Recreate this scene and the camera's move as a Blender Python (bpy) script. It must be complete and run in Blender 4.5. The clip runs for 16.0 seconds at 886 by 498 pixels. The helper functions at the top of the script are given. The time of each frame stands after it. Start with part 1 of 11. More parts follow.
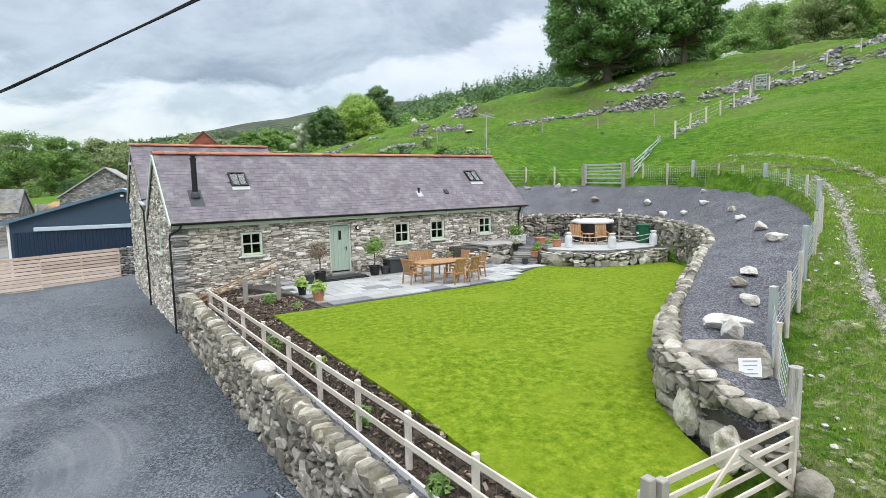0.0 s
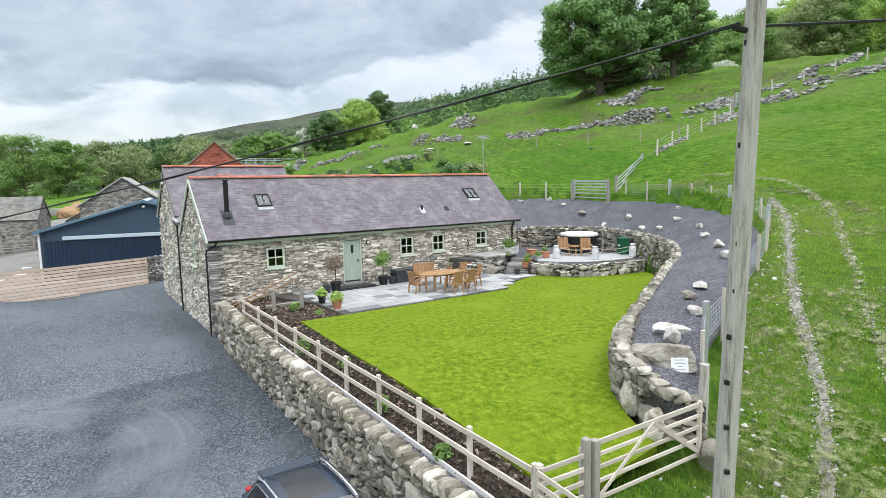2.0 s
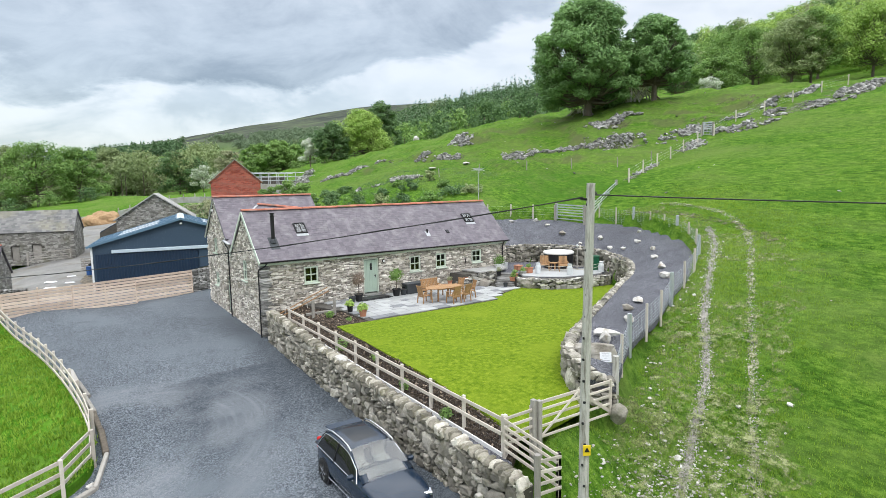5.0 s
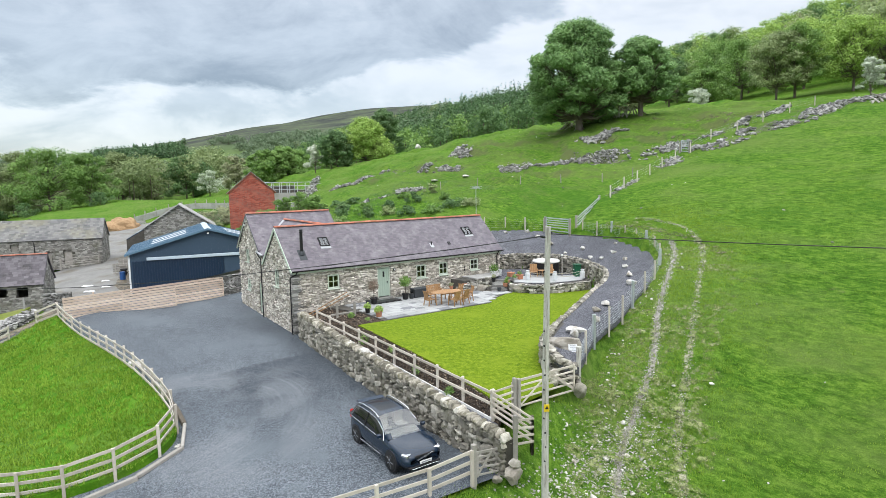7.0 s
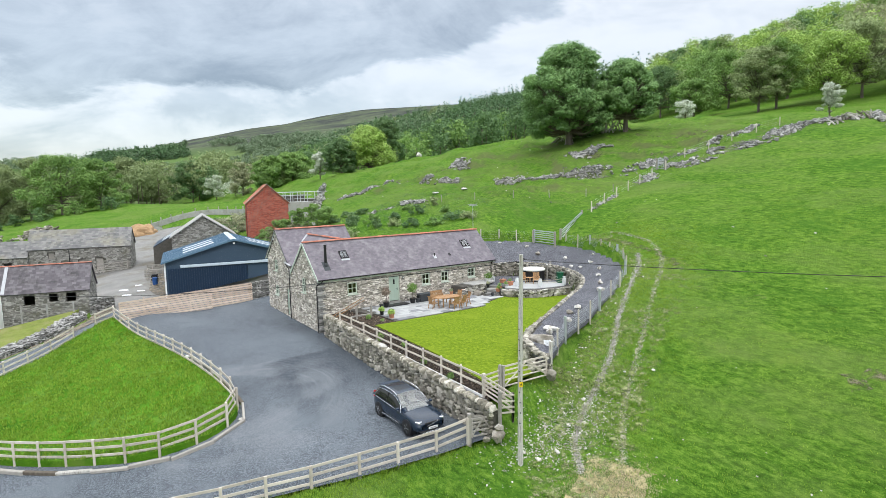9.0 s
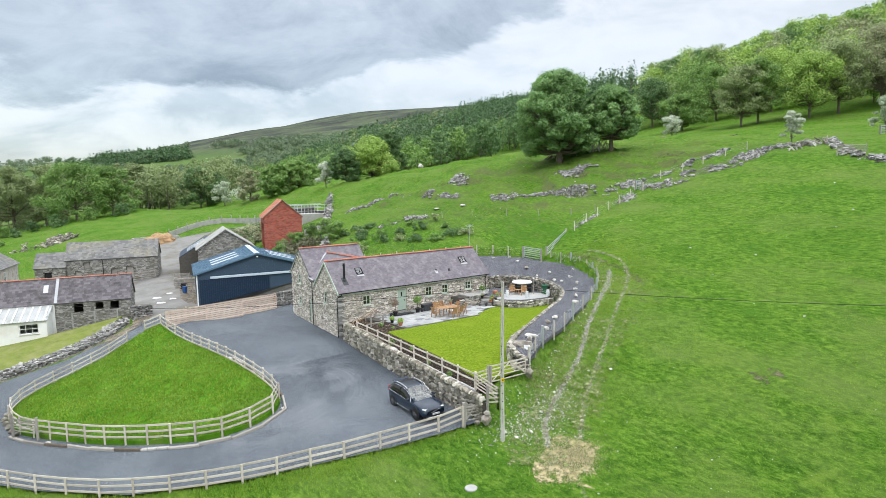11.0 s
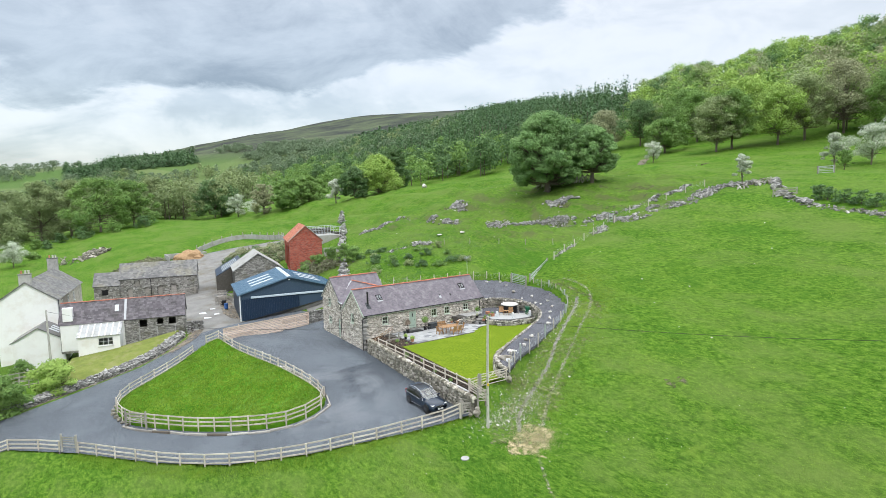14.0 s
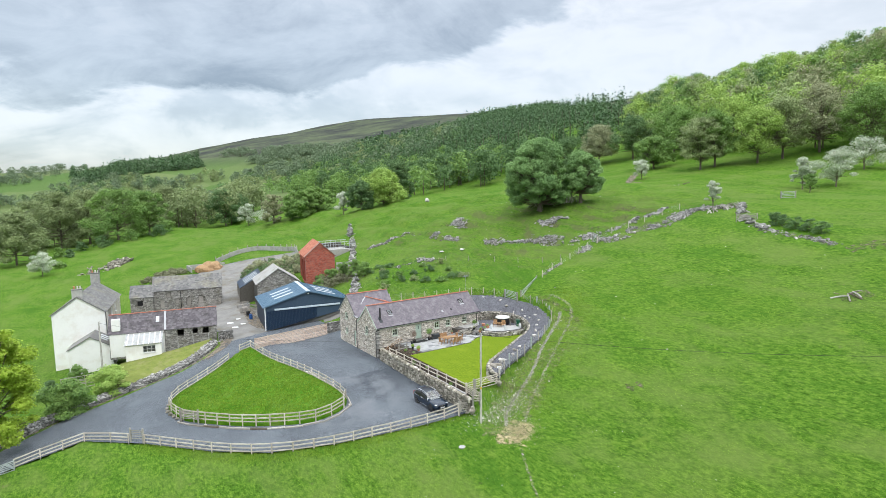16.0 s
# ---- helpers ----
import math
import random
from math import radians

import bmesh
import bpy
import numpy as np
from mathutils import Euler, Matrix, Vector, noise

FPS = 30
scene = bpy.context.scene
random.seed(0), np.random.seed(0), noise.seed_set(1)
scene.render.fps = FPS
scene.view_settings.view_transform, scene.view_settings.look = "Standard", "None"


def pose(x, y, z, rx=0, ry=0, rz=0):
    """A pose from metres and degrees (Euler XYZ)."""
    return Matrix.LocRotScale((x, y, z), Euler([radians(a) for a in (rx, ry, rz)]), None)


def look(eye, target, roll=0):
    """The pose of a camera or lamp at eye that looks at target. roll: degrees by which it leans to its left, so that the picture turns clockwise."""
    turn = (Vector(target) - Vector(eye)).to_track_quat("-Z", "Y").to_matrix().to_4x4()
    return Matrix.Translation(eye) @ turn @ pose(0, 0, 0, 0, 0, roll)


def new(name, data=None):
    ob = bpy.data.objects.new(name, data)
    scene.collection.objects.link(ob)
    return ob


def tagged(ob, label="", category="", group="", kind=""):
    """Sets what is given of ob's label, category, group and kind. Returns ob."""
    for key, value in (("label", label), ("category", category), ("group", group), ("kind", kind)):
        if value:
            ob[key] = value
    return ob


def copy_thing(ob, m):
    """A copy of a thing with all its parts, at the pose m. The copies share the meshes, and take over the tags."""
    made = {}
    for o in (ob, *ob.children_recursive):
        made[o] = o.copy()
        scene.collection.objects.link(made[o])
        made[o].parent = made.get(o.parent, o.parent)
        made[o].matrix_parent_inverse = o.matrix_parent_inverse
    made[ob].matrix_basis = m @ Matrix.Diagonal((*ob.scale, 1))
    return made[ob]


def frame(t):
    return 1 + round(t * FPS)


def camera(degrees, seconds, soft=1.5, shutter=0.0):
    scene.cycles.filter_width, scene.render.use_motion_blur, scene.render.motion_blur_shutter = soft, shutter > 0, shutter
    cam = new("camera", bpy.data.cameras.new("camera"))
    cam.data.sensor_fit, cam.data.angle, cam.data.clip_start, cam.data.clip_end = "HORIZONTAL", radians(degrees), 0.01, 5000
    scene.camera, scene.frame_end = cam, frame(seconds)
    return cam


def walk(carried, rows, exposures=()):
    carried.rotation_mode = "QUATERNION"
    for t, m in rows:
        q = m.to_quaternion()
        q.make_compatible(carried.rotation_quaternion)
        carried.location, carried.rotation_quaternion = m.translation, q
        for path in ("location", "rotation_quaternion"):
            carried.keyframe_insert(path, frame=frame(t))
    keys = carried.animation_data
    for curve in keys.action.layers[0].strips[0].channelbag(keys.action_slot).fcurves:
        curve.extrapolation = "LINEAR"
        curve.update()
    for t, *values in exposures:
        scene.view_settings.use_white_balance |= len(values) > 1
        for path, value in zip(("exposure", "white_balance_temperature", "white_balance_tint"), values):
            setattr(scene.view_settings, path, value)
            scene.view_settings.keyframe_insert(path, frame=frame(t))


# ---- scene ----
cam = camera(74.9, 16.0, soft=0.52)
# seconds, eye x y z in metres, then yaw, pitch and roll in degrees
ROWS = [
    (0.0, -3.879, -23.308, 3.784, -34.746, -6.605, -1.2),
    (0.5, -4.278, -23.874, 4.034, -34.763, -6.584, -1.19),
    (1.0, -4.722, -24.472, 4.26, -34.79, -6.573, -1.17),
    (1.5, -5.181, -25.132, 4.492, -34.807, -6.582, -1.17),
    (2.0, -5.715, -25.837, 4.742, -34.833, -6.581, -1.16),
    (2.5, -6.297, -26.559, 4.98, -34.84, -6.55, -1.14),
    (3.0, -6.885, -27.341, 5.27, -34.857, -6.539, -1.12),
    (3.5, -7.481, -28.195, 5.584, -34.874, -6.518, -1.1),
    (4.0, -8.105, -29.106, 5.889, -34.885, -6.501, -1.081),
    (6.5, -11.993, -34.425, 7.45, -34.903, -6.358, -1.099),
    (7.0, -12.921, -35.685, 7.796, -34.905, -6.341, -1.1),
    (7.5, -13.911, -37.015, 8.179, -34.924, -6.346, -1.145),
    (8.0, -14.953, -38.408, 8.579, -34.933, -6.362, -1.15),
    (8.5, -15.995, -39.872, 9.026, -34.952, -6.367, -1.175),
    (9.0, -17.079, -41.385, 9.548, -34.961, -6.373, -1.2),
    (11.5, -22.918, -49.722, 12.876, -34.937, -6.332, -1.167),
    (12.0, -24.221, -51.53, 13.72, -34.924, -6.333, -1.199),
    (12.5, -25.595, -53.388, 14.564, -34.921, -6.315, -1.2),
    (13.0, -26.972, -55.296, 15.402, -34.889, -6.285, -1.194),
    (13.5, -28.341, -57.304, 16.299, -34.867, -6.255, -1.169),
    (14.0, -29.746, -59.363, 17.23, -34.825, -6.215, -1.153),
    (14.5, -31.201, -61.502, 18.202, -34.793, -6.175, -1.137),
    (15.0, -32.736, -63.704, 19.192, -34.751, -6.135, -1.131),
    (15.5, -34.33, -66.009, 20.216, -34.699, -6.104, -1.116),
    (16.0, -35.966, -68.404, 21.305, -34.657, -6.084, -1.1),
]
walk(cam, [(t, look((x, y, z), (x - math.sin(radians(yaw)), y + math.cos(radians(yaw)), z + math.tan(radians(pitch))), roll)) for t, x, y, z, yaw, pitch, roll in ROWS])

# ---- sky and sun: a bright overcast day ----
world = bpy.data.worlds.new("overcast_sky")
scene.world = world
world.use_nodes = True
wn, wl = world.node_tree.nodes, world.node_tree.links
wn.clear()


def wnode(kind, **values):
    n = wn.new(kind)
    for k, v in values.items():
        n.inputs[k].default_value = v
    return n


def wmath(op, a, b):
    n = wn.new("ShaderNodeMath")
    n.operation = op
    for i, v in enumerate((a, b)):
        if isinstance(v, (int, float)):
            n.inputs[i].default_value = v
        else:
            wl.new(v, n.inputs[i])
    return n.outputs[0]


SUN_UP, SUN_ROUND = 52.0, 200.0
sky = wn.new("ShaderNodeTexSky")
sky.sky_type, sky.sun_disc = "NISHITA", False
sky.sun_elevation, sky.sun_rotation = radians(SUN_UP), radians(SUN_ROUND)
coord = wn.new("ShaderNodeTexCoord")
split = wn.new("ShaderNodeSeparateXYZ")
wl.new(coord.outputs["Generated"], split.inputs[0])
up = wmath("MAXIMUM", split.outputs["Z"], 0.0)
side = wmath("ADD", wmath("MULTIPLY", split.outputs["X"], 0.82), wmath("MULTIPLY", split.outputs["Y"], -0.572))
ahead = wmath("ADD", wmath("MULTIPLY", split.outputs["X"], 0.572), wmath("MULTIPLY", split.outputs["Y"], 0.82))


def wsmooth(v, a, b):
    n = wn.new("ShaderNodeMapRange")
    n.interpolation_type = "SMOOTHSTEP"
    n.inputs["From Min"].default_value, n.inputs["From Max"].default_value = a, b
    wl.new(v, n.inputs["Value"])
    return n.outputs[0]


def wnoise(scale, detail, rough, spot, warp=0.0):
    """Cloud noise, drawn out sideways along the horizon."""
    m = wn.new("ShaderNodeMapping")
    m.inputs["Location"].default_value, m.inputs["Scale"].default_value = spot, (1.0, 1.0, 2.3)
    join = wn.new("ShaderNodeCombineXYZ")
    for i, v in enumerate((side, ahead, up)):
        wl.new(v, join.inputs[i])
    wl.new(join.outputs[0], m.inputs[0])
    t = wnode("ShaderNodeTexNoise", Scale=scale, Detail=detail, Roughness=rough, Distortion=warp)
    wl.new(m.outputs[0], t.inputs["Vector"])
    return t.outputs["Fac"]


ragged = wmath("ADD", wmath("SUBTRACT", wnoise(2.2, 6.0, 0.55, (0.3, 0.0, 0.2), 0.2), 0.5), wmath("MULTIPLY", wmath("SUBTRACT", wnoise(8.5, 7.0, 0.62, (2.3, 0.7, 1.2), 0.5), 0.5), 0.30))
base = wmath("ADD", wmath("MULTIPLY", wmath("MAXIMUM", wmath("ADD", side, 0.22), 0.0), 0.24), 0.165)
over = wmath("ADD", wmath("SUBTRACT", up, base), wmath("MULTIPLY", ragged, 0.22))
bank = wmath("MULTIPLY", wsmooth(over, -0.006, 0.016), wmath("SUBTRACT", 1.0, wmath("MULTIPLY", wsmooth(up, 0.28, 0.65), 0.6)))
depth = wsmooth(wnoise(4.0, 8.0, 0.6, (1.7, 0.4, 2.1), 0.5), 0.36, 0.62)
under = wmath("SUBTRACT", 1.0, wsmooth(over, 0.02, 0.17))
bank = wmath("MULTIPLY", bank, wmath("ADD", wmath("ADD", wmath("MULTIPLY", depth, 0.32), 0.22), wmath("MULTIPLY", under, 0.22)))
bank = wmath("MULTIPLY", bank, wmath("SUBTRACT", 1.0, wmath("MULTIPLY", wsmooth(wmath("MULTIPLY", side, -1.0), 0.36, 0.66), 0.22)))
streak = wmath("MULTIPLY", wsmooth(wnoise(3.4, 8.0, 0.6, (4.4, 1.0, 0.75), 0.4), 0.45, 0.60), wsmooth(wmath("MULTIPLY", side, -1.0), -0.35, 0.35))
streak = wmath("MULTIPLY", streak, wmath("SUBTRACT", 1.0, wsmooth(up, 0.13, 0.2)))
veil = wmath("MULTIPLY", wsmooth(wnoise(6.5, 8.0, 0.62, (7.0, 2.0, 1.0), 0.6), 0.40, 0.72), 0.22)
shade = wmath("MINIMUM", wmath("ADD", wmath("ADD", bank, wmath("MULTIPLY", streak, 0.42)), wmath("ADD", veil, wmath("MULTIPLY", wmath("SUBTRACT", 1.0, wsmooth(up, 0.0, 0.10)), 0.26))), 1.0)
tone = wn.new("ShaderNodeValToRGB")
tone.color_ramp.elements[0].position, tone.color_ramp.elements[0].color = 0.0, (0.99, 1.0, 1.01, 1)
tone.color_ramp.elements[1].position, tone.color_ramp.elements[1].color = 1.0, (0.25, 0.275, 0.305, 1)
mid = tone.color_ramp.elements.new(0.42)
mid.color = (0.62, 0.67, 0.71, 1)
wl.new(shade, tone.inputs[0])
# an overcast sky is about three times as bright overhead as at the horizon
rise = wmath("ADD", wmath("ADD", wmath("MULTIPLY", up, 0.9), 0.80), wmath("MULTIPLY", wsmooth(up, 0.34, 0.8), 2.6))
cloud = wn.new("ShaderNodeMix")
cloud.data_type, cloud.blend_type = "RGBA", "MULTIPLY"
cloud.inputs[0].default_value = 1.0
wl.new(tone.outputs[0], cloud.inputs[6])
wl.new(rise, cloud.inputs[7])
bg_cloud = wnode("ShaderNodeBackground", Strength=1.0)
wl.new(cloud.outputs[2], bg_cloud.inputs["Color"])
bg_sky = wnode("ShaderNodeBackground", Strength=0.08)
wl.new(sky.outputs[0], bg_sky.inputs["Color"])
both = wn.new("ShaderNodeAddShader")
out = wn.new("ShaderNodeOutputWorld")
wl.new(bg_cloud.outputs[0], both.inputs[0])
wl.new(bg_sky.outputs[0], both.inputs[1])
wl.new(both.outputs[0], out.inputs["Surface"])

sun = new("sun", bpy.data.lights.new("sun", "SUN"))
sun.data.energy, sun.data.angle, sun.data.color = 1.5, radians(14), (1.0, 0.96, 0.9)
sa, su = radians(SUN_ROUND), radians(SUN_UP)
sun.matrix_world = look((math.sin(sa) * math.cos(su) * 200, math.cos(sa) * math.cos(su) * 200, math.sin(su) * 200), (0, 0, 0))
scene.view_settings.exposure = -0.45

# ---- materials ----
def material(name, tones, rough=0.85, scale=3.0, fine=30.0, bump=0.3, bump_scale=None, metal=0.0, spec=0.3, tint=0.0, stretch=(1, 1, 1),
             stain=None, stain_scale=0.3, island=0.0, spread=0.25, local=False, coat=0.0, cells=0.0, cell_mix=0.5):
    """A surface of two or three tones mixed by coarse and fine noise; tint varies its brightness from piece to piece."""
    m = bpy.data.materials.new(name)
    m.use_nodes = True
    n, k = m.node_tree.nodes, m.node_tree.links
    b = n["Principled BSDF"]
    b.inputs["Roughness"].default_value, b.inputs["Metallic"].default_value = rough, metal
    b.inputs["Specular IOR Level"].default_value = spec
    b.inputs["Coat Weight"].default_value = coat
    tc = n.new("ShaderNodeTexCoord")
    mp = n.new("ShaderNodeMapping")
    mp.inputs["Scale"].default_value = stretch
    if local:
        k.new(tc.outputs["Object"], mp.inputs[0])
    else:
        geo = n.new("ShaderNodeNewGeometry")
        k.new(geo.outputs["Position"], mp.inputs[0])

    def noise_tex(s, detail=5.0, r=0.6):
        t = n.new("ShaderNodeTexNoise")
        t.inputs["Scale"].default_value, t.inputs["Detail"].default_value, t.inputs["Roughness"].default_value = s, detail, r
        k.new(mp.outputs[0], t.inputs["Vector"])
        return t.outputs["Fac"]

    def calc(op, a, b_):
        t = n.new("ShaderNodeMath")
        t.operation = op
        for i, v in enumerate((a, b_)):
            if isinstance(v, (int, float)):
                t.inputs[i].default_value = v
            else:
                k.new(v, t.inputs[i])
        return t.outputs[0]

    coarse, grain = noise_tex(scale), noise_tex(fine, 4.0, 0.7)
    fac = calc("ADD", calc("MULTIPLY", coarse, 0.6), calc("MULTIPLY", grain, 0.4))
    if cells:
        vo = n.new("ShaderNodeTexVoronoi")
        vo.inputs["Scale"].default_value = cells
        k.new(mp.outputs[0], vo.inputs["Vector"])
        bw = n.new("ShaderNodeSeparateColor")
        k.new(vo.outputs["Color"], bw.inputs[0])
        fac = calc("ADD", calc("MULTIPLY", fac, 1 - cell_mix), calc("MULTIPLY", calc("ADD", calc("MULTIPLY", bw.outputs[0], spread * 2.4), 0.5 - spread * 1.2), cell_mix))
    chance = None
    if tint or island:
        oi = n.new("ShaderNodeObjectInfo")
        gi = n.new("ShaderNodeNewGeometry")
        chance = calc("FRACT", calc("ADD", oi.outputs["Random"], gi.outputs["Random Per Island"]), 0.0)
    if island:
        fac = calc("ADD", calc("MULTIPLY", fac, 1 - island), calc("MULTIPLY", calc("ADD", calc("MULTIPLY", chance, spread * 2.2), 0.5 - spread * 1.1), island))
    ramp = n.new("ShaderNodeValToRGB")
    el = ramp.color_ramp.elements
    lo, hi = 0.5 - spread, 0.5 + spread
    for i, t in enumerate(tones):
        p = lo + (hi - lo) * i / max(1, len(tones) - 1)
        e = el[i] if i < 2 else el.new(p)
        e.position, e.color = p, (*t, 1)
    k.new(fac, ramp.inputs[0])
    col = ramp.outputs[0]
    if stain:
        st = n.new("ShaderNodeMix")
        st.data_type = "RGBA"
        sr = n.new("ShaderNodeValToRGB")
        sr.color_ramp.elements[0].position, sr.color_ramp.elements[1].position = 0.5, 0.68
        k.new(noise_tex(stain_scale, 6.0, 0.65), sr.inputs[0])
        k.new(sr.outputs[0], st.inputs[0])
        k.new(col, st.inputs[6])
        st.inputs[7].default_value = (*stain, 1)
        col = st.outputs[2]
    if tint:
        hs = n.new("ShaderNodeHueSaturation")
        k.new(calc("ADD", calc("MULTIPLY", chance, tint * 2), 1 - tint), hs.inputs["Value"])
        k.new(col, hs.inputs["Color"])
        col = hs.outputs[0]
    k.new(col, b.inputs["Base Color"])
    if bump:
        bp = n.new("ShaderNodeBump")
        bp.inputs["Strength"].default_value, bp.inputs["Distance"].default_value = bump, 0.03
        k.new(vo.outputs["Distance"] if cells else noise_tex(bump_scale or fine, 4.0, 0.7), bp.inputs["Height"])
        if cells:
            bp.invert = True
        k.new(bp.outputs[0], b.inputs["Normal"])
    return m


def leafy(name, dark, light, clear=0.35):
    """Leaves: tone from leaf to leaf, some light passing through."""
    m = bpy.data.materials.new(name)
    m.use_nodes = True
    n, k = m.node_tree.nodes, m.node_tree.links
    b = n["Principled BSDF"]
    b.inputs["Roughness"].default_value = 0.6
    b.inputs["Specular IOR Level"].default_value = 0.25
    gi, oi = n.new("ShaderNodeNewGeometry"), n.new("ShaderNodeObjectInfo")
    patch = n.new("ShaderNodeTexNoise")
    patch.inputs["Scale"].default_value = 0.35
    k.new(gi.outputs["Position"], patch.inputs["Vector"])
    a = n.new("ShaderNodeMath")
    a.operation = "MULTIPLY_ADD"
    a.inputs[1].default_value = 0.42
    k.new(gi.outputs["Random Per Island"], a.inputs[0])
    a2 = n.new("ShaderNodeMath")
    a2.operation = "MULTIPLY_ADD"
    a2.inputs[1].default_value = 0.6
    k.new(patch.outputs["Fac"], a2.inputs[0])
    broad = n.new("ShaderNodeTexNoise")
    broad.inputs["Scale"].default_value = 0.07
    k.new(gi.outputs["Position"], broad.inputs["Vector"])
    a3 = n.new("ShaderNodeMath")
    a3.operation = "MULTIPLY_ADD"
    a3.inputs[1].default_value, a3.inputs[2].default_value = 0.5, -0.26
    k.new(broad.outputs["Fac"], a3.inputs[0])
    k.new(a3.outputs[0], a2.inputs[2])
    k.new(a2.outputs[0], a.inputs[2])
    ramp = n.new("ShaderNodeValToRGB")
    ramp.color_ramp.elements[0].position, ramp.color_ramp.elements[0].color = 0.15, (*dark, 1)
    ramp.color_ramp.elements[1].position, ramp.color_ramp.elements[1].color = 0.85, (*light, 1)
    k.new(a.outputs[0], ramp.inputs[0])
    k.new(ramp.outputs[0], b.inputs["Base Color"])
    tr = n.new("ShaderNodeBsdfTranslucent")
    k.new(ramp.outputs[0], tr.inputs["Color"])
    mx = n.new("ShaderNodeMixShader")
    mx.inputs[0].default_value = clear
    k.new(b.outputs[0], mx.inputs[1])
    k.new(tr.outputs[0], mx.inputs[2])
    k.new(mx.outputs[0], n["Material Output"].inputs["Surface"])
    return m


M = {}
M["slate"] = material("roof_slate", [(0.122, 0.106, 0.124), (0.155, 0.137, 0.158), (0.196, 0.175, 0.198)], rough=0.6, scale=1.4, fine=20, bump=0.15, tint=0.09, island=0.3, stain=(0.225, 0.21, 0.222), stain_scale=1.4)
M["byre_slate"] = material("worn_byre_slate", [(0.075, 0.068, 0.076), (0.125, 0.112, 0.124), (0.175, 0.16, 0.172)], rough=0.7, scale=0.9, fine=16, bump=0.3, tint=0.16, island=0.4, stain=(0.055, 0.052, 0.05), stain_scale=0.7)
M["porch_sheet"] = material("clouded_roof_sheet", [(0.30, 0.31, 0.31), (0.44, 0.45, 0.45)], rough=0.35, scale=1.2, fine=12, bump=0.1, stain=(0.26, 0.27, 0.25), stain_scale=0.8)
M["old_slate"] = material("old_mossy_slate", [(0.10, 0.10, 0.105), (0.17, 0.168, 0.165), (0.24, 0.235, 0.22)], rough=0.75, scale=0.5, fine=14, bump=0.2, tint=0.14, island=0.35, stain=(0.22, 0.21, 0.16), stain_scale=0.3)
M["stone"] = material("rubble_stone", [(0.17, 0.152, 0.13), (0.44, 0.402, 0.352), (0.61, 0.568, 0.51), (0.86, 0.83, 0.78)], scale=3.2, fine=20, bump=0.9, tint=0.2, island=0.6, spread=0.24, stain=(0.33, 0.298, 0.24), stain_scale=1.5)
M["mortar"] = material("lime_mortar", [(0.15, 0.138, 0.12), (0.30, 0.282, 0.255)], scale=4, fine=40, bump=0.6)
M["field_stone"] = material("lichened_field_stone", [(0.085, 0.08, 0.066), (0.215, 0.20, 0.168), (0.335, 0.312, 0.265), (0.58, 0.55, 0.49)], scale=5.0, fine=18, bump=1.0, tint=0.22, island=0.55, spread=0.22, stain=(0.15, 0.146, 0.098), stain_scale=3.0)
M["farm_stone"] = material("farm_rubble_stone", [(0.13, 0.125, 0.112), (0.25, 0.242, 0.222), (0.42, 0.408, 0.378)], scale=2.5, fine=18, bump=0.6, tint=0.22, island=0.5, spread=0.23, stain=(0.17, 0.165, 0.13), stain_scale=0.8)
M["mulch"] = material("bark_mulch", [(0.02, 0.014, 0.010), (0.085, 0.06, 0.042), (0.24, 0.19, 0.145)], scale=3, fine=20, bump=0.3, tint=0.3, island=0.8, spread=0.24)
M["terrace_stone"] = material("terrace_stone", [(0.11, 0.106, 0.095), (0.24, 0.23, 0.208), (0.42, 0.40, 0.36), (0.78, 0.75, 0.70)], scale=3, fine=16, bump=0.9, tint=0.2, island=0.65, spread=0.24, stain=(0.19, 0.18, 0.12), stain_scale=2.0)
M["wall_fill"] = material("wall_hearting", [(0.05, 0.046, 0.038), (0.11, 0.102, 0.086)], scale=5, fine=30, bump=0.8)
M["coping"] = material("coping_stone", [(0.10, 0.093, 0.07), (0.26, 0.24, 0.195), (0.40, 0.372, 0.312), (0.70, 0.67, 0.61)], scale=5.0, fine=17, bump=1.0, tint=0.22, island=0.55, spread=0.22, stain=(0.17, 0.16, 0.095), stain_scale=3.0)
M["tint_glass"] = material("tinted_glass", [(0.006, 0.007, 0.008), (0.012, 0.013, 0.014)], rough=0.06, scale=3, fine=10, bump=0.0, spec=0.6)
M["slate_stone"] = material("grey_slate_stone", [(0.11, 0.108, 0.10), (0.24, 0.236, 0.224), (0.48, 0.47, 0.45)], scale=2, fine=20, bump=0.5, tint=0.25, island=0.5)
M["quartz"] = material("pale_quartz_rock", [(0.34, 0.32, 0.29), (0.55, 0.53, 0.50), (0.74, 0.73, 0.71)], scale=2.6, fine=16, bump=0.8, stain=(0.33, 0.29, 0.23), stain_scale=2.4, tint=0.12)
M["boulder"] = material("brown_boulder", [(0.15, 0.13, 0.105), (0.29, 0.262, 0.222), (0.43, 0.40, 0.355)], scale=2.2, fine=14, bump=1.0, stain=(0.36, 0.35, 0.31), stain_scale=2.2)
M["dark_core"] = material("wall_core", [(0.055, 0.052, 0.045), (0.12, 0.11, 0.095)], scale=3, fine=25, bump=0.5)
M["drive"] = material("slate_chip_drive", [(0.024, 0.030, 0.038), (0.098, 0.114, 0.133), (0.25, 0.277, 0.305)], scale=0.22, fine=34, bump=1.0, stain=(0.138, 0.158, 0.178), stain_scale=0.26, cells=27, cell_mix=0.72, spread=0.22)
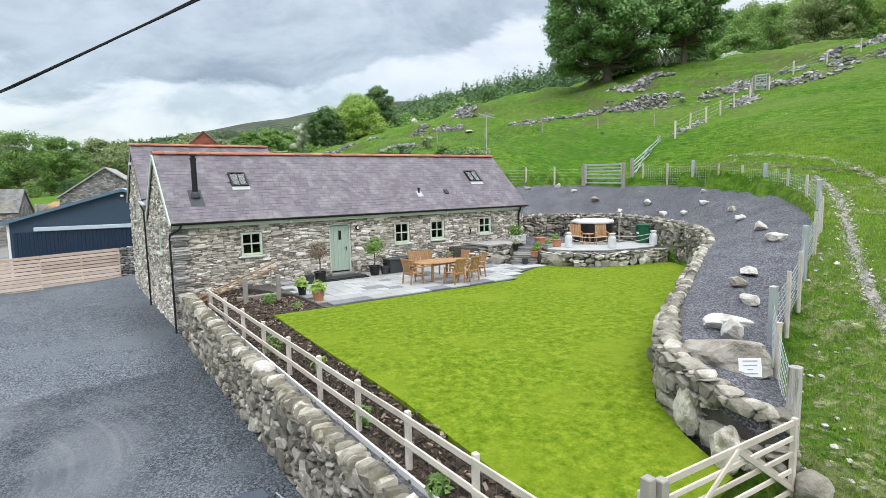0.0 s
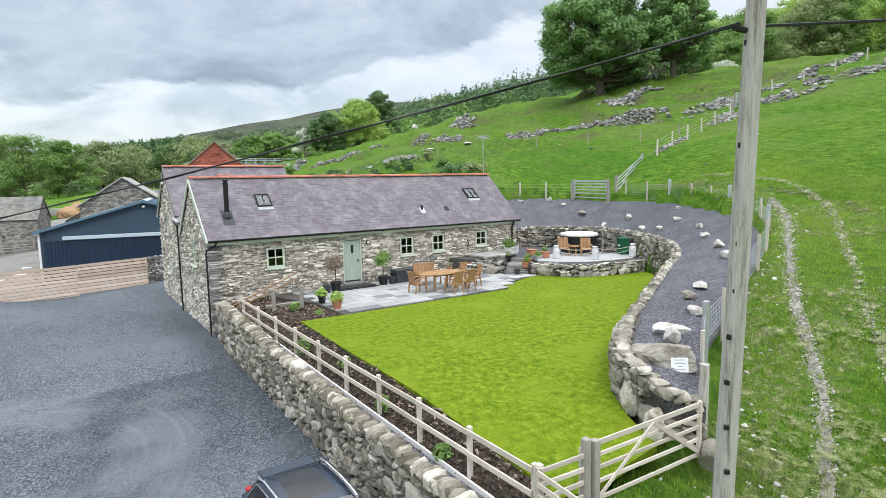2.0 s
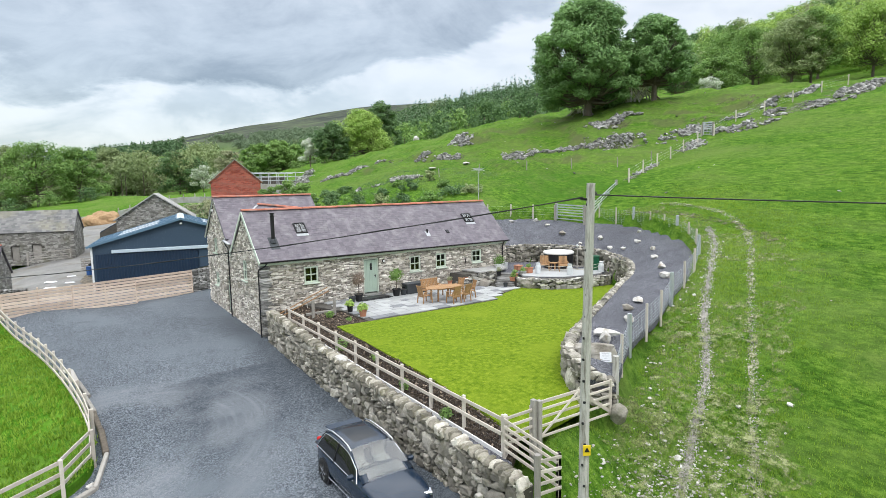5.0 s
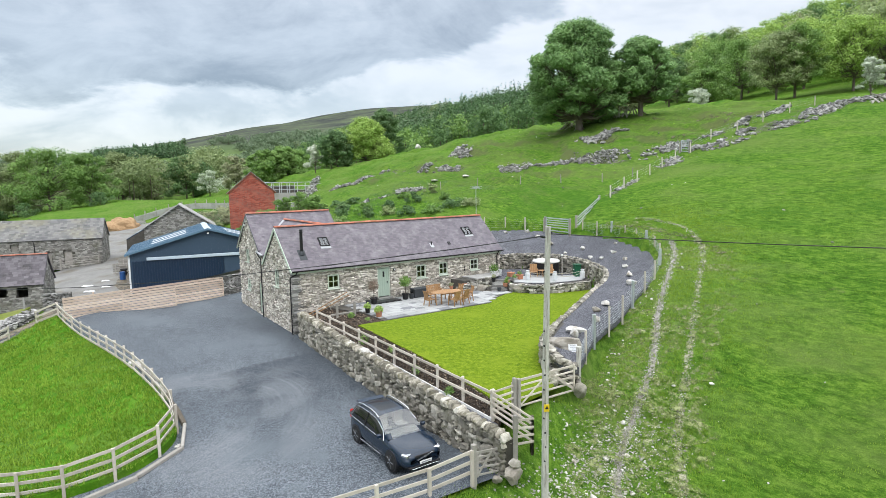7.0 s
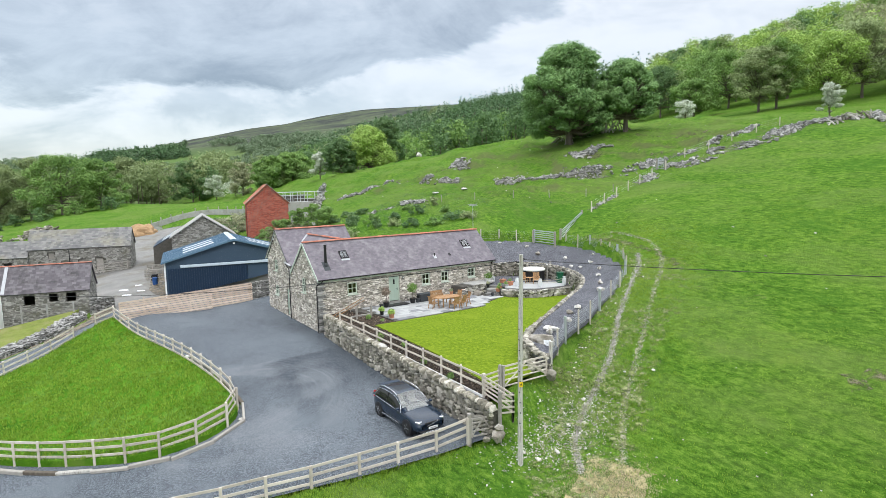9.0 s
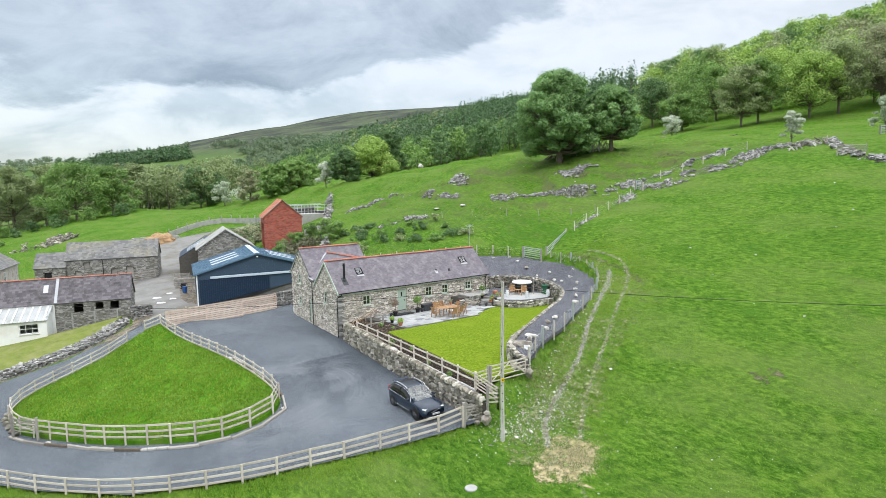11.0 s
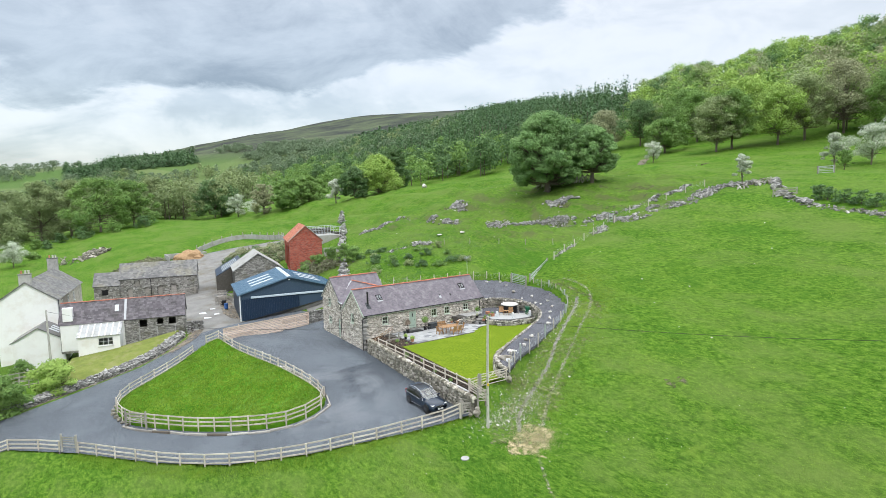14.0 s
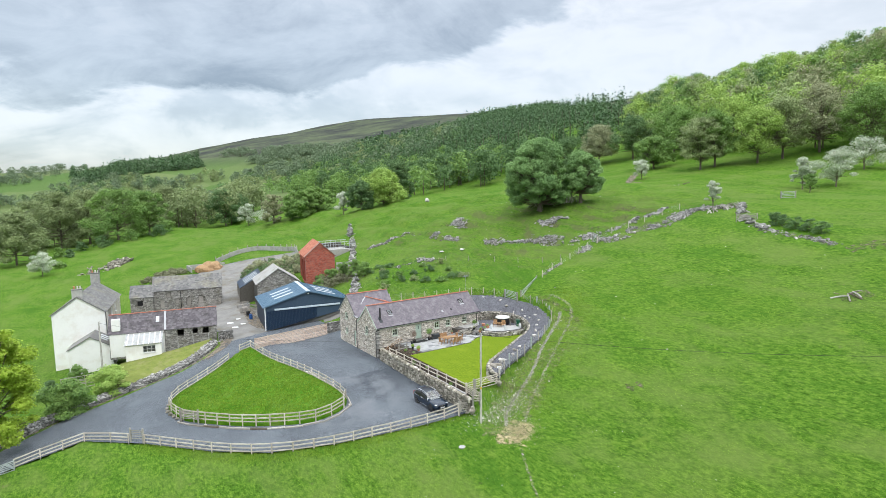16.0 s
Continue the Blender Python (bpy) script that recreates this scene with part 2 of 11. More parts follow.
M["chip"] = material("loose_slate_chippings", [(0.030, 0.031, 0.038), (0.098, 0.10, 0.117), (0.25, 0.252, 0.275)], scale=0.9, fine=26, bump=1.0, spread=0.2, cells=30, cell_mix=0.6)
M["lane"] = material("worn_lane", [(0.13, 0.13, 0.122), (0.205, 0.20, 0.19), (0.29, 0.28, 0.262)], scale=0.4, fine=14, bump=0.5, stain=(0.15, 0.135, 0.10), stain_scale=0.28)
M["tarmac"] = material("lane_tarmac", [(0.14, 0.145, 0.15), (0.20, 0.205, 0.21), (0.26, 0.26, 0.265)], scale=0.3, fine=20, bump=0.35, stretch=(1, 1, 1))
M["soil"] = material("dark_soil", [(0.010, 0.007, 0.005), (0.036, 0.025, 0.017), (0.11, 0.082, 0.06)], scale=5, fine=22, bump=1.0, cells=13, cell_mix=0.5, spread=0.24)
M["bare"] = material("bare_earth", [(0.13, 0.105, 0.075), (0.21, 0.175, 0.13), (0.32, 0.29, 0.24)], scale=2, fine=20, bump=0.6)
M["slab"] = material("paving_slab", [(0.30, 0.305, 0.305), (0.40, 0.405, 0.40)], rough=0.7, scale=2, fine=30, bump=0.15, tint=0.16)
M["slab_dark"] = material("dark_paving_slab", [(0.15, 0.155, 0.165), (0.22, 0.225, 0.235)], rough=0.7, scale=2, fine=30, bump=0.15, tint=0.1)
M["white_wall"] = material("white_render", [(0.78, 0.775, 0.755), (0.86, 0.86, 0.845)], scale=1.2, fine=22, bump=0.15, stain=(0.74, 0.715, 0.67), stain_scale=0.5)
M["brick"] = material("red_brick", [(0.26, 0.060, 0.040), (0.37, 0.095, 0.065), (0.45, 0.15, 0.10)], scale=0.8, fine=20, bump=0.3, tint=0.14, island=0.4)
M["ridge_tile"] = material("orange_ridge_tile", [(0.28, 0.085, 0.055), (0.43, 0.15, 0.10), (0.50, 0.25, 0.18)], scale=2.5, fine=20, bump=0.3, tint=0.2, stain=(0.25, 0.17, 0.14), stain_scale=1.5)
M["red_tile"] = material("red_clay_tile", [(0.30, 0.095, 0.06), (0.42, 0.15, 0.095), (0.50, 0.23, 0.15)], scale=1.2, fine=18, bump=0.3, tint=0.15, island=0.4)
M["navy"] = material("navy_sheet", [(0.009, 0.024, 0.052), (0.013, 0.033, 0.066)], rough=0.45, scale=0.6, fine=8, bump=0.03, spec=0.4)
M["navy_pale"] = material("blue_sheet", [(0.040, 0.068, 0.105), (0.055, 0.088, 0.13)], rough=0.5, scale=0.5, fine=8, bump=0.03)
M["roof_blue"] = material("blue_roof_sheet", [(0.085, 0.16, 0.235), (0.115, 0.20, 0.28)], rough=0.4, scale=0.4, fine=6, bump=0.03, spec=0.5)
M["rooflight"] = material("grp_rooflight", [(0.50, 0.54, 0.56), (0.60, 0.64, 0.66)], rough=0.4, scale=2, fine=10, bump=0.05)
M["pale_trim"] = material("pale_blue_trim", [(0.42, 0.50, 0.56), (0.52, 0.60, 0.66)], rough=0.5, scale=2, fine=10, bump=0.05)
M["timber"] = material("weathered_timber", [(0.38, 0.33, 0.28), (0.52, 0.47, 0.41), (0.64, 0.59, 0.53)], scale=3, fine=30, bump=0.3, tint=0.1, island=0.3)
M["old_timber"] = material("old_grey_timber", [(0.20, 0.185, 0.165), (0.31, 0.29, 0.26), (0.42, 0.40, 0.37)], scale=3, fine=30, bump=0.35, tint=0.14, island=0.3)
M["new_timber"] = material("new_larch_board", [(0.46, 0.34, 0.26), (0.62, 0.49, 0.40), (0.72, 0.61, 0.52)], scale=1.5, fine=26, bump=0.2, tint=0.1, island=0.3)
M["pole"] = material("silvered_pole", [(0.26, 0.245, 0.22), (0.52, 0.50, 0.465), (0.70, 0.68, 0.64)], scale=7, fine=34, bump=0.9, stretch=(3, 3, 0.3), stain=(0.20, 0.18, 0.15), stain_scale=4.5)
M["galv"] = material("galvanised_steel", [(0.42, 0.45, 0.48), (0.56, 0.59, 0.62)], rough=0.45, scale=4, fine=20, bump=0.05, metal=0.6)
M["sage"] = material("sage_paint", [(0.36, 0.45, 0.375), (0.41, 0.50, 0.42)], rough=0.5, scale=2, fine=14, bump=0.05)
M["cream"] = material("stone_paint", [(0.50, 0.565, 0.48), (0.58, 0.64, 0.55)], rough=0.5, scale=2, fine=14, bump=0.05)
M["black"] = material("black_plastic", [(0.010, 0.010, 0.011), (0.022, 0.022, 0.024)], rough=0.4, scale=4, fine=20, bump=0.05)
M["grey_plastic"] = material("charcoal_plastic", [(0.035, 0.04, 0.045), (0.06, 0.066, 0.072)], rough=0.5, scale=4, fine=20, bump=0.05)
M["green_plastic"] = material("green_plastic", [(0.008, 0.075, 0.035), (0.014, 0.105, 0.05)], rough=0.45, scale=3, fine=20, bump=0.05)
M["lead"] = material("lead_sheet", [(0.36, 0.37, 0.39), (0.50, 0.51, 0.53)], rough=0.5, scale=3, fine=20, bump=0.1)
M["white"] = material("white_paint", [(0.70, 0.70, 0.69), (0.80, 0.80, 0.79)], rough=0.45, scale=3, fine=20, bump=0.05)
M["churn"] = material("painted_churn", [(0.50, 0.52, 0.53), (0.66, 0.68, 0.69)], rough=0.45, scale=5, fine=20, bump=0.1)
M["teak"] = material("oiled_hardwood", [(0.22, 0.118, 0.052), (0.34, 0.195, 0.09), (0.44, 0.275, 0.145)], rough=0.55, scale=4, fine=30, bump=0.15, tint=0.12)
M["terracotta"] = material("terracotta", [(0.36, 0.15, 0.085), (0.50, 0.24, 0.15)], scale=5, fine=25, bump=0.15, tint=0.1)
M["cover"] = material("tub_cover", [(0.62, 0.61, 0.58), (0.74, 0.73, 0.70)], rough=0.6, scale=2, fine=16, bump=0.1)
M["rope"] = material("rope", [(0.42, 0.38, 0.31), (0.55, 0.51, 0.43)], scale=8, fine=40, bump=0.3)
M["yellow"] = material("yellow_plate", [(0.72, 0.50, 0.02), (0.80, 0.58, 0.03)], rough=0.4, scale=4, fine=20, bump=0.0)
M["paper"] = material("white_board", [(0.72, 0.73, 0.76), (0.80, 0.81, 0.83)], rough=0.5, scale=4, fine=20, bump=0.0)
M["ink"] = material("grey_lettering", [(0.25, 0.25, 0.28), (0.32, 0.32, 0.35)], scale=4, fine=20, bump=0.0)
M["straw"] = material("straw", [(0.46, 0.38, 0.23), (0.66, 0.58, 0.40)], scale=3, fine=30, bump=0.4, tint=0.2)
M["woodchip"] = material("wood_chip_heap", [(0.24, 0.14, 0.07), (0.50, 0.34, 0.19)], scale=2, fine=10, bump=1.0)
M["concrete"] = material("grey_concrete", [(0.30, 0.30, 0.285), (0.42, 0.415, 0.40)], scale=1, fine=16, bump=0.2, stain=(0.26, 0.25, 0.22), stain_scale=0.6)
M["car_paint"] = material("deep_blue_car_paint", [(0.008, 0.018, 0.036), (0.010, 0.022, 0.042)], rough=0.15, scale=2, fine=10, bump=0.0, metal=0.0, spec=0.45, coat=0.3)
M["chrome"] = material("bright_metal", [(0.60, 0.61, 0.63), (0.68, 0.69, 0.71)], rough=0.25, scale=3, fine=10, bump=0.0, metal=0.9)
M["tyre"] = material("tyre_rubber", [(0.012, 0.012, 0.013), (0.025, 0.025, 0.026)], rough=0.8, scale=6, fine=30, bump=0.1)
M["lamp_red"] = material("red_lamp", [(0.35, 0.01, 0.01), (0.45, 0.02, 0.015)], rough=0.2, scale=3, fine=10, bump=0.0)
M["seat_cream"] = material("pale_leather", [(0.50, 0.48, 0.43), (0.58, 0.56, 0.51)], rough=0.6, scale=4, fine=20, bump=0.05)
M["room"] = material("dim_room", [(0.10, 0.095, 0.085), (0.16, 0.15, 0.135)], scale=1, fine=10, bump=0.0)
M["blue_drum"] = material("blue_plastic", [(0.02, 0.07, 0.22), (0.03, 0.10, 0.28)], rough=0.5, scale=3, fine=20, bump=0.05)
M["bark"] = material("bark", [(0.06, 0.048, 0.036), (0.13, 0.108, 0.085), (0.20, 0.175, 0.14)], scale=3, fine=16, bump=0.8, stretch=(2, 2, 0.5))
M["lawn"] = material("mown_lawn", [(0.074, 0.128, 0.006), (0.128, 0.196, 0.010), (0.200, 0.262, 0.022)], scale=5.0, fine=15, bump=1.0, bump_scale=18, spread=0.12, spec=0.06, stain=(0.165, 0.228, 0.016), stain_scale=0.45)
M["meadow"] = material("lush_paddock_grass", [(0.024, 0.088, 0.005), (0.062, 0.170, 0.009), (0.125, 0.262, 0.022)], scale=0.8, fine=12, bump=1.0, bump_scale=12, spread=0.18, spec=0.06, stain=(0.115, 0.19, 0.032), stain_scale=0.25)
M["leaf_syc"] = leafy("sycamore_leaves", (0.10, 0.205, 0.07), (0.34, 0.52, 0.20), 0.34)
M["leaf_mid"] = leafy("mixed_leaves", (0.105, 0.205, 0.055), (0.29, 0.445, 0.12))
M["leaf_bright"] = leafy("spring_leaves", (0.225, 0.36, 0.075), (0.46, 0.61, 0.165))
M["leaf_dark"] = leafy("dark_leaves", (0.065, 0.135, 0.055), (0.19, 0.305, 0.115))
M["leaf_olive"] = leafy("olive_leaves", (0.19, 0.25, 0.11), (0.40, 0.47, 0.22))
M["leaf_brown"] = leafy("budding_twigs", (0.25, 0.27, 0.15), (0.42, 0.44, 0.26))
# Haze put into the colour: far and shelter-belt leaves lightened and blued.
M["leaf_far"] = leafy("hazed_distant_leaves", (0.11, 0.165, 0.095), (0.23, 0.305, 0.175), 0.25)
M["leaf_belt"] = leafy("hazed_olive_leaves", (0.145, 0.20, 0.085), (0.35, 0.42, 0.19), 0.35)
M["leaf_scrub"] = leafy("grey_brown_scrub", (0.13, 0.135, 0.075), (0.26, 0.265, 0.16), 0.2)
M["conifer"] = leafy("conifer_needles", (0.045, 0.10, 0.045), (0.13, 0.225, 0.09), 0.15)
M["blossom"] = leafy("hawthorn_blossom", (0.20, 0.29, 0.12), (0.86, 0.87, 0.80))
M["bloom"] = leafy("dried_bloom", (0.17, 0.13, 0.10), (0.36, 0.28, 0.22))
M["box_leaf"] = leafy("box_leaves", (0.07, 0.16, 0.025), (0.19, 0.33, 0.06))
M["dry_lawn"] = material("dry_lawn", [(0.09, 0.12, 0.02), (0.155, 0.19, 0.035), (0.225, 0.25, 0.07)], scale=0.8, fine=20, bump=0.9, spread=0.2, stain=(0.22, 0.21, 0.09), stain_scale=0.5)
M["leaf_lime"] = leafy("lime_green_leaves", (0.27, 0.40, 0.04), (0.52, 0.66, 0.10), 0.45)
M["wire"] = material("dull_wire", [(0.16, 0.165, 0.17), (0.24, 0.245, 0.25)], rough=0.6, scale=4, fine=20, bump=0.0)
M["grass_blade"] = leafy("grass_blades", (0.10, 0.215, 0.012), (0.32, 0.46, 0.06), 0.4)


def drive_marks(m):
    """Where two loads of chippings meet the lower one is darker, as is a strip by the garden wall; pale arcs are
    scuffed by turning tyres.
    """
    n, k = m.node_tree.nodes, m.node_tree.links
    base = n["Principled BSDF"].inputs["Base Color"]
    col = base.links[0].from_socket
    geo, xyz = n.new("ShaderNodeNewGeometry"), n.new("ShaderNodeSeparateXYZ")
    k.new(geo.outputs["Position"], xyz.inputs[0])

    def calc(op, *args):
        t = n.new("ShaderNodeMath")
        t.operation = op
        for i, v in enumerate(args):
            if isinstance(v, (int, float)):
                t.inputs[i].default_value = v
            else:
                k.new(v, t.inputs[i])
        return t.outputs[0]

    def ease(v, a, b):
        t = n.new("ShaderNodeMapRange")
        t.interpolation_type = "SMOOTHSTEP"
        t.inputs["From Min"].default_value, t.inputs["From Max"].default_value = a, b
        k.new(v, t.inputs["Value"])
        return t.outputs[0]

    def grain(vec, s, d=4.0):
        t = n.new("ShaderNodeTexNoise")
        t.inputs["Scale"].default_value, t.inputs["Detail"].default_value = s, d
        k.new(vec, t.inputs["Vector"])
        return t.outputs["Fac"]

    def blend(fac, colour):
        t = n.new("ShaderNodeMix")
        t.data_type = "RGBA"
        k.new(fac, t.inputs[0])
        k.new(col, t.inputs[6])
        t.inputs[7].default_value = (*colour, 1)
        return t.outputs[2]

    x, y = xyz.outputs["X"], xyz.outputs["Y"]
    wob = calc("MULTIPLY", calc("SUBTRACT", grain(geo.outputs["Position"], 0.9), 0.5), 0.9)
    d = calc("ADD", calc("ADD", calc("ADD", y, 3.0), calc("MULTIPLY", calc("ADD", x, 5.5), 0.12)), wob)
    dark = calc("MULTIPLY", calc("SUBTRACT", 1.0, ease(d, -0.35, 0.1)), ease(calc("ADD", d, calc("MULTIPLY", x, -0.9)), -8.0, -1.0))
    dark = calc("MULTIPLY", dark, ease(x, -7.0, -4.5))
    # chippings also darken towards the garden wall
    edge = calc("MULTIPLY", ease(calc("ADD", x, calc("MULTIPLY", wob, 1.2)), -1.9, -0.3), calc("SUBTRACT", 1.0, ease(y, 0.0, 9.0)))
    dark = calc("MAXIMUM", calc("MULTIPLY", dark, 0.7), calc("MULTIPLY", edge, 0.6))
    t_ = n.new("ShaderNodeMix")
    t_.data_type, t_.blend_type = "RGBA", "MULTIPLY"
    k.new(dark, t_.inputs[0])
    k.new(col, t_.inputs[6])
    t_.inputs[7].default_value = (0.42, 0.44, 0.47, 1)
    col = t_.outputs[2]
    dx, dy = calc("ADD", x, 8.2), calc("ADD", y, 8.0)
    r = calc("SQRT", calc("ADD", calc("MULTIPLY", dx, dx), calc("MULTIPLY", dy, dy)))
    ang = calc("ARCTAN2", dy, dx)
    polar = n.new("ShaderNodeCombineXYZ")
    k.new(calc("MULTIPLY", r, 4.2), polar.inputs[0])
    k.new(calc("MULTIPLY", ang, 1.1), polar.inputs[1])
    arcs = calc("MULTIPLY", ease(grain(polar.outputs[0], 1.0, 3.0), 0.46, 0.66), ease(grain(geo.outputs["Position"], 0.5), 0.36, 0.6))
    round_ = calc("MULTIPLY", ease(r, 0.8, 3.4), calc("SUBTRACT", 1.0, ease(r, 4.6, 8.0)))
    arcs = calc("MULTIPLY", arcs, round_)
    swath = calc("MULTIPLY", ease(grain(geo.outputs["Position"], 0.45, 6.0), 0.40, 0.62), round_)
    col = blend(calc("ADD", calc("MULTIPLY", arcs, 0.26), calc("MULTIPLY", swath, 0.42)), (0.205, 0.218, 0.236))
    k.new(col, base)
    return m


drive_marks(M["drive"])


def glass_material(name="window_glass", ior=1.5):
    m = bpy.data.materials.new(name)
    m.use_nodes = True
    n, k = m.node_tree.nodes, m.node_tree.links
    n.remove(n["Principled BSDF"])
    clear, gloss, mx, fr = n.new("ShaderNodeBsdfTransparent"), n.new("ShaderNodeBsdfGlossy"), n.new("ShaderNodeMixShader"), n.new("ShaderNodeFresnel")
    clear.inputs["Color"].default_value = (0.72, 0.76, 0.76, 1)
    gloss.inputs["Roughness"].default_value = 0.03
    fr.inputs["IOR"].default_value = ior
    k.new(fr.outputs[0], mx.inputs[0])
    k.new(clear.outputs[0], mx.inputs[1])
    k.new(gloss.outputs[0], mx.inputs[2])
    k.new(mx.outputs[0], n["Material Output"].inputs["Surface"])
    return m


M["glass"] = glass_material()
M["car_glass"] = glass_material("windscreen_glass", 2.3)


def pasture_material():
    """Grazed hill grass: bright sward, darker tufts, yellowed and brown patches; heather on the far tops."""
    m = bpy.data.materials.new("hill_pasture")
    m.use_nodes = True
    n, k = m.node_tree.nodes, m.node_tree.links
    b = n["Principled BSDF"]
    b.inputs["Roughness"].default_value, b.inputs["Specular IOR Level"].default_value = 0.9, 0.04
    geo = n.new("ShaderNodeNewGeometry")

    def noise_tex(s, d=5.0, r=0.6):
        t = n.new("ShaderNodeTexNoise")
        t.inputs["Scale"].default_value, t.inputs["Detail"].default_value, t.inputs["Roughness"].default_value = s, d, r
        k.new(geo.outputs["Position"], t.inputs["Vector"])
        return t.outputs["Fac"]

    def ramp(fac, stops):
        r = n.new("ShaderNodeValToRGB")
        for i, (p, c) in enumerate(stops):
            e = r.color_ramp.elements[i] if i < 2 else r.color_ramp.elements.new(p)
            e.position, e.color = p, (*c, 1)
        k.new(fac, r.inputs[0])
        return r.outputs[0]

    def mix(fac, a, c):
        t = n.new("ShaderNodeMix")
        t.data_type = "RGBA"
        k.new(fac, t.inputs[0])
        for i, v in ((6, a), (7, c)):
            if isinstance(v, tuple):
                t.inputs[i].default_value = (*v, 1)
            else:
                k.new(v, t.inputs[i])
        return t.outputs[2]

    sward = ramp(noise_tex(0.09, 6, 0.62), [(0.32, (0.042, 0.108, 0.012)), (0.5, (0.072, 0.166, 0.015)), (0.68, (0.132, 0.218, 0.034))])
    sweep = n.new("ShaderNodeMapping")
    sweep.inputs["Scale"].default_value, sweep.inputs["Rotation"].default_value = (1.0, 0.42, 0.6), (0, 0, 0.2)
    k.new(geo.outputs["Position"], sweep.inputs[0])
    blade = n.new("ShaderNodeTexNoise")
    blade.inputs["Scale"].default_value, blade.inputs["Detail"].default_value, blade.inputs["Roughness"].default_value = 3.6, 12.0, 0.88
    k.new(sweep.outputs[0], blade.inputs["Vector"])
    tufts = ramp(blade.outputs["Fac"], [(0.42, (0.015, 0.050, 0.005)), (0.5, (0.066, 0.152, 0.014)), (0.575, (0.176, 0.286, 0.040))])
    half = n.new("ShaderNodeMix")
    half.data_type = "RGBA"
    half.inputs[0].default_value = 0.74
    k.new(sward, half.inputs[6])
    k.new(tufts, half.inputs[7])
    col = half.outputs[2]
    swathe = n.new("ShaderNodeTexNoise")
    swathe.inputs["Scale"].default_value, swathe.inputs["Detail"].default_value, swathe.inputs["Roughness"].default_value = 0.16, 9.0, 0.68
    k.new(sweep.outputs[0], swathe.inputs["Vector"])
    col = mix(ramp(swathe.outputs["Fac"], [(0.46, (0, 0, 0)), (0.64, (0.72, 0.72, 0.72))]), col, (0.132, 0.190, 0.046))
    col = mix(ramp(swathe.outputs["Fac"], [(0.32, (0.75, 0.75, 0.75)), (0.44, (0, 0, 0))]), col, (0.046, 0.126, 0.012))
    clump = ramp(noise_tex(1.25, 7, 0.72), [(0.60, (0, 0, 0)), (0.70, (0.65, 0.65, 0.65))])
    col = mix(clump, col, (0.026, 0.088, 0.006))
    worn = ramp(noise_tex(0.23, 7, 0.7), [(0.60, (0, 0, 0)), (0.74, (0.75, 0.75, 0.75))])
    col = mix(worn, col, (0.165, 0.245, 0.040))
    brown = ramp(noise_tex(0.5, 8, 0.75), [(0.63, (0, 0, 0)), (0.74, (0.75, 0.75, 0.75))])
    col = mix(brown, col, (0.155, 0.145, 0.075))
    # sheep-walks: brown and rocky streaks along the contours of the hill behind the house
    walk_map = n.new("ShaderNodeMapping")
    walk_map.inputs["Scale"].default_value = (1.3, 0.5, 0.6)
    walk_map.inputs["Rotation"].default_value = (0, 0, 0.18)
    k.new(geo.outputs["Position"], walk_map.inputs[0])
    lines = n.new("ShaderNodeTexNoise")
    lines.inputs["Scale"].default_value, lines.inputs["Detail"].default_value, lines.inputs["Roughness"].default_value = 0.62, 11.0, 0.76
    k.new(walk_map.outputs[0], lines.inputs["Vector"])
    place = n.new("ShaderNodeSeparateXYZ")
    k.new(geo.outputs["Position"], place.inputs[0])

    def span(v, a0, a1, b0, b1):
        up_, down = n.new("ShaderNodeMapRange"), n.new("ShaderNodeMapRange")
        up_.inputs["From Min"].default_value, up_.inputs["From Max"].default_value = a0, a1
        down.inputs["From Min"].default_value, down.inputs["From Max"].default_value = b0, b1
        down.inputs["To Min"].default_value, down.inputs["To Max"].default_value = 1.0, 0.0
        k.new(v, up_.inputs["Value"])
        k.new(v, down.inputs["Value"])
        t = n.new("ShaderNodeMath")
        t.operation = "MULTIPLY"
        k.new(up_.outputs[0], t.inputs[0])
        k.new(down.outputs[0], t.inputs[1])
        return t.outputs[0]

    across = n.new("ShaderNodeMath")
    across.operation = "MULTIPLY_ADD"
    across.inputs[1].default_value = 0.33
    k.new(place.outputs["X"], across.inputs[0])
    k.new(place.outputs["Y"], across.inputs[2])
    zone = n.new("ShaderNodeMath")
    zone.operation = "MULTIPLY"
    k.new(span(place.outputs["X"], 22, 30, 66, 80), zone.inputs[0])
    k.new(span(across.outputs[0], 10, 18, 60, 80), zone.inputs[1])
    for stops, tint in (([(0.46, (0, 0, 0)), (0.56, (0.6, 0.6, 0.6))], (0.092, 0.135, 0.034)), ([(0.59, (0, 0, 0)), (0.66, (0.65, 0.65, 0.65))], (0.100, 0.092, 0.056))):
        streaks = n.new("ShaderNodeMix")
        streaks.data_type, streaks.blend_type = "RGBA", "MULTIPLY"
        streaks.inputs[0].default_value = 1.0
        k.new(ramp(lines.outputs["Fac"], stops), streaks.inputs[6])
        k.new(zone.outputs[0], streaks.inputs[7])
        col = mix(streaks.outputs[2], col, tint)
    # steep scarps show bare brown earth and bracken
    tilt = n.new("ShaderNodeSeparateXYZ")
    k.new(geo.outputs["Normal"], tilt.inputs[0])
    wob = n.new("ShaderNodeMath")
    wob.operation = "MULTIPLY_ADD"
    wob.inputs[1].default_value, wob.inputs[2].default_value = 0.34, -0.17
    k.new(noise_tex(0.8, 8, 0.75), wob.inputs[0])
    add = n.new("ShaderNodeMath")
    k.new(tilt.outputs["Z"], add.inputs[0])
    k.new(wob.outputs[0], add.inputs[1])
    scarp = ramp(add.outputs[0], [(0.76, (0.55, 0.55, 0.55)), (0.86, (0, 0, 0))])
    steep = n.new("ShaderNodeMix")
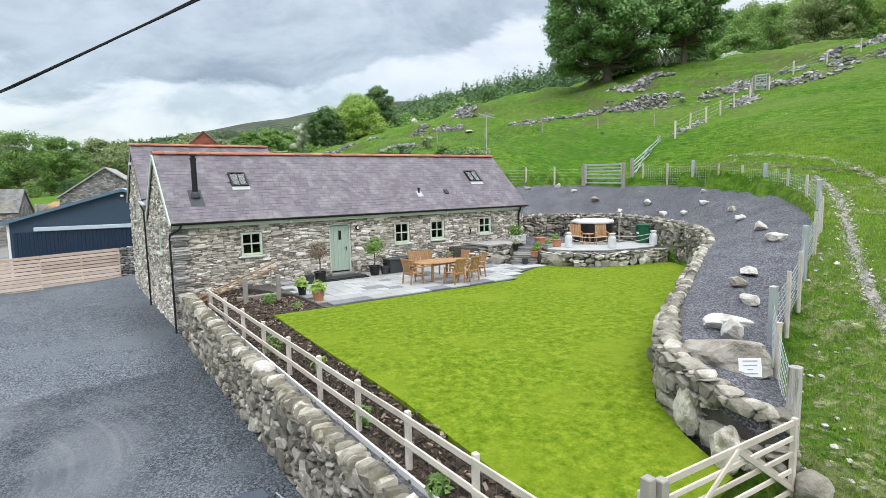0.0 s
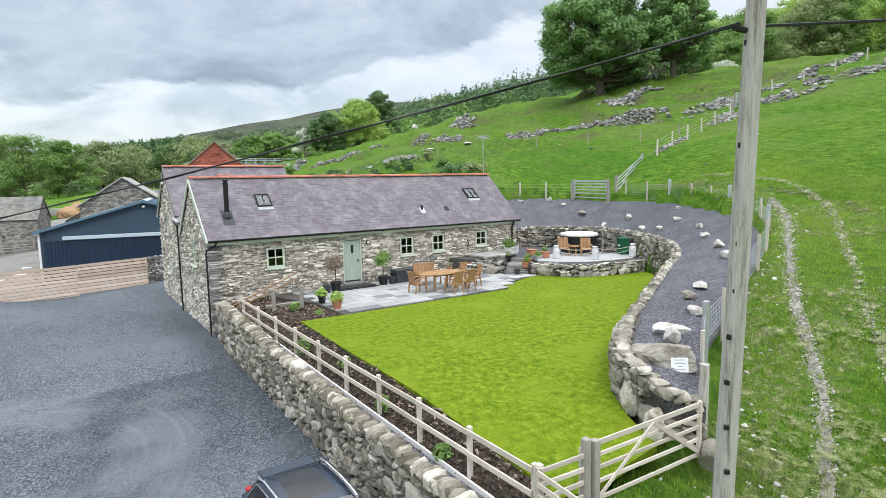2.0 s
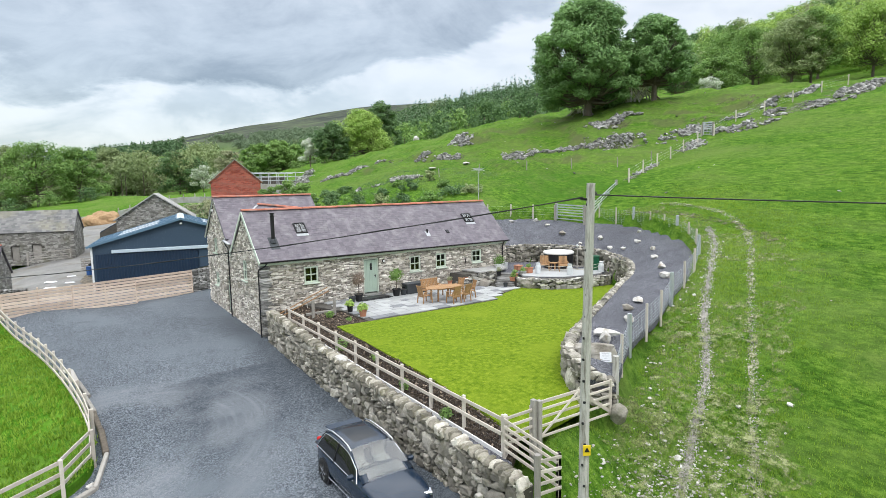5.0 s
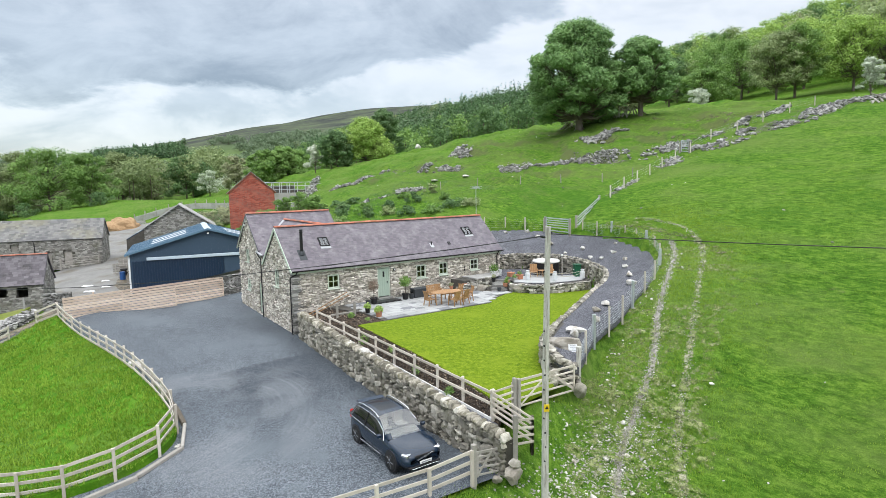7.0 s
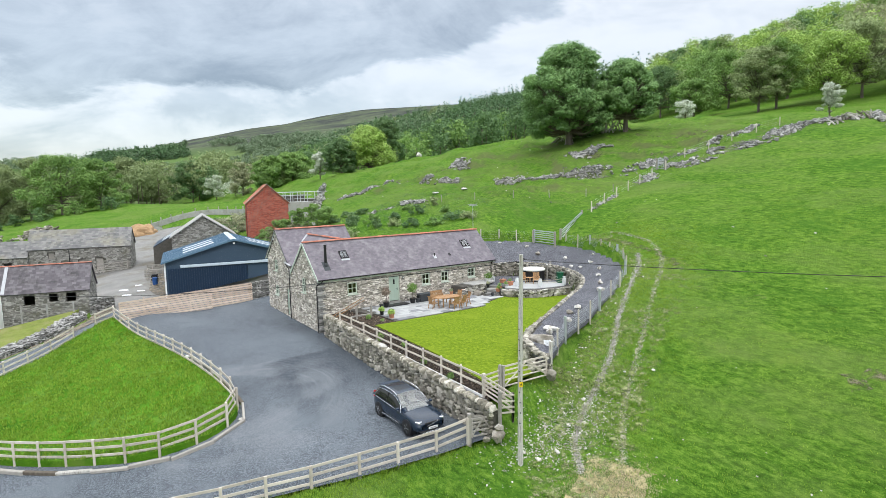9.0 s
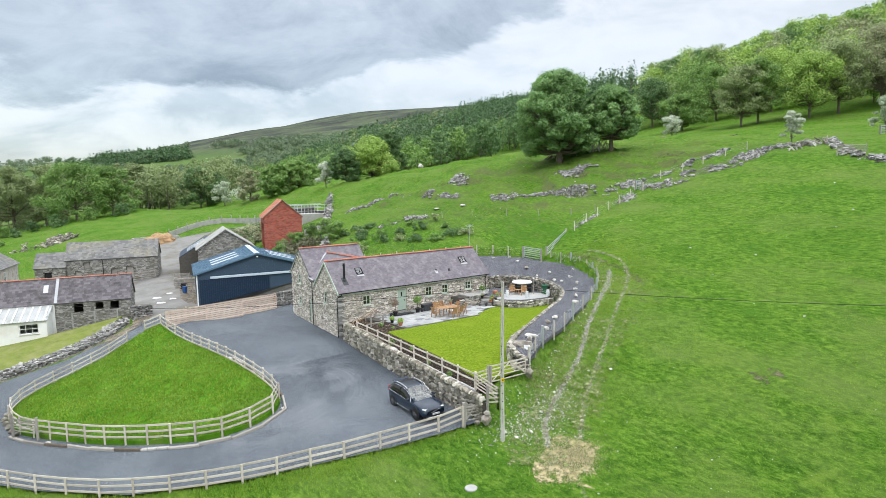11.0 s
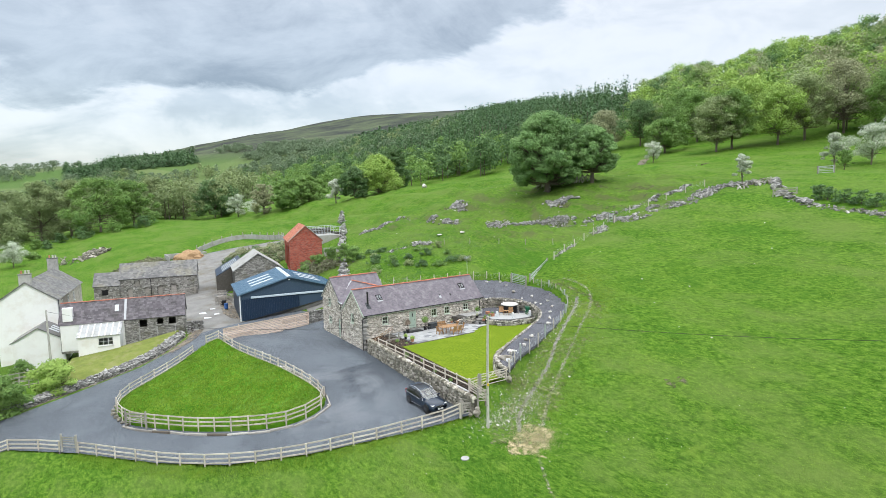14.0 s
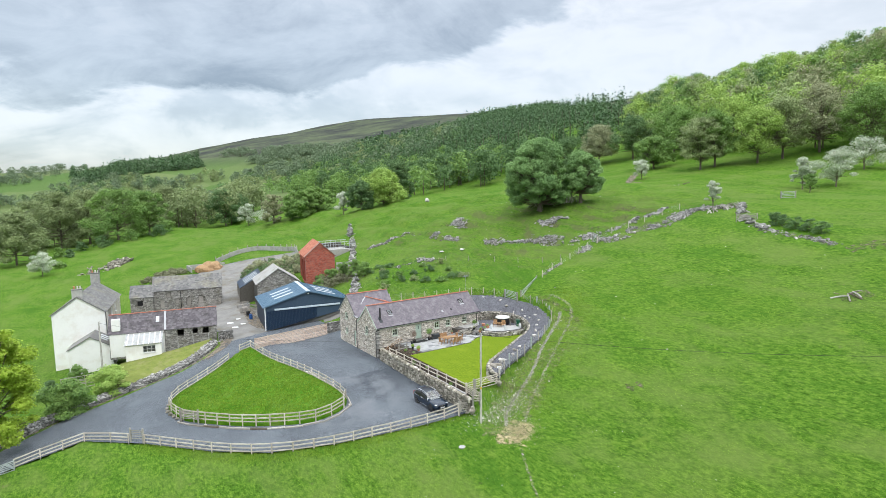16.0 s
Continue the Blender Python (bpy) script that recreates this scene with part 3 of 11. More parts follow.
    steep.data_type, steep.blend_type = "RGBA", "MULTIPLY"
    steep.inputs[0].default_value = 1.0
    k.new(scarp, steep.inputs[6])
    k.new(zone.outputs[0], steep.inputs[7])
    col = mix(steep.outputs[2], col, (0.125, 0.120, 0.065))
    # Field plots of differing green; dulling with distance is haze put into the colour.
    plots = n.new("ShaderNodeTexVoronoi")
    plots.inputs["Scale"].default_value = 0.007
    k.new(geo.outputs["Position"], plots.inputs["Vector"])
    chan = n.new("ShaderNodeSeparateColor")
    k.new(plots.outputs["Color"], chan.inputs[0])
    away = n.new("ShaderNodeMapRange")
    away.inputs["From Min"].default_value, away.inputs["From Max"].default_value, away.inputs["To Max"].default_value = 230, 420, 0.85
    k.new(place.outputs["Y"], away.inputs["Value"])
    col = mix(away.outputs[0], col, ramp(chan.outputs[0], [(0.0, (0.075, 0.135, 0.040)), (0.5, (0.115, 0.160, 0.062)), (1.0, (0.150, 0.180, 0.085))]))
    part_z = n.new("ShaderNodeSeparateXYZ")
    k.new(geo.outputs["Position"], part_z.inputs[0])
    top = n.new("ShaderNodeMapRange")
    top.inputs["From Min"].default_value, top.inputs["From Max"].default_value = 58, 92
    k.new(part_z.outputs["Z"], top.inputs["Value"])
    moor = ramp(noise_tex(0.012, 6, 0.65), [(0.38, (0.040, 0.044, 0.042)), (0.5, (0.068, 0.080, 0.056)), (0.64, (0.10, 0.125, 0.068))])
    col = mix(top.outputs[0], col, moor)
    k.new(col, b.inputs["Base Color"])
    bp = n.new("ShaderNodeBump")
    bp.inputs["Strength"].default_value, bp.inputs["Distance"].default_value = 1.0, 0.11
    k.new(noise_tex(6.0, 8, 0.8), bp.inputs["Height"])
    k.new(bp.outputs[0], b.inputs["Normal"])
    return m


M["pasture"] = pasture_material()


# ---- tools for building ----
class Shape:
    """Vertices and faces gathered into one mesh."""

    def __init__(self):
        self.v, self.f = [], []

    def add(self, verts, faces):
        o = len(self.v)
        self.v.extend(tuple(p) for p in verts)
        self.f.extend(tuple(i + o for i in g) for g in faces)
        return self

    def box(self, m, size, cut=0.0):
        """A box of that size about the pose m, its edges cut back by a chamfer."""
        if not isinstance(m, Matrix):
            m = Matrix.Translation(m)
        a, b, c = (s / 2 for s in size)
        if cut <= 0:
            vs = [(x * a, y * b, z * c) for x in (-1, 1) for y in (-1, 1) for z in (-1, 1)]
            fs = [(0, 1, 3, 2), (4, 6, 7, 5), (0, 4, 5, 1), (2, 3, 7, 6), (0, 2, 6, 4), (1, 5, 7, 3)]
            return self.add([m @ Vector(p) for p in vs], fs)
        vs, ix = [], {}
        for x in (-1, 1):
            for y in (-1, 1):
                for z in (-1, 1):
                    for k, p in (("x", (x * a, y * (b - cut), z * (c - cut))), ("y", (x * (a - cut), y * b, z * (c - cut))), ("z", (x * (a - cut), y * (b - cut), z * c))):
                        ix[x, y, z, k] = len(vs)
                        vs.append(m @ Vector(p))
        ring = ((-1, -1), (1, -1), (1, 1), (-1, 1))
        fs = []
        for s in (-1, 1):
            o = ring if s > 0 else ring[::-1]
            fs += [tuple(ix[s, p, q, "x"] for p, q in o), tuple(ix[q, s, p, "y"] for p, q in o), tuple(ix[p, q, s, "z"] for p, q in o)]
        for p in (-1, 1):
            for q in (-1, 1):
                fs.append((ix[p, q, -1, "x"], ix[p, q, 1, "x"], ix[p, q, 1, "y"], ix[p, q, -1, "y"])[::1 if p * q > 0 else -1])
                fs.append((ix[-1, p, q, "y"], ix[1, p, q, "y"], ix[1, p, q, "z"], ix[-1, p, q, "z"])[::1 if p * q > 0 else -1])
                fs.append((ix[p, -1, q, "z"], ix[p, 1, q, "z"], ix[p, 1, q, "x"], ix[p, -1, q, "x"])[::1 if p * q > 0 else -1])
        for x in (-1, 1):
            for y in (-1, 1):
                for z in (-1, 1):
                    t = (ix[x, y, z, "x"], ix[x, y, z, "y"], ix[x, y, z, "z"])
                    fs.append(t if x * y * z > 0 else t[::-1])
        return self.add(vs, fs)

    def beam(self, p, q, w, h, cut=0.0, upright=(0, 0, 1)):
        """A bar from p to q, w wide and h high."""
        p, q = Vector(p), Vector(q)
        d = q - p
        u = d.normalized()
        side = u.cross(Vector(upright))
        side = side.normalized() if side.length > 1e-4 else Vector((1, 0, 0))
        top = side.cross(u)
        m = Matrix((u, side, top)).transposed().to_4x4()
        m.translation = (p + q) / 2
        return self.box(m, (d.length, w, h), cut)

    def tube(self, points, radii, n=8, caps=True):
        """A round bar along points; radii is one number or one for each point."""
        pts = [Vector(p) for p in points]
        rs = radii if isinstance(radii, (list, tuple)) else [radii] * len(pts)
        o = len(self.v)
        ref = None
        for i, p in enumerate(pts):
            d = (pts[min(i + 1, len(pts) - 1)] - pts[max(i - 1, 0)]).normalized()
            if ref is None:
                ref = d.orthogonal().normalized()
            ref = (ref - d * ref.dot(d)).normalized()
            s = d.cross(ref)
            for k in range(n):
                a = 2 * math.pi * k / n
                self.v.append(tuple(p + (ref * math.cos(a) + s * math.sin(a)) * rs[i]))
        for i in range(len(pts) - 1):
            for k in range(n):
                self.f.append((o + i * n + k, o + i * n + (k + 1) % n, o + (i + 1) * n + (k + 1) % n, o + (i + 1) * n + k))
        if caps:
            self.f.append(tuple(o + k for k in range(n))[::-1])
            self.f.append(tuple(o + (len(pts) - 1) * n + k for k in range(n)))
        return self

    def lathe(self, m, profile, n=16):
        """Turns a profile of (radius, height) about the upright axis of the pose m."""
        if not isinstance(m, Matrix):
            m = Matrix.Translation(m)
        o = len(self.v)
        for r, z in profile:
            for k in range(n):
                a = 2 * math.pi * k / n
                self.v.append(tuple(m @ Vector((r * math.cos(a), r * math.sin(a), z))))
        for i in range(len(profile) - 1):
            for k in range(n):
                self.f.append((o + i * n + k, o + i * n + (k + 1) % n, o + (i + 1) * n + (k + 1) % n, o + (i + 1) * n + k))
        self.f.append(tuple(o + k for k in range(n))[::-1])
        self.f.append(tuple(o + (len(profile) - 1) * n + k for k in range(n)))
        return self

    def solid(self, ring, lift):
        """A flat ring of points pushed along lift into a solid."""
        ring = [Vector(p) for p in ring]
        k = len(ring)
        vs = ring + [p + Vector(lift) for p in ring]
        return self.add(vs, [tuple(range(k))[::-1], tuple(range(k, 2 * k))] + [(i, (i + 1) % k, k + (i + 1) % k, k + i) for i in range(k)])

    def mesh(self, name, smoothed=False):
        me = bpy.data.meshes.new(name)
        me.from_pydata(self.v, [], self.f)
        if smoothed:
            me.shade_smooth()
        me.update()
        return me


def outward(me):
    bm = bmesh.new()
    bm.from_mesh(me)
    bmesh.ops.recalc_face_normals(bm, faces=bm.faces)
    bm.to_mesh(me)
    bm.free()
    return me


def part(name, shape, mat, parent=None, label="", at=None, smoothed=False, kind=""):
    """Links a shape or mesh as one object, under a thing or a part where one is given."""
    me = outward(shape.mesh(name, smoothed)) if isinstance(shape, Shape) else shape
    if not me.materials:
        me.materials.append(M[mat])
    ob = new(name, me)
    if at is not None:
        ob.matrix_basis = at if isinstance(at, Matrix) else Matrix.Translation(at)
    if parent is not None:
        ob.parent = parent
    return tagged(ob, label=label, kind=kind)


def thing(name, label, category, at=(0, 0, 0), group="", kind=""):
    ob = new(name)
    ob.empty_display_size = 0.2
    ob.matrix_basis = at if isinstance(at, Matrix) else Matrix.Translation(at)
    return tagged(ob, label, category, group, kind)


PAINTED = {}


def painted(me, mat):
    """The mesh in that material: one shared copy for each material it is used in."""
    key = me.name, mat
    if key not in PAINTED:
        PAINTED[key] = me.copy()
        PAINTED[key].materials.clear()
        PAINTED[key].materials.append(M[mat])
    return PAINTED[key]


def pieces(name, spots, mat, parent, limit=300, rest=""):
    """Many alike pieces: spots are (mesh, pose), the first as objects of their own on shared meshes, the others joined in one part."""
    for me, m in spots[:limit]:
        ob = new(name, painted(me, mat))
        ob.parent = parent
        ob.matrix_basis = m
    if len(spots) > limit:
        vs, fs, o = [], [], 0
        cache = {}
        for me, m in spots[limit:]:
            if me.name not in cache:
                co = np.empty(len(me.vertices) * 3)
                me.vertices.foreach_get("co", co)
                cache[me.name] = (co.reshape(-1, 3), [tuple(p.vertices) for p in me.polygons])
            co, polys = cache[me.name]
            a = np.array(m)
            vs.append(co @ a[:3, :3].T + a[:3, 3])
            fs.extend(tuple(i + o for i in p) for p in polys)
            o += len(co)
        me = bpy.data.meshes.new(rest or name + "s")
        me.from_pydata(np.concatenate(vs).tolist(), [], fs)
        me.materials.append(M[mat])
        ob = new(rest or name + "s", me)
        ob.parent = parent
        tagged(ob, kind="stuff")


rng = random.Random(7)


def lump(name, n=10, rough=0.13, cut=0.22):
    """Stones: unit blocks with cut edges and uneven corners."""
    made = []
    for i in range(n):
        s = Shape().box((0, 0, 0), (1, 1, 1), cut)
        s.v = [tuple(c + rng.uniform(-rough, rough) for c in p) for p in s.v]
        made.append(outward(s.mesh(name)))
    return made


def boulder_mesh(name, seed, sub=3, rough=0.35, flat=0.0):
    """A weathered rock about 1 across, faceted and uneven."""
    bm = bmesh.new()
    bmesh.ops.create_icosphere(bm, subdivisions=sub, radius=0.5)
    off = Vector((seed * 3.7, seed * 1.3, seed * 2.1))
    r = random.Random(seed * 17 + 3)
    planes = []
    for i in range(15):
        n = Vector((r.gauss(0, 1), r.gauss(0, 1), r.gauss(0, 1))).normalized()
        planes.append((n, 0.5 * (1 - rough * r.uniform(0.1, 0.95))))
    for v in bm.verts:
        d = v.co.normalized()
        cut = [h / n.dot(d) for n, h in planes if n.dot(d) > 0.15]
        reach = min(cut + [0.56])
        k = 1 + rough * (0.16 * noise.noise(d * 2.6 + off) + 0.13 * noise.noise(d * 7 + off) + 0.07 * noise.noise(d * 17 + off))
        v.co = d * reach * k
    me = bpy.data.meshes.new(name)
    bm.to_mesh(me)
    bm.free()
    return me


STONES = lump("stone", 12, 0.10, 0.17)
ROUNDED = []
for _k in range(14):
    _m = boulder_mesh("stone", 300 + _k, 2, 0.5)
    _co = np.array([v.co for v in _m.vertices])
    _lo, _hi = _co.min(0), _co.max(0)
    _m.vertices.foreach_set("co", ((_co - (_lo + _hi) / 2) / (_hi - _lo) * 1.08).ravel())
    _m.update()
    ROUNDED.append(_m)
ROUGH = lump("stone", 12, 0.17, 0.0)
PEBBLES = [boulder_mesh("pebble", 330 + _k, 1, 0.4) for _k in range(8)]


def inside(poly, x, y):
    """Which of the points lie in the polygon (arrays)."""
    res = np.zeros(np.shape(x), bool)
    n = len(poly)
    for i in range(n):
        (x0, y0), (x1, y1) = poly[i], poly[(i + 1) % n]
        if y0 == y1:
            continue
        cross = ((y0 > y) != (y1 > y)) & (x < (x1 - x0) * (y - y0) / (y1 - y0) + x0)
        res ^= cross
    return res


def along(path, step, closed=False):
    """Even points along a path, rounded by Catmull-Rom; points may carry more than two numbers."""
    pts = [np.array(p, float) for p in path]
    n = len(pts)
    fine = []
    for i in range(n if closed else n - 1):
        p0, p1, p2, p3 = (pts[(i + k) % n] if closed else pts[min(max(i + k, 0), n - 1)] for k in (-1, 0, 1, 2))
        for t in np.linspace(0, 1, 24, endpoint=False):
            fine.append(0.5 * (2 * p1 + (p2 - p0) * t + (2 * p0 - 5 * p1 + 4 * p2 - p3) * t * t + (3 * p1 - p0 - 3 * p2 + p3) * t ** 3))
    fine.append(pts[0] if closed else pts[-1])
    fine = np.array(fine)
    run = np.concatenate([[0], np.cumsum(np.hypot(*np.diff(fine[:, :2], axis=0).T))])
    k = max(2, int(round(run[-1] / step)) + 1)
    s = np.linspace(0, run[-1], k)
    res = np.stack([np.interp(s, run, fine[:, c]) for c in range(fine.shape[1])], 1)
    return res[:-1] if closed else res


def sheet(name, poly, step, height, mat, skirt=0.0, label="", kind="structure", parent=None, category=""):
    """A surface that fills a polygon and follows a height function, with its edges turned down by skirt."""
    from mathutils import geometry
    loop = [(float(p[0]), float(p[1])) for p in poly]
    xs, ys = zip(*loop)
    gx, gy = np.meshgrid(np.arange(min(xs) + step / 2, max(xs), step), np.arange(min(ys) + step / 2, max(ys), step))
    gx, gy = gx.ravel(), gy.ravel()
    ok = inside(loop, gx, gy)
    for k in range(len(loop)):
        (x0, y0), (x1, y1) = loop[k], loop[(k + 1) % len(loop)]
        dx, dy = x1 - x0, y1 - y0
        t = np.clip(((gx - x0) * dx + (gy - y0) * dy) / max(1e-9, dx * dx + dy * dy), 0, 1)
        ok &= np.hypot(gx - x0 - t * dx, gy - y0 - t * dy) > step * 0.35
    verts = [Vector(p) for p in loop] + [Vector((a, b)) for a, b in zip(gx[ok], gy[ok])]
    n = len(loop)
    vs, _, fs, *_ = geometry.delaunay_2d_cdt(verts, [(i, (i + 1) % n) for i in range(n)], [tuple(range(n))], 1, 1e-4)
    x, y = np.array([v.x for v in vs]), np.array([v.y for v in vs])
    z = height(x, y)
    s = Shape()
    s.v = [(float(a), float(b), float(c)) for a, b, c in zip(x, y, z)]
    s.f = [tuple(f) for f in fs]
    if skirt:
        hz = height(np.array(xs), np.array(ys))
        for i in range(n):
            j = (i + 1) % n
            a, b = (xs[i], ys[i], float(hz[i])), (xs[j], ys[j], float(hz[j]))
            s.add([a, b, (b[0], b[1], b[2] - skirt), (a[0], a[1], a[2] - skirt)], [(0, 1, 2, 3)])
    me = s.mesh(name)
    bm = bmesh.new()
    bm.from_mesh(me)
    for f in bm.faces:
        f.normal_update()
        if abs(f.normal.z) > 0.3 and f.normal.z < 0:
            f.normal_flip()
    bm.to_mesh(me)
    bm.free()
    for p in me.polygons:
        p.use_smooth = abs(p.normal.z) > 0.5
    ob = part(name, me, mat, parent, label, kind=kind)
    return tagged(ob, category=category)


def wall_run(path, base, top):
    """Frames along a path: run length, point, heading and heights there."""
    pts = along(path, 0.1)
    run = np.concatenate([[0], np.cumsum(np.hypot(*np.diff(pts[:, :2], axis=0).T))])
    d = np.gradient(pts[:, :2], axis=0)
    head = np.unwrap(np.arctan2(d[:, 1], d[:, 0]))

    def at(u):
        return (float(np.interp(u, run, pts[:, 0])), float(np.interp(u, run, pts[:, 1])), float(np.interp(u, run, head)))
    return float(run[-1]), at, base, top


def rubble(frames, size, depth, side=1, meshes=None, gaps=(), keep=None, jut=0.14, warp=0.05, vary=(0.6, 0.8, 1.0, 1.3, 1.7), tilt=0.16):
    """Uncoursed masonry on one face of a wall: (mesh, pose) for each stone. The face is split again and again
    into uneven blocks; gaps are (u0, u1, z0, z1) left open."""
    length, at, base, top = frames
    meshes = meshes or STONES
    w, h = size
    us = np.linspace(0, length, 12)
    lo, hi = min(base(u) for u in us), max(top(u) for u in us)
    cells, done = [], []
    z = lo
    while z < hi:
        dz = h * rng.uniform(2.2, 4.5)
        u = -rng.uniform(0, w)
        while u < length:
            du = w * rng.uniform(2.5, 5)
            cells.append((u, min(length, u + du), z, z + dz))
            u += du
        z += dz
    while cells:
        u0, u1, z0, z1 = cells.pop()
        k = rng.choice(vary)
        kw, kh = (u1 - u0) / (w * k * rng.uniform(0.8, 1.3)), (z1 - z0) / (h * k * rng.uniform(0.8, 1.3))
        if kw <= 1.25 and kh <= 1.25:
            done.append((u0, u1, z0, z1))
        elif kw > kh:
            c = u0 + (u1 - u0) * rng.uniform(0.33, 0.67)
            cells += [(u0, c, z0, z1), (c, u1, z0, z1)]
        else:
            c = z0 + (z1 - z0) * rng.uniform(0.33, 0.67)
            cells += [(u0, u1, z0, c), (u0, u1, c, z1)]
    done.sort()
    spots = []
    for u0, u1, z0, z1 in done:
        u0 = max(u0, 0.0)
        mid, zc = (u0 + u1) / 2, (z0 + z1) / 2
        if u1 - u0 < 0.04 or (keep and not keep(mid, zc)):
            continue
        z0, z1 = max(z0, base(mid)), min(z1, top(mid))
        for g in gaps:
            if g[2] < zc < g[3] and g[0] < mid < g[1]:
                z1 = z0
            elif g[2] < zc < g[3]:
                u1 = g[0] if u0 < g[0] < u1 else u1
                u0 = g[1] if u0 < g[1] < u1 else u0
            elif g[0] < mid < g[1]:
                z1 = g[2] if z0 < g[2] < z1 else z1
                z0 = g[3] if z0 < g[3] < z1 else z0
        if z1 - z0 < 0.02 or u1 - u0 < 0.03:
            continue
        near = any(g[0] - 0.5 < mid < g[1] + 0.5 and g[2] - 0.3 < zc < g[3] + 0.3 for g in gaps)
        k = 0.25 if near else 1.0
        zc = (z0 + z1) / 2 + k * warp * noise.noise((mid * 1.1, zc * 1.6, 2.0))
        x, y, a = at((u0 + u1) / 2)
        out = rng.uniform(-1, 1) * jut * depth
        px, py = x + math.sin(a) * side * out, y - math.cos(a) * side * out
        m = Matrix.Translation((px, py, zc)) @ Euler((rng.uniform(-0.05, 0.05), k * rng.uniform(-tilt, tilt), a + rng.uniform(-0.05, 0.05))).to_matrix().to_4x4()
        m = m @ Matrix.Diagonal(((u1 - u0) * rng.uniform(0.96, 1.12), depth, (z1 - z0) * rng.uniform(0.94, 1.16), 1))
        spots.append((rng.choice(meshes), m))
    return spots


def nearest_first(spots, x, y):
    return sorted(spots, key=lambda s: (s[1].translation.x - x) ** 2 + (s[1].translation.y - y) ** 2)


def leaf_cloud(name, blobs, count, size, mat_key, seed=0, upward=0.75, shell=0.45, loose=0.55):
    """Leaves or small sprays as tilted triangles, thick at the surface of each blob (x, y, z, rx, ry, rz)."""
    r = np.random.default_rng(seed)
    b = np.array(blobs, float)
    wt = (b[:, 3] * b[:, 4] + b[:, 3] * b[:, 5]) ** 1.0
    pick = r.choice(len(b), count, p=wt / wt.sum())
    d = r.normal(size=(count, 3))
    d /= np.linalg.norm(d, axis=1)[:, None]
    rad = shell + (1.05 - shell) * r.random(count) ** 0.55 + 0.16 * r.normal(size=count).clip(-1, 2)
    pos = b[pick, :3] + d * b[pick, 3:] * rad[:, None]
    nrm = d + r.normal(size=(count, 3)) * loose + np.array([0, 0, upward])
    nrm /= np.linalg.norm(nrm, axis=1)[:, None]
    t = np.cross(nrm, r.normal(size=(count, 3)))
    t /= np.linalg.norm(t, axis=1)[:, None]
    s = np.cross(nrm, t)
    w = (size * (0.65 + 0.8 * r.random(count)))[:, None]
    l = w * (1.1 + 0.5 * r.random(count))[:, None]
    v = np.stack([pos - s * w * 0.55 - t * l * 0.42, pos + s * w * 0.55 - t * l * 0.32, pos + t * l * 0.62], 1).reshape(-1, 3)
    f = np.arange(count * 3).reshape(-1, 3)
    me = bpy.data.meshes.new(name)
    me.vertices.add(len(v))
    me.vertices.foreach_set("co", v.ravel())
    me.loops.add(len(f) * 3)
    me.loops.foreach_set("vertex_index", f.ravel())
    me.polygons.add(len(f))
    me.polygons.foreach_set("loop_start", np.arange(len(f)) * 3)
    me.polygons.foreach_set("loop_total", np.full(len(f), 3))
    me.update(calc_edges=True)
    me.materials.append(M[mat_key])
    return me


# ---- ground ----
def smooth(a, b, v):
    k = np.clip((v - a) / (b - a), 0, 1)
    return k * k * (3 - 2 * k)


def mixed(knots, v):
    """Height along a profile of (place, height) knots, with rounded corners."""
    xs, zs = zip(*knots)
    return sum(w * np.interp(v + o, xs, zs) for o, w in ((-2.5, 0.25), (0, 0.5), (2.5, 0.25)))


SLOPE_X = ((-900, -22), (-300, -17), (-100, -11.5), (-60, -9), (-40, -7.5), (-30, -6.2), (-25, -5.6), (-20, -4.8), (-15, -3.5), (-10, -2.3),
           (-5, -1.8), (0, -1.35), (3, -1.15), (7, -0.3), (13, 1.7), (20, 3.7), (30, 6.7), (45, 10.8), (57, 15), (65, 16.9), (80, 19.2), (104, 19.6), (120, 22.3), (138, 25.6), (150, 28.0), (170, 33), (200, 44), (240, 58), (300, 75), (500, 114), (600, 140), (900, 190))
LOW_Y = ((-200, -6), (-60, -3), (-25, -1.9), (-16, -1.5), (-8, -0.8), (0, -0.3), (12, 0), (17, -0.1), (25, -0.8), (60, -0.3), (95, 1.4), (130, 2.6), (170, 3.2), (300, 3.5), (900, 2))
HIGH_Y = ((-200, -3), (-60, -2.2), (-25, -1.4), (0, 0), (15, 0.9), (25, 1.8), (55, 1.4), (133, -3.2), (300, -8), (900, -10))


def swell(x, y, cx, cy, rx, ry, h):
    return h * np.exp(-((x - cx) / rx) ** 2 - ((y - cy) / ry) ** 2)


def hill(x, y):
    k = smooth(4, 18 + 27 * smooth(85, 125, y), x)
    z = mixed(SLOPE_X, x) + (1 - k) * mixed(LOW_Y, y) + k * mixed(HIGH_Y, y)
    z = z + swell(x, y, 120, 1030, 110, 200, 17) + swell(x, y, 40, 2.5, 9, 5.5, -1.0) + swell(x, y, 41.5, 24, 6, 5.5, -1.5) + swell(x, y, 44, 40, 5, 6, 1.6) + swell(x, y, 24.5, 1.0, 5, 7, -1.5) + swell(x, y, 5, -18.6, 3.2, 2.6, 0.95) + swell(x, y, 2.6, -19.5, 1.5, 1.1, 1.25) + swell(x, y, -11.3, 16.6, 4.2, 4.2, 1.3)
    return z + smooth(600, 1500, y) * np.interp(x, (-100, 100, 200, 330, 430, 550, 700, 1000), (78, 72, 66, 64, 68, 62, 66, 40))


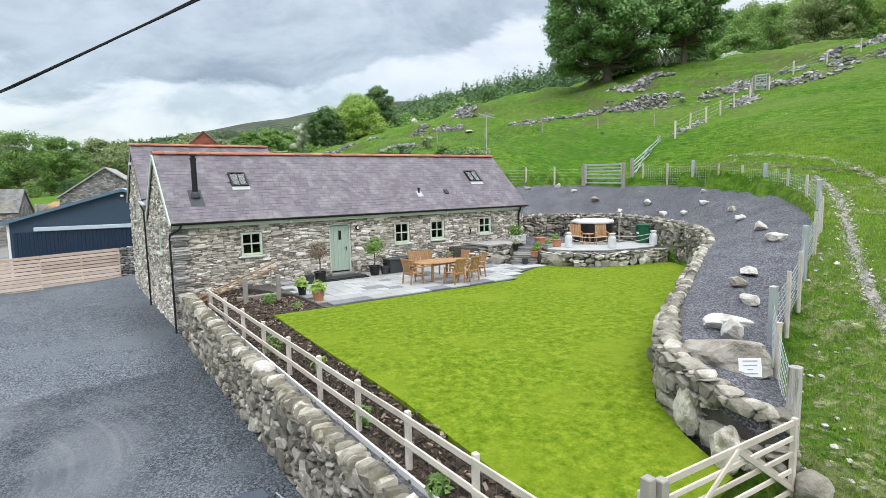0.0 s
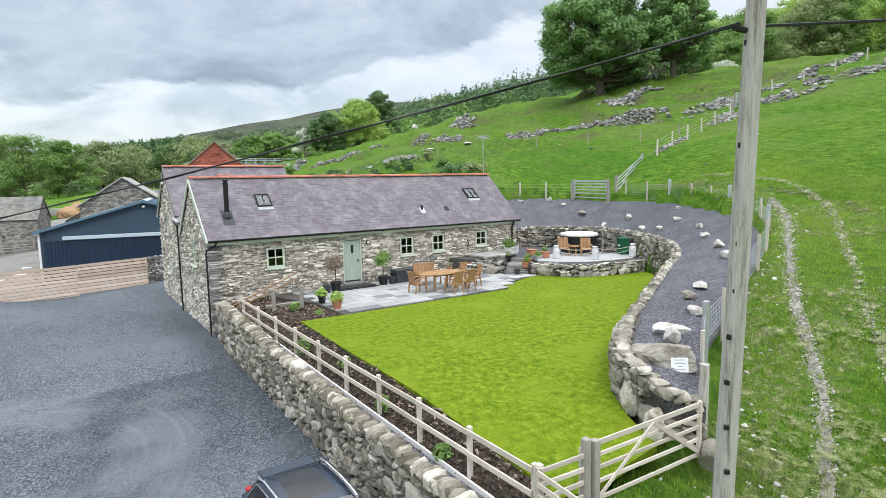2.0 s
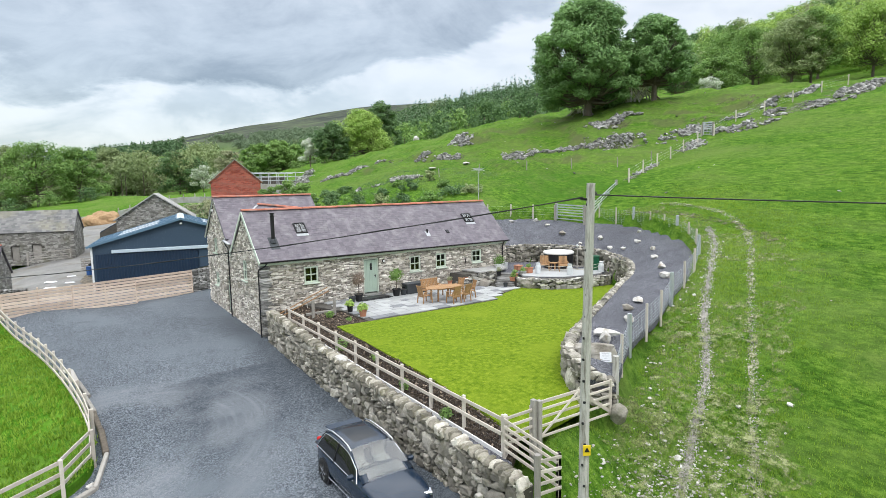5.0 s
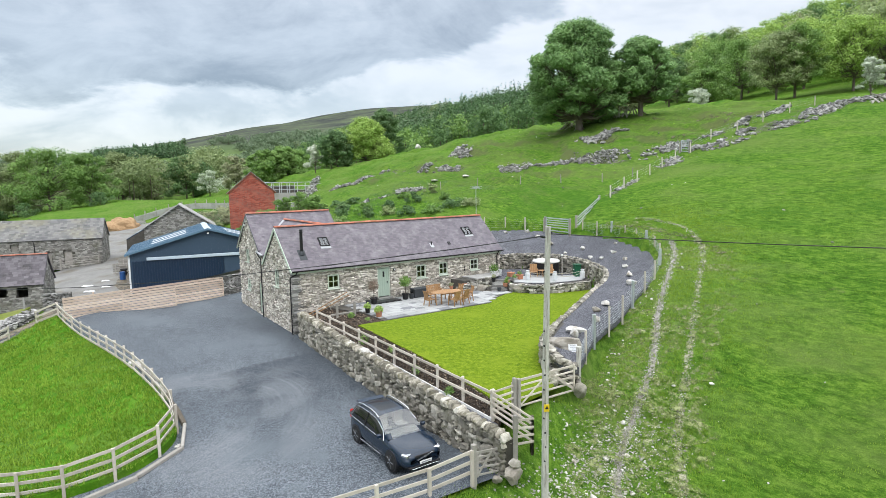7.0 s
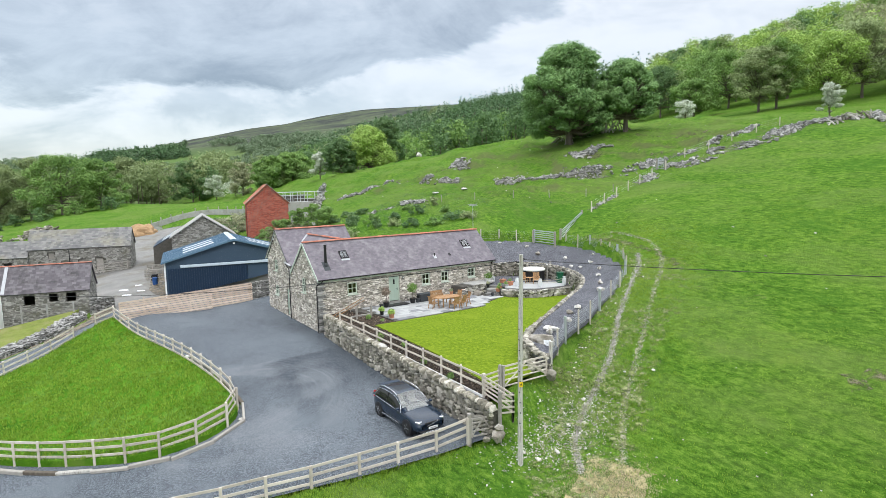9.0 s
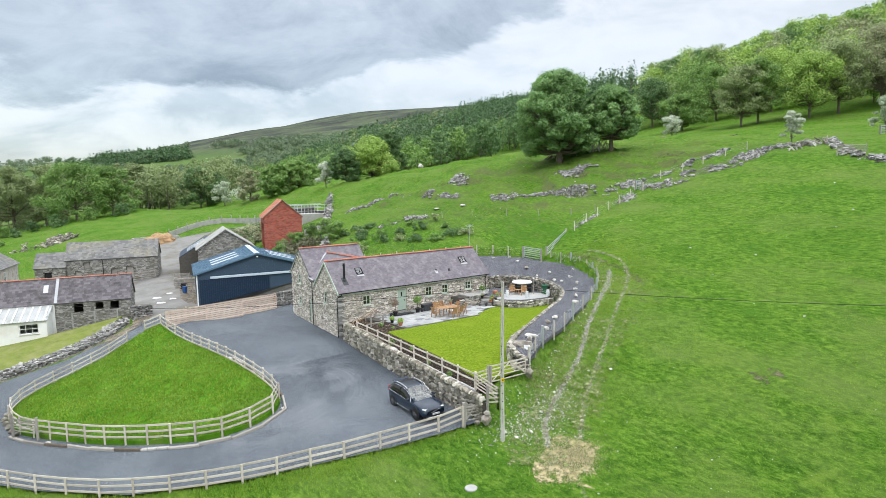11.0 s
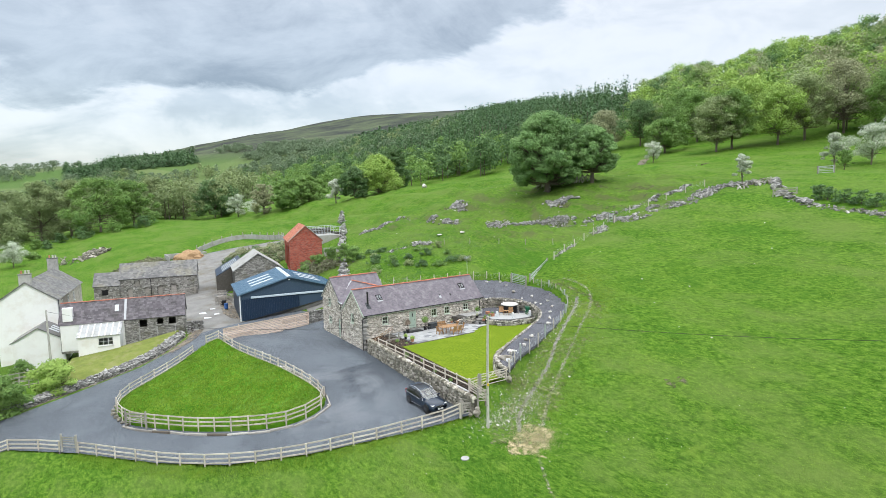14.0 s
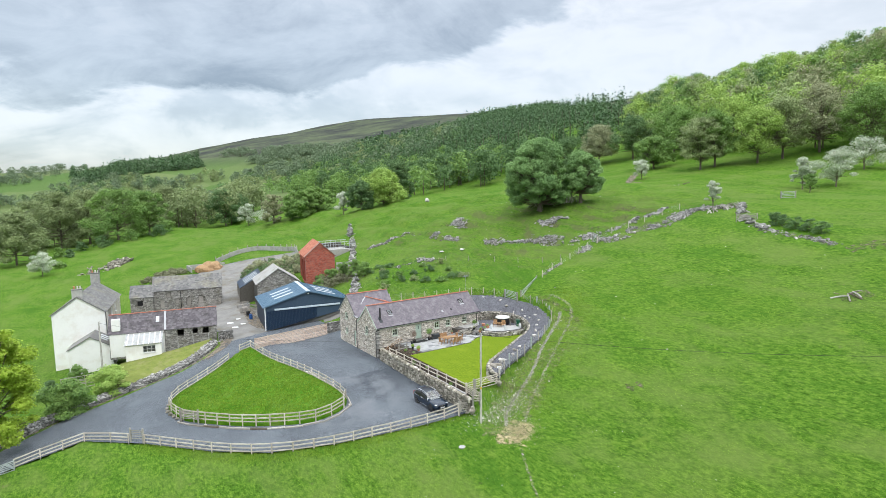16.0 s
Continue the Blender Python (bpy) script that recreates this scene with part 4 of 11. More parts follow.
# plan of the made surfaces
DRIVE = [(0.2, -20.2), (0.2, -12), (0.2, -1.2), (0.25, -0.2), (0.25, 11.7), (4.5, 11.9), (4.5, 17), (3, 22), (3.0, 27), (-5.8, 28.7), (-6.2, 29),
         (-4.4, 38), (-3.2, 48), (1.5, 62), (4.5, 80), (9, 88), (16, 84), (20, 76), (26, 84), (22, 92), (12, 98), (3, 100), (-5, 92), (-6.5, 72), (-6.2, 60.5), (-18, 57.8), (-21, 54), (-20, 45),
         (-12.5, 40), (-11.2, 34), (-13.2, 29.2), (-16.5, 25.9), (-20.5, 23.4), (-28, 20.2), (-36, 16.9), (-42, 12.1), (-48, 8.3), (-47, 3.5), (-40.6, 6.4), (-34, 7.6), (-28.6, 1.3), (-23.2, -6.0),
         (-18.6, -11.2), (-13, -15.6), (-9.6, -17.4), (-5.5, -18.9), (-2, -19.7)]
ISLAND = [(-12.0, 14.2), (-10.7, 9), (-9.5, 2.5), (-8.7, -3.5), (-8.5, -7.7), (-9.2, -9.6), (-11.2, -10.3), (-14.1, -9.2), (-18.6, -4.4), (-22.6, 1.3), (-24.2, 4.4), (-24.7, 8.6), (-23.0, 12.0),
          (-18.5, 15.0), (-14.2, 16.6), (-12.5, 16.4)]
RETAIN = [(5.3, -19.45, 0.1), (4.85, -18.95, 0.28), (5.1, -17.9, 0.5), (5.75, -16.85, 0.6), (6.95, -15.95, 0.65), (8.6, -15.0, 0.72), (10.9, -13.85, 0.85), (14.7, -12.0, 1.15), (17.4, -10.75, 1.4), (19.6, -9.0, 1.55),
          (21.2, -6.6, 1.65), (22.0, -4.2, 1.75), (22.0, -1.6, 1.8), (21.0, 0.7, 1.75), (19.4, 1.9, 1.65), (17.75, 2.4, 1.5)]
BANK_EDGE = [(17.7, 8.2, 3.2), (20.5, 8.0, 3.3), (23.4, 5.6, 3.45), (24.8, 2.0, 3.4), (24.9, -2.2, 3.4), (24.1, -6.3, 3.3), (22.9, -9.0, 3.1), (21.1, -11.7, 2.85), (19.0, -13.6, 2.4), (16.7, -14.8, 1.9), (13.4, -15.8, 1.05),
             (11.4, -16.6, 0.6), (9.5, -17.1, 0.35), (7.6, -17.95, 0.1), (6.6, -18.65, 0.0), (5.5, -19.2, -0.1)]
LAWN = [(1.5, -19.0), (2.0, -19.15), (4.3, -19.0), (4.8, -17.9), (5.6, -16.75), (6.85, -15.85), (8.5, -14.9), (10.8, -13.7), (14.6, -11.85), (17.3, -10.6), (19.35, -8.9), (20.5, -7.0), (19.2, -6.75),
        (17.6, -6.45), (16.4, -5.7), (15.7, -4.4), (15.45, -3.9), (13.6, -4.6), (12.2, -5.25), (11.7, -5.95), (7.5, -5.95), (3.5, -5.95), (1.8, -5.85), (1.57, -9.3), (1.58, -13.85), (1.52, -17.0)]
PLATFORM = [(0.25, -19.6), (1.3, -19.3), (2.2, -18.95), (4.6, -18.8), (5.5, -17.6), (6.8, -16.3), (8.6, -15.3), (10.9, -14.1), (14.7, -12.3), (17.5, -11.0), (19.9, -9.2), (21.5, -6.8), (22.3, -4.2), (22.3, -1.4), (21.2, 1.0), (19.5, 2.2),
            (17.8, 2.7), (17.8, 8.0), (12, 12.0), (0.2, 11.8), (0.2, -1.2)]
BANK = [(p[0], p[1]) for p in along(RETAIN, 0.6)] + [(17.72, 5.0)] + [(p[0], p[1]) for p in along(BANK_EDGE, 0.8)]
ISLAND_EDGE = [tuple(p) for p in along(ISLAND, 0.5, closed=True)]


def bank_height(x, y):
    """The chippings rise from the retaining wall's top to the fence."""
    a, b = along(RETAIN, 0.25), along(BANK_EDGE, 0.25)
    da = np.hypot(x[:, None] - a[:, 0], y[:, None] - a[:, 1])
    db = np.hypot(x[:, None] - b[:, 0], y[:, None] - b[:, 1])
    ia, ib = da.argmin(1), db.argmin(1)
    da, db = da.min(1), db.min(1)
    k = da / np.maximum(da + db, 1e-6)
    ripple = np.array([0.05 * noise.noise((p * 0.9, q * 0.9, 3.0)) + 0.025 * noise.noise((p * 2.6, q * 2.6, 8.0)) for p, q in zip(x, y)])
    return (a[ia, 2] - 0.1) * (1 - k) + b[ib, 2] * k + 0.1 * np.sin(k * math.pi) + ripple


def lawn_height(x, y):
    """Level by the patio, falling to the gate corner."""
    fall = np.interp(y, (-19.3, -16.5, -13.5, -9.5), (0.76, 0.42, 0.17, 0.0)) * np.interp(x, (1.0, 6.5), (1.0, 0.5))
    return -0.2 - fall + 0.012 * np.sin(x * 1.7) * np.sin(y * 1.3)


def land(x, y):
    """The ground sheet: the hill, dropped under made surfaces, with small humps."""
    z = hill(x, y)
    z = z + np.maximum(0.3, np.maximum(smooth(12, 15, x), smooth(19, 21, -y))) * humps(x, y)
    z = np.where(inside(PLATFORM, x, y), np.minimum(z, np.where(x > 1.3, lawn_height(x, y) - 0.4, -2.3)), z)
    under = inside(BANK, x, y)
    z[under] = bank_height(x[under], y[under]) - 0.45
    return np.where(inside(DRIVE, x, y), z - 0.25, z)


def humps(x, y):
    """Sheep-walks and hummocks on the hill: strongest up the slope behind the house."""
    k = smooth(24, 36, x) * (1 - smooth(90, 110, x)) * smooth(-6, 12, y + 0.25 * (x - 40))
    r = 0.9 * np.sin(x * 0.33 + 1.3 * np.sin(y * 0.12)) * np.sin(y * 0.19 + x * 0.05) + 0.5 * np.sin(x * 0.7 - y * 0.41) * np.sin(y * 0.33)
    v = x * 0.155 - 0.02 * y + 0.35 * np.sin(y * 0.11 + 1.0) + 0.2 * np.sin(y * 0.31 + x * 0.06)
    step = v - np.floor(v)
    terrace = (smooth(0.70, 1.0, step) - step) * (0.6 + 0.4 * np.sin(y * 0.23 + x * 0.11))
    fine = np.sin(x * 1.7 + 0.9 * np.sin(y * 0.63)) * np.sin(y * 0.82 - x * 0.31) + 0.7 * np.sin(x * 2.9 - y * 1.3 + np.sin(y * 0.9)) * np.sin(y * 1.9 + x * 0.6)
    return k * (0.5 * r + 1.4 * terrace + 0.17 * fine) + 0.07 * np.sin(x * 0.9 + y * 0.4) * np.sin(y * 0.75 - x * 0.2)


def spaced(stops):
    """Grid lines: (from, to, step) stretches one after the other."""
    res = []
    for a, b, s in stops:
        res.extend(np.arange(a, b, s).tolist())
    return np.array(res + [stops[-1][1]])


def make_ground():
    xs = spaced([(-900, -300, 60), (-300, -100, 20), (-100, -46, 4), (-46, 30, 0.5), (30, 72, 0.75), (72, 110, 1.5), (110, 300, 6), (300, 1500, 40)])
    ys = spaced([(-500, -140, 40), (-140, -75, 6), (-75, -32, 1.5), (-32, 32, 0.5), (32, 70, 1.2), (70, 160, 3), (160, 400, 10), (400, 2300, 40)])
    gx, gy = np.meshgrid(xs, ys)
    gz = land(gx.ravel(), gy.ravel())
    nx, ny = len(xs), len(ys)
    i = np.arange((ny - 1) * (nx - 1))
    a = (i // (nx - 1)) * nx + i % (nx - 1)
    faces = np.stack([a, a + 1, a + nx + 1, a + nx], 1)
    me = bpy.data.meshes.new("ground")
    me.from_pydata(np.stack([gx.ravel(), gy.ravel(), gz], 1).tolist(), [], faces.tolist())
    me.shade_smooth()
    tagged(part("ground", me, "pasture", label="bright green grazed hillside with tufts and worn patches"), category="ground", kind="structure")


make_ground()
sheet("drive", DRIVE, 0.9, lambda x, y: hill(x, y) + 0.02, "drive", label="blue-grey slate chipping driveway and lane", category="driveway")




YARD = [(-6.4, 28.4), (8.6, 25.4), (9.6, 33), (7.4, 41), (0.5, 44.5), (-3.8, 48), (1.0, 62), (4.0, 80), (9, 87.4), (16, 83.4), (20, 75.4), (25.6, 84), (22, 91.4), (12, 97.4), (3, 99.4), (-4.6, 92), (-6.1, 72), (-5.8, 60.1), (-17.8, 57.4), (-20.6, 54), (-19.6, 45.2),
        (-12.2, 40.2), (-10.8, 34), (-12.9, 29.4), (-10, 28.6)]
sheet("yard", YARD, 0.9, lambda x, y: hill(x, y) + 0.04, "lane", label="worn pale grey farmyard lane", category="yard")


def strip_height(x, y):
    return np.interp(y, (-19.6, -9.5, -5, -1.2), (-1.42, -0.95, -0.72, -0.45))


def bed_height(x, y):
    """The soil falls from the lawn's edge to the fence."""
    edge = np.interp(y, (-19, -13.85, -9.3, -5.85), (1.5, 1.58, 1.57, 1.8))
    low = strip_height(x, y) + 0.04
    k = smooth(0, 0.62, edge - x)
    clods = 0.05 * np.sin(x * 9 + y * 5) * np.sin(y * 7 - x * 4) + 0.03 * np.sin(x * 23 - y * 17) * np.sin(y * 19 + x * 11)
    return (lawn_height(x, y) - 0.06) * (1 - k) + low * k + clods * (1 - 0.6 * k)


sheet("lawn", LAWN, 0.6, lawn_height, "lawn", 0.15, label="yellow-green mown garden lawn", category="lawn")
sheet("gravel_bank", BANK, 0.35, bank_height, "chip", 0.3, label="sloping bank of loose dark slate chippings", category="gravel bank")
BED = [(0.95, -19.3), (1.5, -19.0), (1.52, -17.0), (1.58, -13.85), (1.57, -9.3), (1.8, -5.85), (3.45, -5.95), (3.55, -3.0), (2.6, -1.6), (2.3, -0.05), (0.3, -0.05), (0.66, -2.2), (0.72, -6), (0.84, -14)]
sheet("garden_bed", BED, 0.14, bed_height, "soil", 0.3, label="dark bare soil bed between the fence and the lawn", category="flower bed")
sheet("gravel_strip", [(0.35, -19.6), (0.95, -19.3), (0.84, -14), (0.72, -6), (0.66, -2.2), (0.3, -1.1), (0.1, -1.2), (0.2, -10)], 0.4, strip_height, "chip", 0.5,
      label="narrow strip of dark chippings behind the wall", category="gravel strip")


def island_height(x, y):
    return hill(x, y) + 0.34 + 0.05 * np.sin(x * 1.3) * np.sin(y * 1.1)


sheet("paddock_island", ISLAND_EDGE, 0.6, island_height, "meadow", 0.6, label="lush green grass paddock ringed by the lane", category="paddock")


# ---- buildings ----
def panels(at, direction, length, base, top, breaks, thick, openings):
    """A wall of that thickness, its outer face on the line, with openings (u0, u1, z0, z1) right through it."""
    d = Vector((*direction, 0)).normalized()
    inn = Vector((-d.y, d.x, 0)) * thick
    o = Vector((*at, 0))
    cuts = sorted({0.0, length, *breaks, *(g[0] for g in openings), *(g[1] for g in openings)})
    s = Shape()

    def block(a, b, z0a, z0b, z1a, z1b):
        s.solid([o + d * a + Vector((0, 0, z0a)), o + d * b + Vector((0, 0, z0b)), o + d * b + Vector((0, 0, z1b)), o + d * a + Vector((0, 0, z1a))], inn)

    for a, b in zip(cuts, cuts[1:]):
        g = [g for g in openings if g[0] <= (a + b) / 2 <= g[1]]
        low = base(a), base(b)
        levels = [low]
        for q in sorted(g, key=lambda q: q[2]):
            levels += [(q[2], q[2]), (q[3], q[3])]
        levels.append((top(a), top(b)))
        for k in range(0, len(levels), 2):
            if max(levels[k + 1]) - min(levels[k]) > 0.01:
                block(a, b, levels[k][0], levels[k][1], levels[k + 1][0], levels[k + 1][1])
    return s


def window(parent, at, heading, w, h, mat="cream", bars=(1, 1), recess=0.05, sill=True, deep=0.09):
    """A timber window whose outer lower left corner is at the given point; heading is the wall's direction in degrees."""
    m = Matrix.Translation(at) @ Matrix.Rotation(radians(heading), 4, "Z")
    s = Shape()
    e = 0.095
    for a, b in (((e / 2, recess, 0), (e / 2, recess, h)), ((w - e / 2, recess, 0), (w - e / 2, recess, h))):
        s.beam(a, b, deep, e, 0.008, upright=(0, 1, 0))
    s.beam((e, recess, e / 2), (w - e, recess, e / 2), deep, e, 0.008)
    s.beam((e, recess, h - e / 2), (w - e, recess, h - e / 2), deep, e, 0.008)
    frame_ob = part("window", s, mat, parent, "painted timber sash window", at=m)
    b = Shape()
    for i in range(bars[0]):
        x = w * (i + 1) / (bars[0] + 1)
        b.box((x, recess, h / 2), (0.045, deep * 0.8, h - 2 * e), 0.006)
    for i in range(bars[1]):
        z = h * (i + 1) / (bars[1] + 1)
        b.box((w / 2, recess - 0.004, z), (w - 2 * e, deep * 0.85, 0.05), 0.006)
    part("glazing_bar", b, mat, frame_ob)
    for i in range(bars[0] + 1):
        for k in range(bars[1] + 1):
            g = Shape().box((e + (w - 2 * e) * (i + 0.5) / (bars[0] + 1), recess + 0.012, e + (h - 2 * e) * (k + 0.5) / (bars[1] + 1)), ((w - 2 * e) / (bars[0] + 1) - 0.03, 0.008, (h - 2 * e) / (bars[1] + 1) - 0.03))
            part("pane", g, "glass", frame_ob)
    if sill:
        part("sill", Shape().box((w / 2, recess - 0.09, -0.035), (w + 0.1, 0.24, 0.07), 0.012), mat, frame_ob)
    return frame_ob


SLATES = []
for _k in range(6):
    _s = Shape().box((0, 0, 0), (1, 1, 1))
    _s.v = [(x + rng.uniform(-0.03, 0.03), y + rng.uniform(-0.05, 0.05), z) for x, y, z in _s.v]
    SLATES.append(outward(_s.mesh("slate")))


def slope_slates(origin, along_v, up_v, length, rise, size=(0.25, 0.165), thick=0.012, skip=()):
    """Courses of slates over a roof slope: origin is its lower left corner."""
    o, a, u = Vector(origin), Vector(along_v).normalized(), Vector(up_v).normalized()
    nrm = a.cross(u)
    if nrm.z < 0:
        nrm = -nrm
    spots = []
    rows = int(rise / size[1])
    base = Matrix((a, u, nrm)).transposed().to_4x4()
    for r in range(rows):
        x = -size[0] * (0.5 if r % 2 else 0.0)
        y = (r + 0.5) * rise / rows
        while x < length:
            w = size[0] * rng.uniform(0.9, 1.1)
            x0, x1 = max(0, x), min(length, x + w)
            x += w
            if x1 - x0 < 0.04 or any(k[0] < (x0 + x1) / 2 < k[1] and k[2] < y < k[3] for k in skip):
                continue
            m = base.copy()
            m.translation = o + a * (x0 + x1) / 2 + u * y + nrm * (thick * 1.3 + rng.uniform(-0.002, 0.004))
            m = m @ Matrix.Rotation(radians(-2.2), 4, "X") @ Matrix.Diagonal((x1 - x0 - 0.008, rise / rows * 1.22, thick, 1))
            spots.append((rng.choice(SLATES), m))
    return spots


def ridge_tiles(parent, p, q, mat="ridge_tile", step=0.45, r=0.14):
    p, q = Vector(p), Vector(q)
    n = max(1, int((q - p).length / step))
    d = (q - p) / n
    h = d.normalized()
    side = h.cross(Vector((0, 0, 1))).normalized()
    s = Shape()
    for t in (-0.5, 0.5):
        for k in range(7):
            a = math.pi * k / 6
            for rr in (r, r - 0.025):
                c = h * t * d.length * 0.985 + side * math.cos(a) * rr + Vector((0, 0, 1)) * (math.sin(a) * rr * 0.75 - 0.02)
                s.v.append(tuple(c))
    for k in range(6):
        i, j = 2 * k, 14 + 2 * k
        s.f += [(i, i + 2, j + 2, j), (i + 1, j + 1, j + 3, i + 3), (i, i + 1, i + 3, i + 2), (j, j + 2, j + 3, j + 1)]
    me = outward(s.mesh("ridge_tile"))
    spots = [(me, Matrix.Translation(p + d * (i + 0.5) + Vector((0, 0, rng.uniform(-0.008, 0.012)))) @ Matrix.Rotation(rng.uniform(-0.02, 0.02), 4, "Z")) for i in range(n)]
    pieces("ridge_tile", spots, mat, parent)


def pitched(ring_low, ring_high, thick=0.12):
    """A roof slope as a slab: lower left, lower right, upper right, upper left."""
    a, b = Vector(ring_low[0]), Vector(ring_low[1])
    c, d = Vector(ring_high[0]), Vector(ring_high[1])
    nrm = (b - a).cross(d - a).normalized()
    if nrm.z < 0:
        nrm = -nrm
    return Shape().solid([a, b, c, d], -nrm * thick)


EAVE, RIDGE, RIDGE_Y = 2.47, 5.14, 2.68
WING_EAVE, WING_RIDGE, WING_Y = 3.3, 5.87, 8.92


def cottage():
    h = thing("stone_cottage", "long single-storey rubble-stone cottage with purple-grey slate roof and sage joinery", "cottage")
    front_open = [(2.55 - 0.12, 3.4 - 0.12, 1.02, 1.96), (6.3 - 0.12, 7.33 - 0.12, -0.12, 2.08), (9.55 - 0.12, 10.38 - 0.12, 0.98, 1.96), (11.56 - 0.12, 12.38 - 0.12, 1.02, 1.96), (14.53 - 0.12, 15.36 - 0.12, 1.1, 1.96)]
    wall = part("wall", panels((0.12, 0), (1, 0), 17.46, lambda u: -2.2, lambda u: 2.4, (), 0.5, front_open), "mortar", h, "grey and cream rubble-stone front wall")
    frames = wall_run([(0.12, 0), (6, 0), (12, 0), (17.58, 0)], lambda u: -1.95, lambda u: 2.38)
    keep = lambda u, z: z > (-1.95 if u < 0.75 else -0.4)
    pieces("stone", nearest_first(rubble(frames, (0.27, 0.075), 0.13, gaps=front_open, keep=keep, meshes=STONES * 2 + ROUNDED, jut=0.22, warp=0.08), 4, 0), "stone", wall, 300, "stonework")

    def side_top(u):
        y = 11.55 - u
        a = RIDGE - abs(y - RIDGE_Y) * 0.911 - 0.1
        b = WING_RIDGE - abs(y - WING_Y) * 0.935 - 0.1
        return max(a if y < 5.7 else -9, b if y > 5.7 else -9, 2.8)

    side_open = [(11.55 - 3.29, 11.55 - 2.4, 1.11, 2.28), (11.55 - 9.75, 11.55 - 8.85, 2.2, 3.15), (11.55 - 9.75, 11.55 - 8.85, 0.0, 0.85), (11.55 - 7.0, 11.55 - 6.3, -1.4, 0.93)]
    breaks = [11.55 - WING_Y, 11.55 - RIDGE_Y, 11.55 - 5.7, 11.55 - 5.69, 11.55 - 5.25, 11.55 - 6.2]
    left = part("wall", panels((0.12, 11.55), (0, -1), 11.05, lambda u: -2.4, side_top, breaks, 0.5, side_open), "mortar", h, "twin-gabled rubble-stone end wall")
    sframes = wall_run([(0.12, 11.55), (0.12, 8), (0.12, 4), (0.12, 0.0)], lambda u: -2.0, lambda u: 6.0)
    pieces("stone", nearest_first(rubble(sframes, (0.27, 0.10), 0.13, gaps=side_open, keep=lambda u, z: z < side_top(u) - 0.08, meshes=STONES + ROUNDED, jut=0.22, warp=0.08), 0, 1), "stone", left, 300, "stonework")
    part("wall", panels((17.58, 0), (0, 1), 5.36, lambda u: -0.6, lambda u: RIDGE - abs(u - RIDGE_Y) * 0.911 - 0.1, [RIDGE_Y], 0.45, []), "mortar", h, "rubble-stone gable wall")
    part("wall", Shape().box((9, 5.6, 0.9), (17, 0.45, 3.2)).box((3.3, 11.3, 0.9), (6.4, 0.45, 4.8)).box((6.5, 8.4, 1.2), (0.45, 6.2, 5.0)), "mortar", h)
    part("floor", Shape().box((8.9, 2.9, -0.25), (16.9, 5.0, 0.2)).box((3.3, 8.4, -0.25), (6, 5.6, 0.2)), "room", h)

    # roofs
    run_y = RIDGE_Y + 0.25
    roof = part("roof", pitched([(0, -0.25, EAVE), (17.7, -0.25, EAVE)], [(17.7, RIDGE_Y, RIDGE), (0, RIDGE_Y, RIDGE)]), "slate", h, "purple-grey slate roof with pale streaks")
    up_v = (0, run_y, RIDGE - EAVE)
    rise = math.hypot(run_y, RIDGE - EAVE)
    skip = [(2.62, 3.38, 1.95, 2.75), (14.85, 15.75, 1.95, 2.75)]
    pieces("slate", nearest_first(slope_slates((0, -0.25, EAVE), (1, 0, 0), up_v, 17.7, rise - 0.06, skip=skip), 2, 0), "slate", roof, 300, "slating")
    ridge_tiles(roof, (0, RIDGE_Y, RIDGE + 0.03), (17.7, RIDGE_Y, RIDGE + 0.03))
    part("roof", pitched([(17.7, 5.61, EAVE), (0, 5.61, EAVE)], [(0, RIDGE_Y, RIDGE), (17.7, RIDGE_Y, RIDGE)]), "slate", h)
    wroof = part("roof", pitched([(-0.05, 6.17, WING_EAVE), (6.75, 6.17, WING_EAVE)], [(6.75, WING_Y, WING_RIDGE), (-0.05, WING_Y, WING_RIDGE)]), "slate", h, "slate roof of the higher rear wing")
    pieces("slate", slope_slates((-0.05, 6.17, WING_EAVE), (1, 0, 0), (0, WING_Y - 6.17, WING_RIDGE - WING_EAVE), 6.8, math.hypot(WING_Y - 6.17, WING_RIDGE - WING_EAVE) - 0.05), "slate", wroof, 60, "slating")
    ridge_tiles(wroof, (-0.05, WING_Y, WING_RIDGE + 0.03), (6.75, WING_Y, WING_RIDGE + 0.03))
    part("roof", pitched([(6.75, 11.8, WING_EAVE - 0.1), (-0.05, 11.8, WING_EAVE - 0.1)], [(-0.05, WING_Y, WING_RIDGE), (6.75, WING_Y, WING_RIDGE)]), "slate", h)
    link = part("roof", Shape().solid([(-0.05, 5.2, 3.02), (-0.05, 6.5, 3.22), (2.75, 8.2, 5.34), (3.9, 3.3, 5.12)], (0.05, 0, -0.08)), "slate", h, "small slate roof linking both ranges")
    part("roof", Shape().solid([(2.75, 8.2, 5.34), (3.9, 3.3, 5.12), (7.0, 4.9, 3.2), (6.5, 6.4, 3.3)], (-0.05, 0, -0.08)), "slate", h)
    ridge_tiles(link, (2.75, 8.2, 5.36), (3.9, 3.3, 5.14))
    part("valley_flashing", Shape().beam((-0.05, 6.5, 3.26), (2.75, 8.2, 5.38), 0.18, 0.03).beam((-0.1, 5.3, 3.04), (-0.1, 6.5, 3.2), 0.16, 0.06), "lead", h, "pale lead valley")
    # verges, fascia and gutters
    b = Shape()
